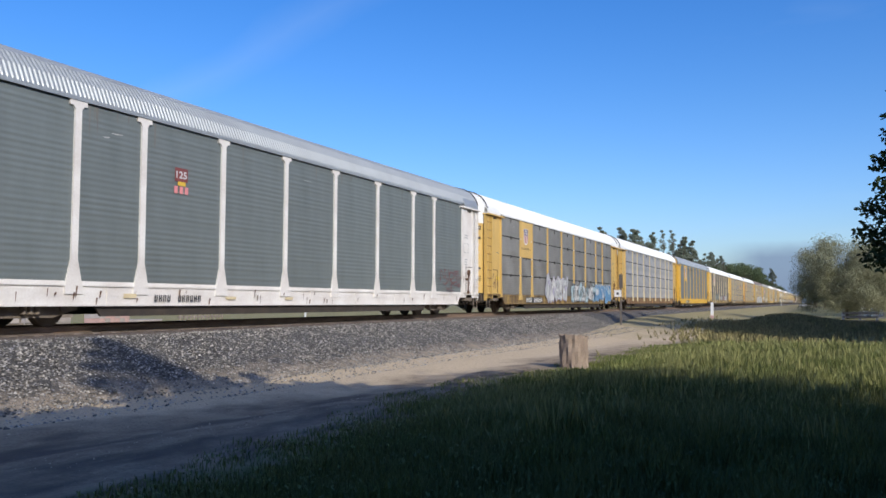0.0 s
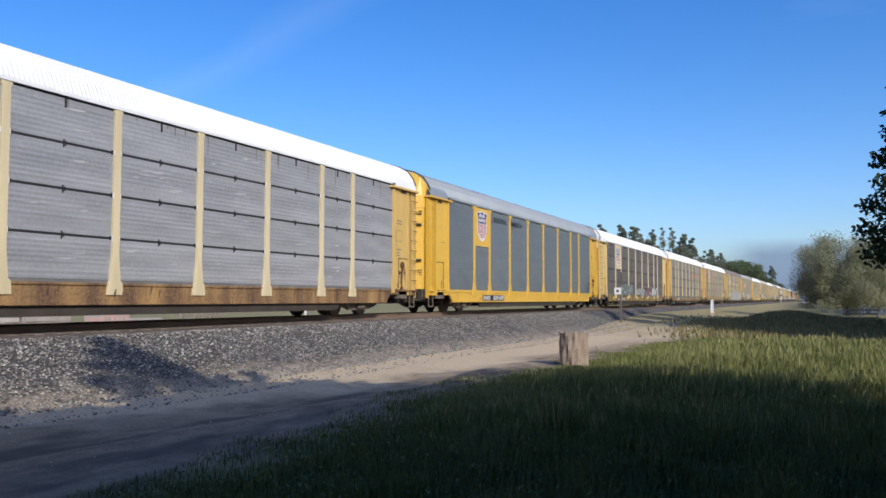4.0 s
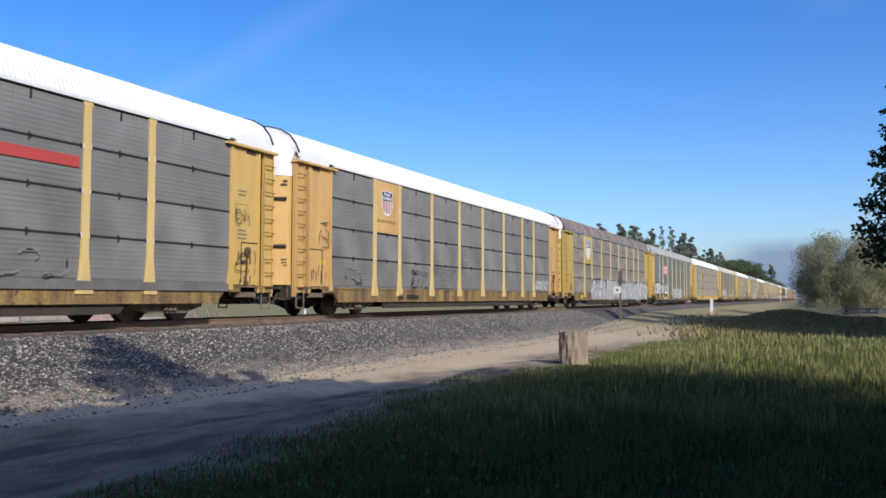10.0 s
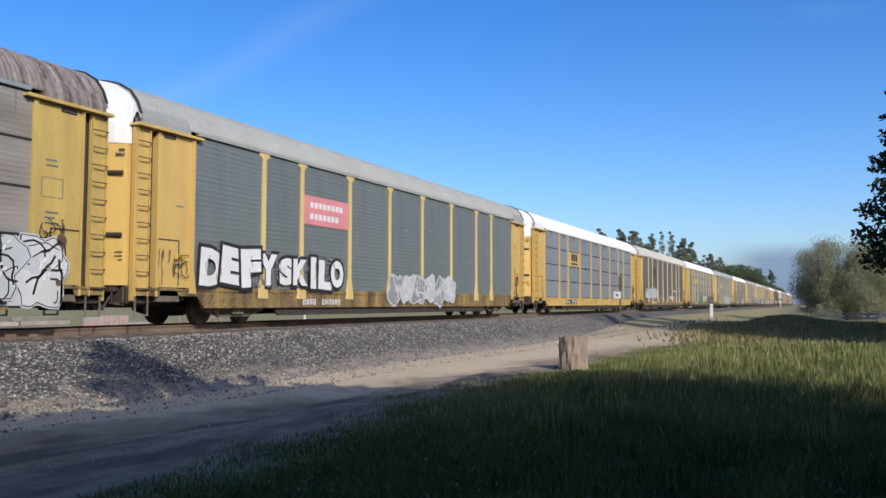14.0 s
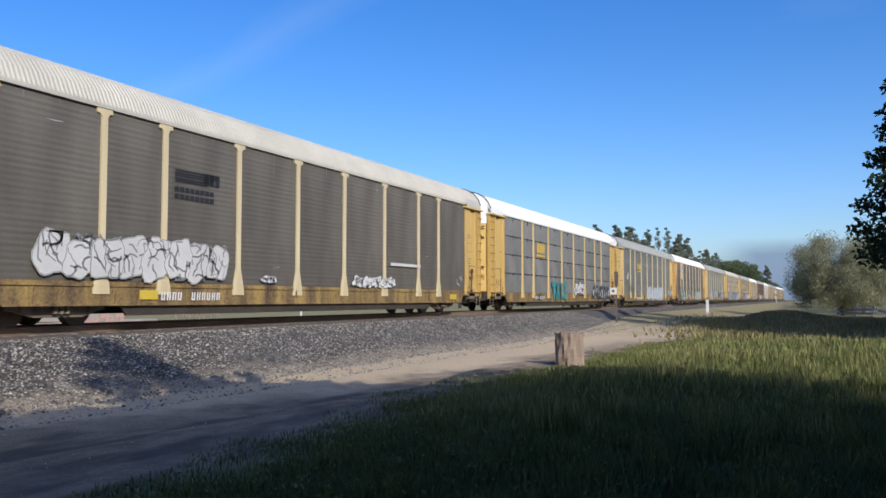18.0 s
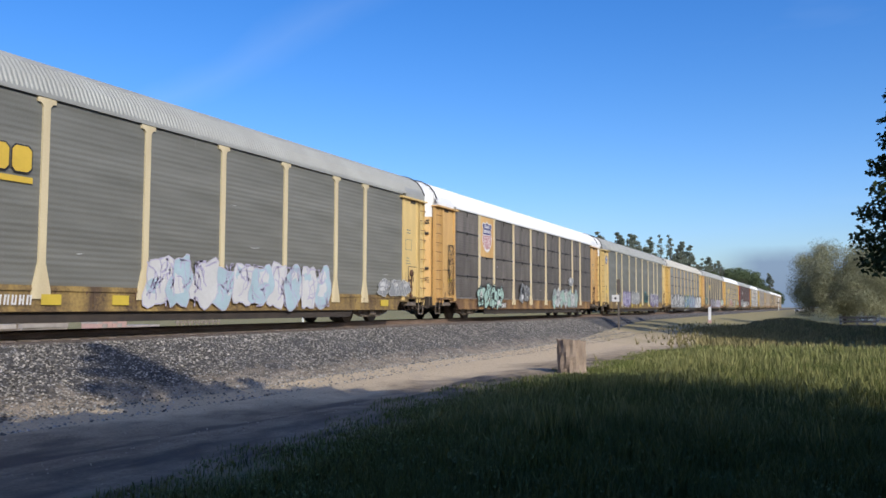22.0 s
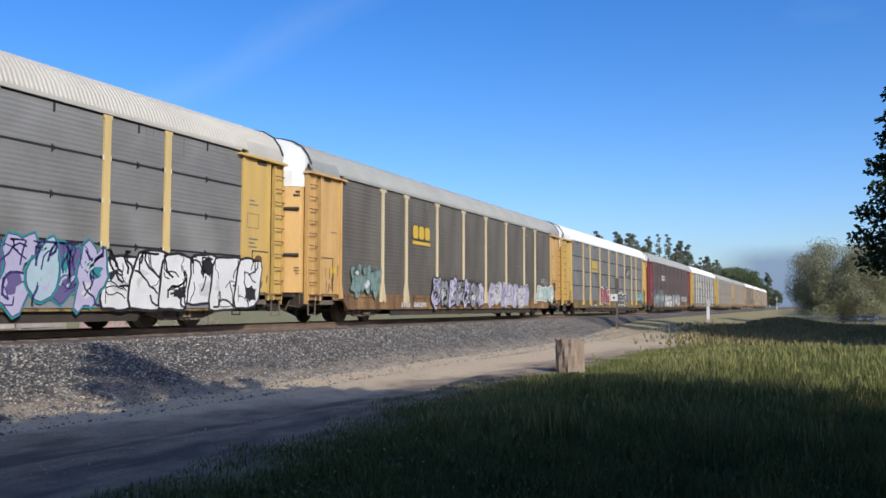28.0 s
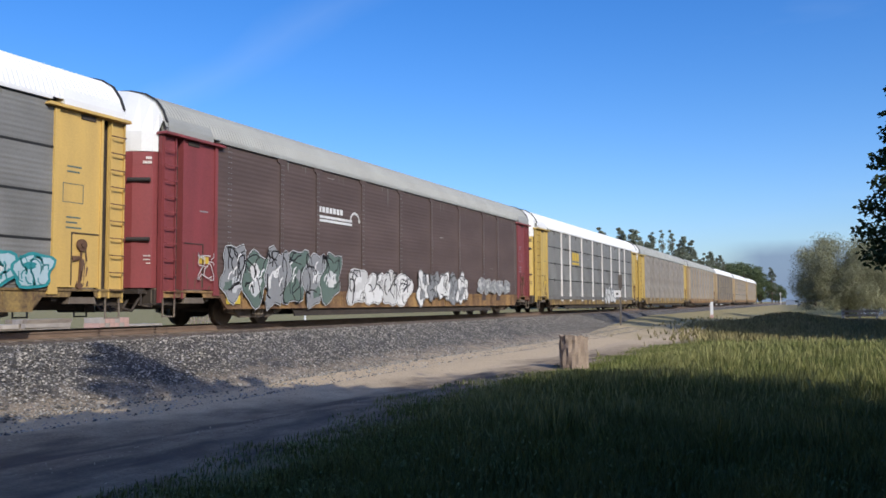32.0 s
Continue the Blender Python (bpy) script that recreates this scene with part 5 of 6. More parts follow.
graffiti(Q_, 122, 8.75, 14.5, 0.52, 1.76, 7, (P_LILAC, P_GREY), P_BLACK, P_BLACK, 0.34, top=P_WHITE)
graffiti(Q_, 123, 15.3, 21.3, 0.52, 1.70, 7, (P_LILAC, P_CLOUD), P_CLOUD, P_PURPLE, 0.24)
graffiti(Q_, 124, 22.9, 26.1, 0.85, 1.72, 3, (P_MINT,), P_WHITE, P_WHITE, 0.3)
marks(Q_, 5.89, 8.27, 0.58, 0.76, P_WHITE)
# grey car with red letters
rail_letters(R_, 6.81, 8.48, 3.0, 3.78, P_GOLD, P_GREY)
tag_letters(R_, 4, "FRAG", 9.3, 11.95, 0.72, 1.92, P_RED, P_WHITE, 0.05, 0.09)
tag_letters(R_, 5, "DEBS", 14.95, 18.1, 0.62, 1.58, P_BLACK, P_WHITE, 0.01, 0.10)
scrawl(R_, 18, 12.3, 14.6, 1.1, 1.7, 8, P_GREY)
graffiti(R_, 131, 18.4, 20.3, 3.05, 3.72, 3, (P_GREY,), P_BLACK, P_BLACK, 0.2, 0.03)
graffiti(R_, 132, 23.1, 25.6, 0.95, 1.60, 3, (P_ICE,), P_TEAL, P_TEAL, 0.24)
marks(R_, 6.25, 8.24, 0.60, 0.76, P_WHITE, P_BLACK)
# maroon car
part("line_mark", sheet([rect(6.45, 8.55, 3.32, 3.40), rect(6.45, 8.55, 3.20, 3.28)] + [rect(6.45 + 0.22 * i, 6.62 + 0.22 * i, 3.50, 3.68) for i in range(7)]
                       + stroke([(8.95 - 0.30 * math.cos(a) - 0.2, 3.36 + 0.30 * math.sin(a)) for a in (0, 0.5, 1.0, 1.57, 2.1, 2.6, 3.14)], 0.08), -1.512), P_WHITE, S_, "white double bar with an arc")
graffiti(S_, 141, 1.7, 7.6, 0.55, 2.15, 6, (P_GREY, P_SAGE), P_SILVER, P_BLACK, 0.40, 0.05, top=P_WHITE)
graffiti(S_, 142, 8.3, 12.9, 0.55, 1.75, 4, (P_CLOUD, P_WHITE), P_WHITE, P_BLACK, 0.26, 0.06)
graffiti(S_, 143, 13.5, 18.6, 0.55, 1.80, 5, (P_WHITE, P_GREY), P_GREY, P_BLACK, 0.40, 0.05)
graffiti(S_, 144, 20.0, 24.2, 1.0, 1.7, 5, (P_GREY,), P_GREY, P_CLOUD, 0.34, 0.02)
rivets = Shape()
for q in (*POSTS, 2.0, 25.2):
    for i in range(26):
        for d in (-0.05, 0.05):
            rivets.box(q + d - 0.012, q + d + 0.012, -1.545, -1.53, 1.05 + 0.145 * i, 1.075 + 0.145 * i)
part("rivet", rivets.mesh("rivet"), P_GREY, S_, "rows of pale rivets")["kind"] = "stuff"
scrawl(S_, 19, 0.75, 1.35, 1.2, 1.9, 8, P_CLOUD, 0.025)
yellow_patches(S_, ((1.9, 0.6), (9.5, 0.4)))
# far cars
graffiti(T_, 151, 15.5, 19.0, 0.55, 1.6, 4, (P_WHITE,), P_GREY, P_BLACK, 0.34)
rail_letters(T_, 6.81, 8.48, 3.0, 3.78, P_GOLD)


# grey ledge over the sill of some cars, and two rows of old seams and scuffs on the plain ones
for car in (F_, P_, T_):
    part("base_ledge", Shape().box(1.56, LONG - 1.56, -1.552, -1.50, 0.76, 0.95).mesh("base_ledge"), LEDGE, car, "grey ledge over the sill")
lettering(Q_, "PRU", 23.7, 24.9, 1.80, 2.12, P_CLOUD, None, -0.02, 0.2, -1.56, "thin white sprayed letters")


def weathering():
    """Rust runs and scuffs on the older cars, as thin stains with ragged ends."""
    rust, scuff = surface("rust_run", (0.17, 0.10, 0.065), (0.10, 0.06, 0.045), 4, 30, 0.9, 0.85, 0, 0.1), surface("pale_scuff", (0.50, 0.50, 0.49), (0.36, 0.36, 0.35), 3, 20, 0.8, 0.7, 0, 0.05)
    soot = surface("soot_run", (0.15, 0.145, 0.135), (0.22, 0.215, 0.20), 3, 20, 0.8, 0.8, 0, 0.05)
    rng = random.Random(77)
    for i, car in enumerate(CARS[:20]):
        runs, dark, pale, stain = [], [], [], []
        for _ in range(34 if i != 3 else 4):
            x, z, h, w = rng.uniform(1.7, 25.5), rng.uniform(0.60, 0.88), rng.uniform(0.06, 0.3), rng.uniform(0.02, 0.07)
            runs.append([(x, z), (x - w * 0.3, max(0.47, z - h)), (x + w * 0.3, max(0.475, z - h * 0.8)), (x + w, z)])
        for _ in range(20 if i not in (1, 3, 8) else 7):
            bay = rng.randrange(len(EDGES) - 1)
            x, h, w = rng.uniform(EDGES[bay] + 0.25, EDGES[bay + 1] - 0.35), rng.uniform(0.08, 0.9) * rng.random() + 0.08, rng.uniform(0.02, 0.07)
            dark.append([(x, 4.83), (x + w * 0.25, 4.83 - h), (x + w * 0.5, 4.83 - h * 0.7), (x + w * 0.75, 4.83 - h * 1.1), (x + w, 4.83)])
        for _ in range(60 if i == 2 else 4):
            bay, row = rng.randrange(len(EDGES) - 1), rng.randrange(4)
            a = rng.uniform(EDGES[bay] + 0.2, EDGES[bay + 1] - 0.9)
            b, z, h = a + rng.uniform(0.2, 0.65), ROWS[row] + rng.uniform(0.15, 0.8), rng.uniform(0.008, 0.03) * (2.5 if i == 2 else 1)
            pale.append([(a, z), ((a + b) / 2, z - h * 0.5), (b, z + h * 0.3), (b - 0.05, z + h * 0.7), ((a + b) / 2, z + h * 0.5)])
        for x0 in (0.3, 25.9):
            for _ in range(9 if i not in (3,) else 2):
                x, z, h, w = x0 + rng.uniform(0, 1.0), rng.uniform(1.0, 1.9), rng.uniform(0.08, 0.5), rng.uniform(0.02, 0.09)
                stain.append([(x, z), (x - w * 0.2, max(0.96, z - h)), (x + w * 0.4, max(0.97, z - h * 0.8)), (x + w, z + 0.02), (x + w * 0.5, z + 0.05)])
        part("rust_stain", sheet(stain, -1.4945), rust, car, "rust stains low on the end plates")["kind"] = "stuff"
        for nm, polys, y, mat, lab in (("rust_run", runs, -1.534, rust, "rust runs down the sill"), ("soot_run", dark, -1.4925, soot, "dark runs below the eave"), ("scuff", pale, -1.4945, scuff, "pale scuffs on the screens")):
            part(nm, sheet(polys, y), mat, car, lab)["kind"] = "stuff"


weathering()
for car, seed, x0, x1, z0, z1 in ((F_, 31, 25.9, 26.5, 1.3, 1.8), (F_, 32, 25.9, 26.5, 2.6, 3.0), (G_, 33, 0.72, 1.3, 2.2, 3.0), (I_, 34, 0.74, 1.3, 1.2, 1.75), (H_, 35, 25.9, 26.5, 1.9, 2.3), (R_, 36, 0.74, 1.3, 1.0, 1.5)):
    scrawl(car, seed, x0, x1, z0, z1, 6, P_BLACK, 0.022, "dark pen scrawl on the end plate")


# ---- plants and far things ----
# far eucalyptus leaves, lightened: the haze is put into their colour
LEAF_EUC_HAZED = surface("hazed_eucalyptus_leaf", (0.13, 0.155, 0.12), (0.19, 0.205, 0.155), 0.6, 5, 0.8, 0.7, 0, 0, island=0.35, shine=0.1)
LEAF_OAK = surface("oak_leaf", (0.065, 0.09, 0.045), (0.11, 0.135, 0.065), 0.6, 5, 0.8, 0.7, 0, 0, island=0.35, shine=0.1)
LEAF_PEPPER = surface("pepper_tree_leaf", (0.20, 0.205, 0.125), (0.29, 0.285, 0.185), 0.6, 5, 0.8, 0.8, 0, 0, island=0.3, shine=0.1)
LEAF_PINE = surface("pine_needles", (0.02, 0.035, 0.014), (0.045, 0.06, 0.025), 0.6, 5, 0.8, 0.7, 0, 0, island=0.35, shine=0.1)
BARK = surface("bark", (0.13, 0.10, 0.075), (0.06, 0.045, 0.035), 3, 25, 0.9, 0.9, 0, 0.6, stretch=(1, 1, 0.3))


def leaf_cloud(rng, clumps, per, size, flat=0.7, long=1.0):
    """Leaves as small folded blades, scattered in clumps (centre, radius)."""
    v, f = [], []
    for (cx, cy, cz), r in clumps:
        for _ in range(per):
            a, b = rng.random() * 6.283, math.acos(rng.uniform(-1, 1))
            q = r * rng.random() ** 0.45
            p = Vector((cx + q * math.sin(b) * math.cos(a), cy + q * math.sin(b) * math.sin(a), cz + q * flat * math.cos(b)))
            d = Vector((rng.gauss(0, 1), rng.gauss(0, 1), rng.gauss(0, 0.6) - (long > 1.5))).normalized()
            s = d.cross(Vector((rng.gauss(0, 1), rng.gauss(0, 1), rng.gauss(0, 1)))).normalized()
            w = size * rng.uniform(0.6, 1.3)
            k = len(v)
            v += [tuple(p), tuple(p + d * w * 0.5 * long + s * w * 0.42), tuple(p + d * w * long), tuple(p + d * w * 0.5 * long - s * w * 0.42)]
            f.append((k, k + 1, k + 2, k + 3))
    return v, f


def make_tree(name, label, rng, height, trunk_r, clumps, per, size, leaf, at, flat=0.7, long=1.0, lean=0.0, category="tree"):
    tree = tagged(new(name), label, category)
    s = Shape()
    top = Vector((lean * height, 0, height * 0.86))
    pts = [Vector((lean * height * k * k + 0.02 * height * math.sin(3 * k + rng.random()), 0.02 * height * math.sin(4 * k), height * 0.86 * k)) for k in (0, 0.2, 0.4, 0.6, 0.8, 1.0)]
    for i in range(5):
        s.tube(pts[i], pts[i + 1], trunk_r * (1 - 0.17 * i), 8, trunk_r * (1 - 0.17 * (i + 1)))
    for (c, r) in clumps[:: max(1, len(clumps) // 22)]:
        k = min(0.9, max(0.18, (c[2] - 0.25 * math.hypot(c[0], c[1]) - 0.1 * height) / (height * 0.86)))
        j = min(4, int(k * 5))
        a = pts[j].lerp(pts[j + 1], k * 5 - j)
        m = a.lerp(Vector(c), 0.55) + Vector((0, 0, 0.04 * height))
        w = trunk_r * (0.5 - 0.35 * k)
        s.tube(a, m, w, 6, w * 0.6)
        s.tube(m, c, w * 0.6, 5, w * 0.2)
    part("trunk", s.mesh(name + "_trunk", True), BARK, tree)
    v, f = leaf_cloud(rng, clumps, per, size, flat, long)
    part("crown", mesh_of(name + "_crown", v, f), leaf, tree)
    tree.matrix_basis = at
    return tree


def round_clumps(rng, height, n, spread, low=0.3):
    out = []
    for i in range(n):
        a, b, q = rng.random() * 6.283, math.acos(rng.uniform(-1, 1)), rng.uniform(0.55, 1.0)
        out.append(((spread * q * math.sin(b) * math.cos(a), spread * q * math.sin(b) * math.sin(a), height * (low + 0.5 * (1 - low)) + height * 0.42 * (1 - low) * q * math.cos(b) * 1.1), rng.uniform(0.09, 0.16) * height))
    return out


def ragged_clumps(rng, height, stems=3, spread=2.4, low=0.42, fine=1.0):
    """Several thin leaders of unequal height, each with loose tufts that thin out upwards."""
    out = []
    for s in range(stems):
        a, top = rng.random() * 6.283, height * (1.0 if s == 0 else rng.uniform(0.68, 0.95))
        bx, by = spread * math.cos(a) * rng.uniform(0.4, 1.0), spread * math.sin(a) * rng.uniform(0.4, 1.0)
        n = rng.randint(13, 18)
        for i in range(n):
            k = (i + rng.random()) / n
            w = (1.25 - k) * spread * 0.75
            b = rng.random() * 6.283
            out.append(((bx * (0.3 + 0.7 * k) + w * math.cos(b), by * (0.3 + 0.7 * k) + w * math.sin(b), height * low + (top - height * low) * k), fine * rng.uniform(0.04, 0.085) * height * (1.15 - 0.65 * k)))
    return out


def build_trees():
    rng = random.Random(21)
    eucs = [make_tree("eucalyptus", "tall grey-green eucalyptus beyond the track", rng, 24, 0.4, ragged_clumps(rng, 24, 2 + i % 3, 2.2 + 0.5 * (i % 2), 0.30), 230, 0.40, LEAF_EUC_HAZED, pose(148 + 19 * i, 62, 0, 0, 0, 80 * i) @ Matrix.Scale(0.86 - 0.015 * i, 4), lean=0.02 * (i - 2)) for i in range(4)]
    thin = make_tree("eucalyptus", "slender half-bare eucalyptus beyond the track", rng, 25, 0.28, ragged_clumps(rng, 25, 1, 1.3, 0.5, 0.75), 90, 0.36, LEAF_EUC_HAZED, pose(281, 47, 0), lean=0.03)
    oak = make_tree("oak_tree", "broad dark green tree beyond the track", rng, 15, 0.5, round_clumps(rng, 15, 60, 7.0, 0.15), 230, 0.36, LEAF_OAK, pose(330, 26, 0))
    for e in (*eucs, thin, oak):
        tagged(e, group="trees behind the train")
    # the tall ones of the row: along, across, height
    for i, (x, y, h) in enumerate(((195, 55, 20.5), (225, 52, 22.3), (230, 54, 21.0), (236, 51, 22.6), (243, 50, 22.8), (248, 53, 21.0), (253, 49, 23.4), (259, 49, 22.0), (264, 48, 21.0),
                                   (298, 45, 23.5), (305, 44, 25.0), (318, 43, 23.8), (327, 42, 20.0), (336, 41, 20.6), (343, 40, 21.4), (350, 38, 20.6), (358, 36, 20.6), (366, 36, 20.0), (435, 32, 17.0), (480, 24, 19.6))):
        k = h / 24
        copy_thing(eucs[i % 4], pose(x, y, -0.1, 0, 0, 67 * i)).scale = (k, k, k)
    for i, (x, y, h) in enumerate(((293, 46, 26.0), (301, 46, 25.3), (288, 52, 25.0), (312, 45, 24.5), (262, 52, 24.0))):
        copy_thing(thin, pose(x, y, -0.1, 0, 0, 100 * i)).scale = (h / 25, h / 25, h / 25)
    # the lower, closed part of the row
    for i in range(120):
        x = 216 + 2.3 * i + rng.uniform(-3, 3)
        if 300 < x < 319:
            continue
        y = max(30.0, 64 - 0.095 * (x - 120)) + rng.uniform(-2, 10)
        k = rng.uniform(0.68, 0.84) * (1.0 if x < 380 else max(0.5, 1 - (x - 380) / 300))
        if i % 3 == 0:
            copy_thing(oak, pose(x, y, -0.1, 0, 0, 40 * i)).scale = (k * 0.9, k * 0.9, k * 1.35)
        else:
            copy_thing(eucs[i % 4], pose(x, y, -0.1, 0, 0, 53 * i)).scale = (k, k, k)
    for x, y, k in ((372, 34, 1.22), (392, 31, 1.3), (410, 30, 1.15), (288, 34, 0.9), (430, 26, 0.85), (520, 24, 0.8), (600, 26, 0.8)):
        copy_thing(oak, pose(x, y, -0.1, 0, 0, x)).scale = (k, k, k)
    # beyond the end of the road, on this side of the track
    for x, y, k in ((260, -1, 0.62), (330, 2, 0.7), (280, -9, 0.75), (240, -14, 1.1), (360, -6, 0.95), (200, -12, 1.0), (170, -13.5, 0.95), (420, 3, 0.9), (500, 5, 1.0), (150, -16, 0.95), (130, -15, 0.8), (185, -8.0, 0.72), (215, -6.0, 0.68), (240, -5, 0.65), (300, -1.5, 0.75), (112, -10.5, 0.62), (118, -16, 0.9)):
        copy_thing(oak, pose(x, y, -0.1, 0, 0, x * 3)).scale = (k, k, k)
    pepper = round_clumps(rng, 8.2, 150, 5.0, 0.0)
    make_tree("pepper_tree", "feathery grey-green pepper tree beside the road", rng, 8.2, 0.16, pepper, 800, 0.05, LEAF_PEPPER, pose(92, -2.3, 0), 1.0, 3.6)
    for x, y, h in ((104, -9.5, 10.2), (108, -13.0, 11.0)):
        make_tree("eucalyptus", "loose-crowned tree behind the pepper tree", rng, h, 0.2, ragged_clumps(rng, h, 4, 2.4, 0.3, 1.5), 240, 0.24, LEAF_OAK, pose(x, y, 0))
    pine = [((2.6 * math.cos(a) * (1.15 - k), 2.6 * math.sin(a) * (1.15 - k), 3.2 + 11.5 * k), 1.15 - 0.55 * k) for k, a in ((i / 44, i * 2.4) for i in range(45))]
    make_tree("pine_tree", "dark dense pine at the edge of the grass", rng, 15.2, 0.3, pine, 300, 0.20, LEAF_PINE, pose(44, -4.9, 0), 0.6, 1.2)
    # a leaning, thin-topped conifer with long bare-ended branches on one side
    for x, y, h in ((48.5, -7.0, 16.0), (53.0, -8.6, 17.0)):
        # out of view, added to cast the dark streaks beside the far path
        limbs = [((3.4 * math.cos(a) * (1.1 - k), 3.4 * math.sin(a) * (1.1 - k), h * (0.25 + 0.72 * k)), 1.5 - 0.8 * k) for k, a in ((i / 50, i * 2.4) for i in range(51))]
        make_tree("pine_tree", "tall unseen pine added for its shade beyond the grass", rng, h, 0.3, limbs, 160, 0.28, LEAF_PINE, pose(x, y, 0), 0.6, 1.2)
    spire = []
    for i in range(100):
        d, a = 12.0 * (i / 99) ** 1.4, i * 2.4
        w = min(1.6, 0.26 * d) * (0.4 + 0.6 * (i * 7 % 5) / 4)
        spire.append(((min(1.7, 0.6 * d) + w * math.cos(a), w * math.sin(a), 17.9 - d), min(0.6, 0.09 + 0.062 * d)))
    for d, n in ((0.8, 2), (1.5, 3), (2.3, 4)):
        for i in range(n):
            spire.append(((0.30 * d - 0.26 * (i + 1), 0.05 * i, 17.9 - d + 0.03 * i), 0.10))
    make_tree("shade_tree", "slim dark conifer behind the path", rng, 18.0, 0.25, spire, 70, 0.22, LEAF_PINE, pose(-4.1, -9.9, 0), 0.6, 1.2)
    # the unseen grove behind the camera that shades the path, and more trees added along the grass for shade
    for x, y, h, w in ((1.0, -5.4, 9.5, 3.9), (4.5, -3.1, 8.8, 3.0), (-3.5, -4.3, 9.5, 3.6), (-2.5, -9.0, 11.0, 4.0), (4.6, -7.6, 9.6, 3.6), (-6.9, -3.0, 10.0, 4.0), (1.0, -2.5, 8.6, 3.2)):
        big = make_tree("shade_tree", "dense dark green tree shading the path", rng, h, 0.3, round_clumps(rng, h, 64, w, 0.45), 170, 0.42, LEAF_OAK, pose(x, y, 0))
    for x, y, h, w in ((9.0, -6.0, 9.0, 3.0),):
        make_tree("shade_tree", "thin open-crowned tree out of view, added for dappled shade", rng, h, 0.16, round_clumps(rng, h, 46, w, 0.45), 90, 0.19, LEAF_OAK, pose(x, y, 0))
    for x, y, h, w in ((38, -10.0, 11.5, 4.4), (44, -10.0, 13.0, 4.6), (42, -13.0, 12.5, 4.6), (51, -12.0, 15.0, 5.0), (58, -13.5, 16.0, 5.4), (67, -13.0, 14.0, 5.0), (64, -17, 12.0, 4.5)):
        big = make_tree("shade_tree", "dense dark green tree out of view, added for shade", rng, h, 0.35, round_clumps(rng, h, 60, w, 0.2), 200, 0.5, LEAF_OAK, pose(x, y, 0))
    # more unseen trees behind the path, added to keep skylight off the shade
    for i in range(14):
        copy_thing(big, pose(-34 + 4.6 * i, -24 - 2.5 * (i % 2), 0, 0, 0, 77 * i)).scale = (1.25, 1.25, 1.15)
    for x, y, k in ((-9, -1.5, 0.75), (-5.5, -2.2, 0.62), (-14, -4, 1.0), (-20, 0, 1.1), (-22, 9, 1.0)):
        copy_thing(big, pose(x, y, 0, 0, 0, 50 * x)).scale = (k, k, k)


build_trees()


def blades(rng, count, place, tall):
    v, f = [], []
    for _ in range(count):
        x, y = place()
        z = rise(x, y)
        h, a, b = tall(x, y) * rng.uniform(0.55, 1.25), rng.random() * 6.283, rng.random() * 6.283
        w, d = 0.003 + 0.003 * rng.random() + 0.00016 * x, h * rng.uniform(0.1, 0.55)
        c, s, e, g = w * math.cos(a), w * math.sin(a), d * math.cos(b), d * math.sin(b)
        k = len(v)
        v += [(x - c, y - s, z - 0.02), (x + c, y + s, z - 0.02), (x + c * 0.7 + e * 0.35, y + s * 0.7 + g * 0.35, z + h * 0.6), (x - c * 0.7 + e * 0.35, y - s * 0.7 + g * 0.35, z + h * 0.6), (x + e, y + g, z + h)]
        f += [(k, k + 1, k + 2, k + 3), (k + 3, k + 2, k + 4)]
    return v, f


def grass_edge(x):
    return 5.0 + 1.3 * min(1, max(0, (x - 5) / 9)) - 0.9 * min(1, max(0, (x - 15) / 5)) + 0.6 * noise.noise((x * 0.6, 2.0, 0.0))


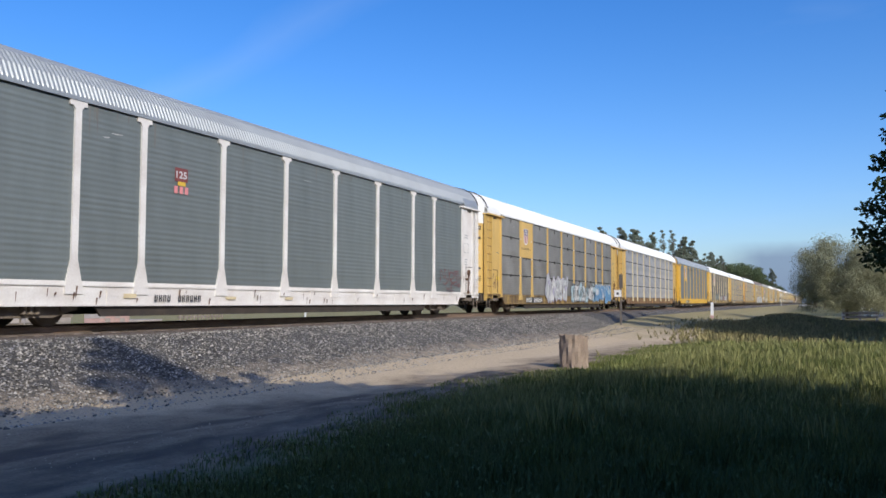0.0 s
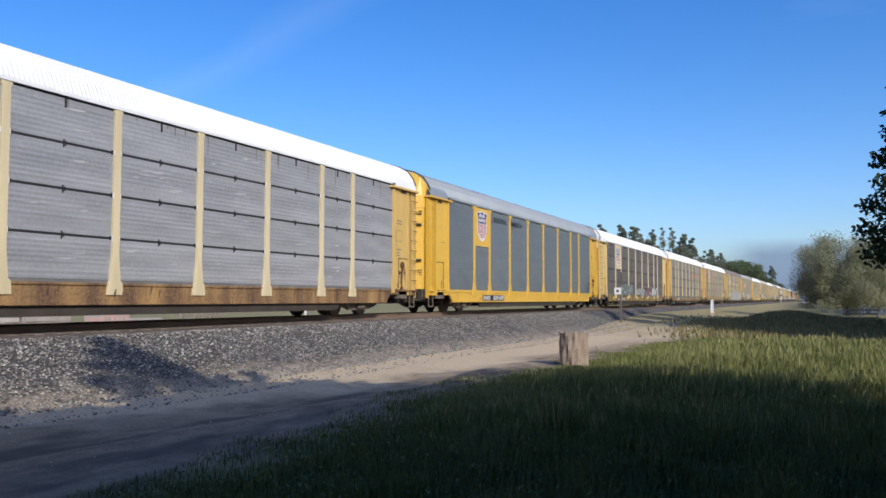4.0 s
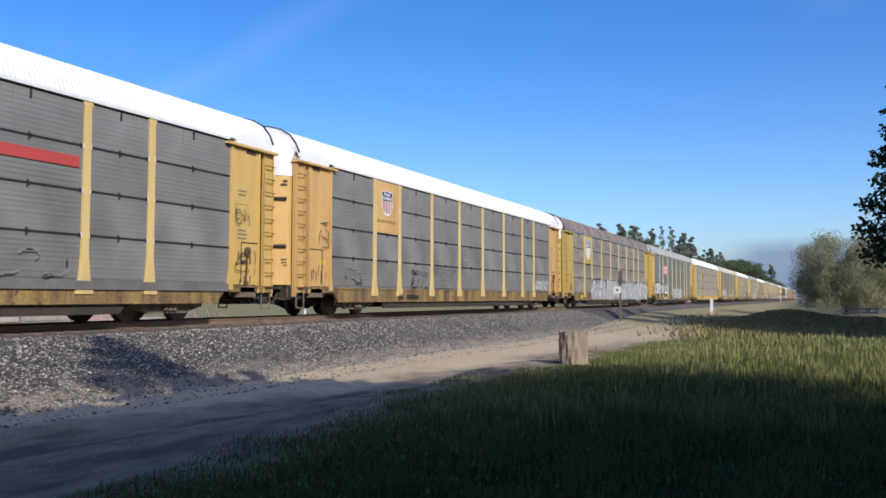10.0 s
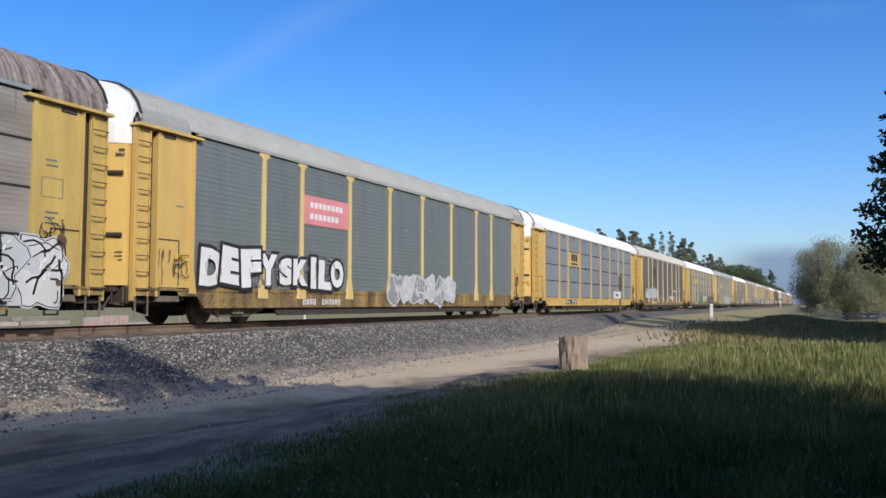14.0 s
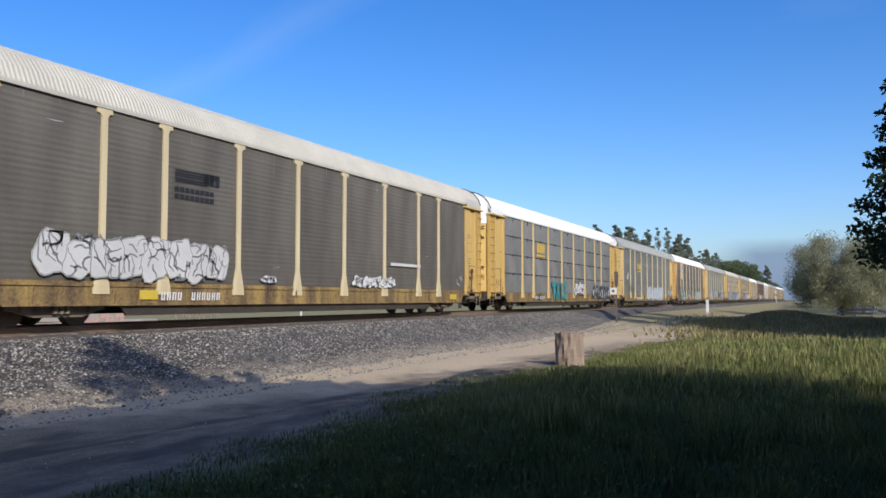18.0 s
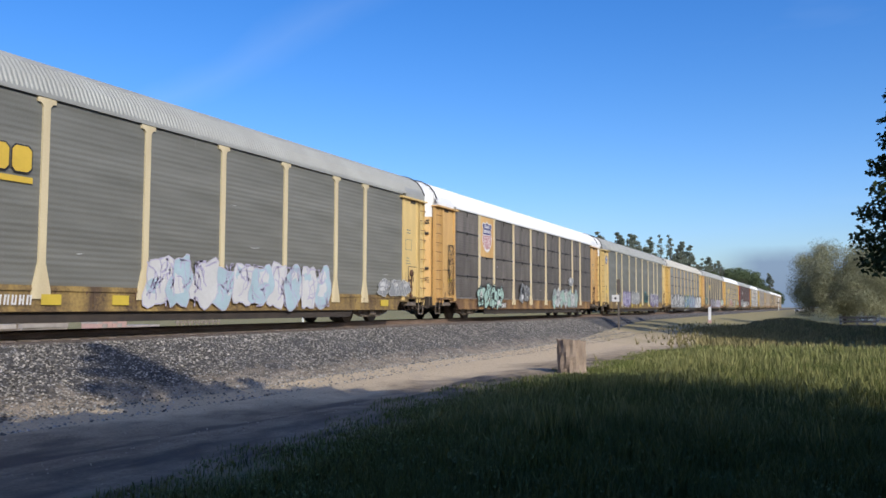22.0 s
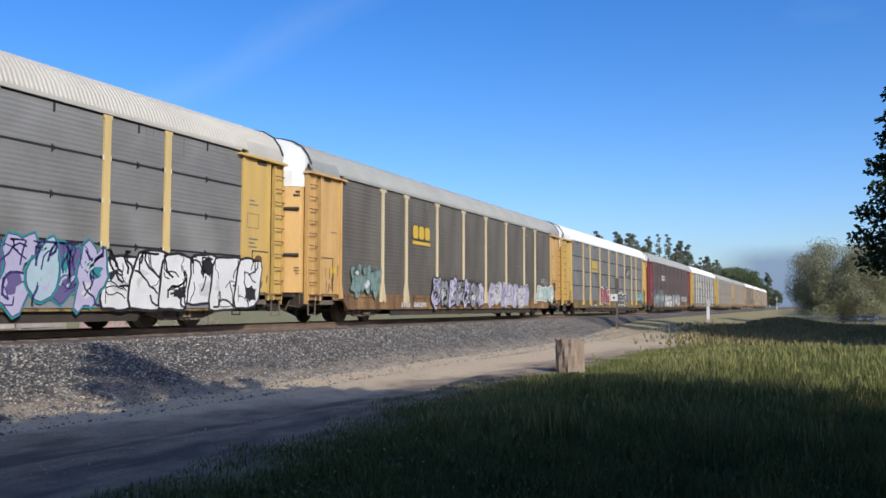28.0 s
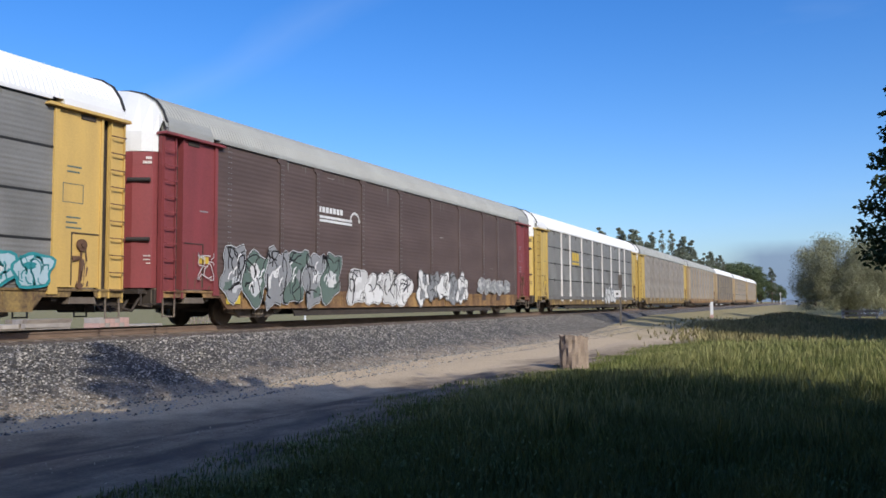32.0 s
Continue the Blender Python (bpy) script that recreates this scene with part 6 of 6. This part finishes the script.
def build_grass():
    rng = random.Random(33)
    mat = surface("grass_blade", (0.115, 0.14, 0.042), (0.20, 0.20, 0.08), 0.5, 6, 0.9, 0.6, 0, 0, island=0.4, shine=0.1)

    def place():
        while True:
            x = 3.2 + 29 * rng.random() ** 1.25
            y = grass_edge(x) + 0.5 - (0.35 * x + 3.5 + grass_edge(x)) * rng.random() ** 0.85
            inward = grass_edge(x) - y
            if y > -0.16 * x - 2.5 and rng.random() < min(1.0, 0.25 + 0.5 * max(0.0, inward + 0.5)) * (0.35 + 1.3 * max(0.0, 0.5 + noise.noise((x * 0.9, y * 0.9, 2.0)))):
                return x, y

    def tall(x, y):
        inward = min(1.0, max(0.0, (grass_edge(x) - y) / 3.0))
        body = 0.06 + 0.15 * inward + 0.03 * min(1.0, max(0.0, (x - 12) / 10)) * inward
        return max(0.05, body + 0.14 * inward * noise.noise((x * 0.35, y * 0.35, 9.0)) + 0.13 * (0.3 + inward) * noise.noise((x * 1.5, y * 1.5, 4.0)))
    v, f = blades(rng, 330000, place, tall)
    tagged(part("grass", mesh_of("grass", v, f), mat), "long green grass with dry tips beside the path", "grass", kind="stuff")
    # low broad leaves between the blades
    v, f = [], []
    for _ in range(70000):
        x, y = place()
        if x > 22:
            continue
        z, r, a, b = rise(x, y) + tall(x, y) * rng.uniform(0.1, 0.8), rng.uniform(0.010, 0.026), rng.random() * 6.283, rng.uniform(-0.8, 0.8)
        c, s, k = math.cos(a) * r, math.sin(a) * r, len(v)
        v += [(x - c, y - s, z - b * r), (x - 0.6 * s, y + 0.6 * c, z + 0.2 * r), (x + c, y + s, z + b * r), (x + 0.6 * s, y - 0.6 * c, z + 0.2 * r)]
        f.append((k, k + 1, k + 2, k + 3))
    weed = surface("weed_leaf", (0.16, 0.19, 0.06), (0.25, 0.255, 0.105), 0.8, 6, 0.8, 0.6, 0, 0, island=0.4, shine=0.1)
    tagged(part("weed_leaves", mesh_of("weed_leaves", v, f), weed), "low broad weed leaves among the grass", "weeds", kind="stuff")
    # pale feathery tops in tufts, thickest along the far rim of the grass
    v, f = [], []
    for _ in range(900):
        x = 9 + 23 * rng.random() ** 0.8
        y = grass_edge(x) - 0.8 - (0.30 * x + 2.0) * rng.random()
        for _ in range(rng.randint(3, 14)):
            px, py = x + rng.gauss(0, 0.16), y + rng.gauss(0, 0.16)
            z, h, a = rise(px, py), tall(px, py) * rng.uniform(0.9, 1.5) + 0.05, rng.random() * 6.283
            c, s, k, d = math.cos(a), math.sin(a), len(v), 0.004 + 0.0003 * x
            e = (rng.uniform(-0.10, 0.10), rng.uniform(-0.10, 0.10))
            v += [(px - 0.3 * d * c, py - 0.3 * d * s, z), (px + 0.3 * d * c, py + 0.3 * d * s, z), (px + e[0] + d * c, py + e[1] + d * s, z + h * 0.75), (px + 1.3 * e[0], py + 1.3 * e[1], z + h), (px + e[0] - d * c, py + e[1] - d * s, z + h * 0.75)]
            f.append((k, k + 1, k + 2, k + 3, k + 4))
    seed = surface("seed_head", (0.20, 0.215, 0.08), (0.31, 0.295, 0.13), 0.6, 6, 0.8, 0.8, 0, 0, island=0.25, shine=0.1)
    tagged(part("seed_grass", mesh_of("seed_grass", v, f), seed), "pale seed heads above the green grass", "grass", kind="stuff")
    # pebbles and clods on the dirt path
    s = Shape()
    for _ in range(3000):
        x = 4 + 26 * rng.random() ** 1.4
        y = grass_edge(x) - 0.6 + (10.2 - grass_edge(x)) * rng.random()
        z, r, a = rise(x, y), rng.uniform(0.004, 0.014) * (2.0 if rng.random() < 0.03 else 1.0), rng.random() * 6.283
        ring = [(x + r * rng.uniform(0.8, 1.4) * math.cos(a + 1.57 * i), y + r * rng.uniform(0.8, 1.4) * math.sin(a + 1.57 * i), z - 0.004) for i in range(4)]
        s.add(ring + [(x, y, z + r * rng.uniform(0.5, 0.9))], [(0, 1, 4), (1, 2, 4), (2, 3, 4), (3, 0, 4)])
    clod = surface("dirt_clod", (0.30, 0.235, 0.17), (0.44, 0.36, 0.26), 5, 40, 0.9, 0.95, 0, 0.1, island=0.5, shine=0.1)
    tagged(part("path_pebbles", s.mesh("path_pebbles"), clod), "small pebbles and dirt clods on the path", "gravel", kind="stuff")


build_grass()


# ---- single things beside and beyond the track ----
STUMP_BARK = surface("cut_log_bark", (0.34, 0.265, 0.20), (0.17, 0.12, 0.09), 4, 30, 0.9, 0.9, 0, 0.8, stretch=(1, 1, 0.25))
STUMP_TOP = surface("cut_log_face", (0.40, 0.31, 0.23), (0.25, 0.18, 0.13), 8, 40, 0.9, 0.9, 0, 0.4)
SIGN_WHITE = surface("white_sign_sheet", (0.78, 0.78, 0.77), (0.62, 0.62, 0.60), 4, 30, 0.5, 0.4, 0, 0.02)
POST_STEEL = surface("weathered_post", (0.11, 0.095, 0.085), (0.19, 0.16, 0.13), 5, 30, 0.8, 0.8, 0.2, 0.15)
CONCRETE = surface("pale_concrete", (0.42, 0.38, 0.35), (0.29, 0.26, 0.24), 3, 30, 0.8, 0.85, 0, 0.25, vary=0.18)
PINK_BLOCK = surface("pinkish_block", (0.55, 0.36, 0.32), (0.40, 0.28, 0.25), 3, 30, 0.7, 0.85, 0, 0.2)
OLD_WOOD = surface("greyed_wood", (0.30, 0.255, 0.21), (0.17, 0.14, 0.115), 5, 40, 0.9, 0.9, 0, 0.3, stretch=(0.3, 1, 1), vary=0.2)
CAR_WHITE = surface("white_car_paint", (0.80, 0.80, 0.80), (0.72, 0.72, 0.72), 1, 10, 0.3, 0.25, 0, 0.0)
GLASS_DARK = surface("tinted_glass", (0.03, 0.035, 0.04), None, 1, 10, 0.2, 0.1, 0, 0.0)
TYRE = surface("tyre_rubber", (0.025, 0.025, 0.025), None, 5, 40, 0.5, 0.85, 0, 0.1)
ASPHALT = surface("asphalt", (0.10, 0.098, 0.096), (0.16, 0.155, 0.15), 0.8, 25, 0.8, 0.9, 0, 0.2)
BRUSH = surface("dark_brush", (0.19, 0.175, 0.08), (0.30, 0.25, 0.13), 0.8, 6, 0.9, 0.9, 0, 0, island=0.4, shine=0.1)


def build_stump():
    st = tagged(new("log_stump"), "upright cut log with rough grey-brown bark beside the path", "log")
    v, f, n, rows = [], [], 28, 9
    for j in range(rows + 1):
        for i in range(n):
            a = 6.283 * i / n
            ridge = 0.022 * math.sin(11 * a + 0.6 * j) + 0.03 * noise.noise((2 * math.cos(a), 2 * math.sin(a), 0.5 * j))
            r = 0.335 + ridge + 0.03 * max(0, 2 - j) / 2
            top = 0.05 * noise.noise((3 * math.cos(a), 3 * math.sin(a), 5.0)) + 0.03 * math.cos(a - 2.2)
            v.append((r * math.cos(a) + 0.012 * j, r * math.sin(a), -0.08 + (0.86 + top) * j / rows))
    for j in range(rows):
        f += [(j * n + i, j * n + (i + 1) % n, (j + 1) * n + (i + 1) % n, (j + 1) * n + i) for i in range(n)]
    part("bark", mesh_of("bark", v, f), STUMP_BARK, st)
    k = v[-n:]
    part("cut_face", mesh_of("cut_face", [(x * 0.985, y * 0.985, z - 0.012 - 0.01 * (i % 3)) for i, (x, y, z) in enumerate(k)] + [(0.1, 0, 0.76)], [(i, (i + 1) % n, n) for i in range(n)]), STUMP_TOP, st)
    st.matrix_basis = pose(19.85, 5.45, rise(19.85, 5.45), 0, 0, 20)


def build_signs():
    sg = tagged(new("track_sign"), "small white square sign on a dark post beside the track", "sign")
    part("post", Shape().box(-0.05, 0.05, -0.05, 0.05, -0.3, 3.0).mesh("post"), POST_STEEL, sg)
    part("sign_plate", Shape().box(-0.09, -0.06, -0.06, 0.38, 1.66, 2.08).mesh("sign_plate"), SIGN_WHITE, sg, "white square plate")
    part("sign_symbol", Shape().box(-0.096, -0.09, 0.10, 0.24, 1.80, 1.93).mesh("sign_symbol"), BLACK, sg, "small dark symbol")
    part("upper_board", Shape().box(-0.08, -0.05, -0.14, 0.09, 2.2, 3.05).mesh("upper_board"), POST_STEEL, sg, "dark narrow upper board")
    sg.matrix_basis = pose(52.0, 11.3, 0.26)
    wp = tagged(new("marker_post"), "short white marker post with a reddish foot", "post")
    s = Shape()
    s.prism([(-0.11, 0.35), (0.11, 0.35), (0.11, 1.42), (0.06, 1.47), (-0.06, 1.47), (-0.11, 1.42)], -0.11, 0.11)
    part("shaft", s.mesh("shaft"), SIGN_WHITE, wp)
    part("foot", Shape().box(-0.13, 0.13, -0.13, 0.13, -0.1, 0.35).mesh("foot"), PINK_BLOCK, wp, "faded red foot")
    wp.matrix_basis = pose(76.0, 8.65, 0.12, 0, 6, 0)
    thin = tagged(new("marker_post"), "thin white marker post in the far grass", "post")
    part("shaft", Shape().box(-0.05, 0.05, -0.05, 0.05, -0.1, 1.05).mesh("shaft"), SIGN_WHITE, thin)
    thin.matrix_basis = pose(47.5, 31.3, 0)


def build_piles():
    rng = random.Random(4)
    tie = Shape().box(-1.25, 1.25, -0.11, 0.11, 0.0, 0.17).mesh("stacked_tie")
    for k, (x, y, rows) in enumerate(((22.6, 29.2, 5), (25.6, 29.6, 6), (31.6, 30.0, 4))):
        pile = tagged(new("tie_stack"), "stack of old pale railway ties beyond the track", "tie stack", "stacks beyond the track")
        for r in range(rows):
            for c in range(4):
                part("tie", tie, CONCRETE if (r + c + k) % 3 else OLD_WOOD, pile, at=pose(rng.uniform(-0.15, 0.15), c * 0.27 + rng.uniform(-0.03, 0.03), r * 0.175, 0, 0, rng.uniform(-3, 3)))
        pile.matrix_basis = pose(x, y, 0, 0, 0, rng.uniform(-8, 8))
    crate = tagged(new("block_crate"), "pinkish-white crate of blocks beyond the track", "crate")
    part("base", Shape().box(-0.95, 0.95, -0.5, 0.5, 0.0, 0.12).mesh("base"), OLD_WOOD, crate)
    for i in range(6):
        for j in range(4):
            part("block", once("block", lambda: Shape().box(-0.145, 0.145, -0.45, 0.45, 0.0, 0.225).mesh("block")), PINK_BLOCK if (i + j) % 3 else CONCRETE, crate, at=pose(-0.76 + 0.305 * i, 0, 0.125 + 0.235 * j))
    crate.matrix_basis = pose(28.4, 29.2, 0, 0, 0, 4)
    fence = tagged(new("picket_fence"), "low grey wooden picket fence in the far grass", "fence")
    part("rail", Shape().box(0, 3.6, -0.02, 0.02, 0.72, 0.80).mesh("rail"), OLD_WOOD, fence)
    for i in range(13):
        part("picket", once("picket", lambda: Shape().box(-0.05, 0.05, -0.045, -0.021, 0, 1.05).mesh("picket")), OLD_WOOD, fence, at=pose(0.15 + 0.28 * i, 0, rng.uniform(-0.1, 0.06)))
    fence.matrix_basis = pose(34.4, 30.5, 0)


def small_car(name, label, van=False):
    car = tagged(new(name), label, "van" if van else "car")
    s = Shape()
    if van:
        s.prism([(-2.4, 0.4), (2.4, 0.4), (2.45, 1.0), (1.75, 1.15), (1.25, 2.0), (-2.4, 2.15)], -0.92, 0.92)
        glass = Shape().prism([(1.28, 1.98), (1.78, 1.16), (1.80, 1.18), (1.31, 2.0)], -0.8, 0.8).prism([(0.35, 1.2), (1.55, 1.2), (1.18, 1.85), (0.35, 1.88)], -0.93, 0.93)
    else:
        s.prism([(-2.2, 0.35), (2.2, 0.35), (2.25, 0.75), (1.2, 0.95), (-1.9, 0.98), (-2.25, 0.85)], -0.86, 0.86)
        s.prism([(-1.75, 0.96), (1.1, 0.93), (0.45, 1.42), (-1.2, 1.45)], -0.74, 0.74)
        glass = Shape().prism([(-1.5, 1.0), (0.9, 0.98), (0.4, 1.36), (-1.15, 1.38)], -0.76, 0.76)
    part("body", s.mesh("body"), CAR_WHITE, car)
    part("window_band", glass.mesh("window_band"), GLASS_DARK, car, "dark window glass")
    for x in (-1.4, 1.4):
        for y in (-0.78, 0.78):
            part("wheel", once("road_wheel", lambda: Shape().tube((0, -0.1, 0), (0, 0.1, 0), 0.33, 16).mesh("wheel")), TYRE, car, at=pose(x, y, 0.33))
    return car


def build_road():
    tagged(part("road", Shape().box(303, 316, -160, 13.0, -0.05, 0.045).box(303, 316, 21.0, 220, -0.05, 0.045).mesh("road"), ASPHALT), "grey asphalt road crossing the track", "road", kind="structure")
    tagged(part("side_road", Shape().box(98, 300, -9.5, -4.0, -0.05, 0.03).mesh("side_road"), ASPHALT), "grey asphalt lane beside the trees", "road", kind="structure")
    rail = tagged(new("rail_barrier"), "low barrier of three grey rails on pale posts", "barrier")
    for x in (0.0, 1.3, 2.6):
        part("post", once("barrier_post", lambda: Shape().box(-0.08, 0.08, -0.08, 0.08, -0.1, 1.05).mesh("post")), CONCRETE, rail, at=pose(x, 0, 0))
    for z in (0.30, 0.62, 0.94):
        part("rail", once("barrier_rail", lambda: Shape().box(-0.1, 2.7, -0.10, -0.081, -0.08, 0.08).mesh("rail")), OLD_WOOD, rail, at=pose(0, 0, z))
    rail.matrix_basis = pose(78.0, -1.6, -0.2, 0, 0, -78)
    for i, (x, y, w) in enumerate(((104, -2.6, 0.12), (108, -3.3, 0.14), (106, -3.9, 0.25), (111, -4.6, 0.14), (112, -5.6, 0.3), (116, -6.6, 0.2))):
        p = tagged(new("white_bollard"), "white post beside the shaded lane", "bollard", "posts along the lane")
        part("shaft", Shape().box(-0.12, 0.12, -w, w, 0, 0.95).box(-0.09, 0.09, -w * 0.8, w * 0.8, 0.95, 1.02).mesh("shaft"), SIGN_WHITE, p)
        p.matrix_basis = pose(x, y, 0)
    for y, h in ((12.2, 4.6), (20.6, 4.6)):
        g = tagged(new("crossing_signal"), "white post of the level crossing", "signal")
        part("post", Shape().tube((0, 0, 0), (0, 0, h), 0.09, 8).mesh("post"), SIGN_WHITE, g)
        part("crossbuck", Shape().bar((-0.05, -0.55, h - 0.9), (-0.05, 0.55, h - 0.1), 0.2, 0.03).bar((-0.09, -0.55, h - 0.1), (-0.09, 0.55, h - 0.9), 0.2, 0.03).mesh("crossbuck"), SIGN_WHITE, g)
        part("lamp_box", Shape().box(-0.15, 0.1, -0.5, 0.5, h - 1.7, h - 1.4).mesh("lamp_box"), BLACK, g, "dark pair of signal lamps")
        g.matrix_basis = pose(299.5, y, 0)


build_stump()
build_signs()
build_piles()
build_road()
VAN = small_car("white_van", "white delivery van driving over the far crossing", True)
SEDAN = small_car("white_car", "white car waiting before the far crossing")


def build_brush():
    """Dark brush on the mound and at the foot of the far bank, thin weeds along the path."""
    rng = random.Random(44)
    v, f = [], []

    def spread(count, cx, cy, sx, sy, h, w):
        for _ in range(count):
            x, y = rng.gauss(cx, sx), rng.gauss(cy, sy)
            if y > 9.8:
                continue
            z = rise(x, y)
            for _ in range(3):
                a, k = rng.random() * 6.283, len(v)
                q, d = h * rng.uniform(0.4, 1.2), w * rng.uniform(0.5, 1.3)
                v.extend([(x - d * math.cos(a), y - d * math.sin(a), z - 0.03), (x + d * math.cos(a), y + d * math.sin(a), z - 0.03), (x + rng.uniform(-0.5, 0.5) * q, y + rng.uniform(-0.5, 0.5) * q, z + q)])
                f.append((k, k + 1, k + 2))
    spread(5200, 54, 0.3, 6.5, 2.4, 0.24, 0.05)
    spread(1500, 44, 3.0, 5.0, 1.6, 0.22, 0.05)
    spread(1400, 62, 5.5, 7.0, 1.8, 0.22, 0.05)
    tagged(part("dark_brush", mesh_of("dark_brush", v, f), BRUSH), "dark low brush covering the mound", "brush", kind="stuff")


build_brush()


# ---- motion ----
# by which single cars stand off their even spacing, couplings drawn or pressed
SLACK = {0: 0.3, 1: 0.2, 4: -0.2, 8: -0.3, 9: 0.3, 10: 0.2, 11: 0.25, 13: -0.1, 15: -0.35, 16: -0.15, 17: -0.45, 18: -0.4, 19: -0.2}


def travelled(t):
    return 16.25 * t


def wheel_rows(d):
    """A wheel set that rolls with the train, keyed on every step of the clock."""
    return [(i / FPS, pose(d, 0, 0.42, 0, -math.degrees(travelled(i / FPS) / 0.42), 0)) for i in range(32 * FPS + 1)]


def motions():
    for d in (-0.88, 0.88):
        sets = [w for w in WHEELS if abs(w.location.x - d) < 0.01]
        walk(sets[0], wheel_rows(d))
        rolled = sets[0].animation_data
        for w in sets[1:]:
            w.rotation_mode = "QUATERNION"
            keys = w.animation_data_create()
            keys.action, keys.action_slot = rolled.action, rolled.action_slot
    walk(VAN, [(t, pose(306.5, y, 0.045, 0, 0, -90)) for t, y in ((0, 44), (22, 44), (24, 38), (29, 18.7), (30, 15.6), (31, 11.6), (32, 8.4))])
    walk(SEDAN, [(t, pose(312.0, y, 0.045, 0, 0, 90)) for t, y in ((0, 4.9), (20, 4.9), (21, 4.9), (23, 6.8), (25, 10.9), (27.5, 17.6), (29, 22.5), (32, 34))])
    for i, car in enumerate(CARS):
        slack = SLACK.get(i, 0.0)
        walk(car, [(t, pose(8.4 + slack + PITCH * i - travelled(t), TRACK, RAIL)) for t in (0, 4, 8, 12, 16, 20, 24, 28, 32)])


motions()
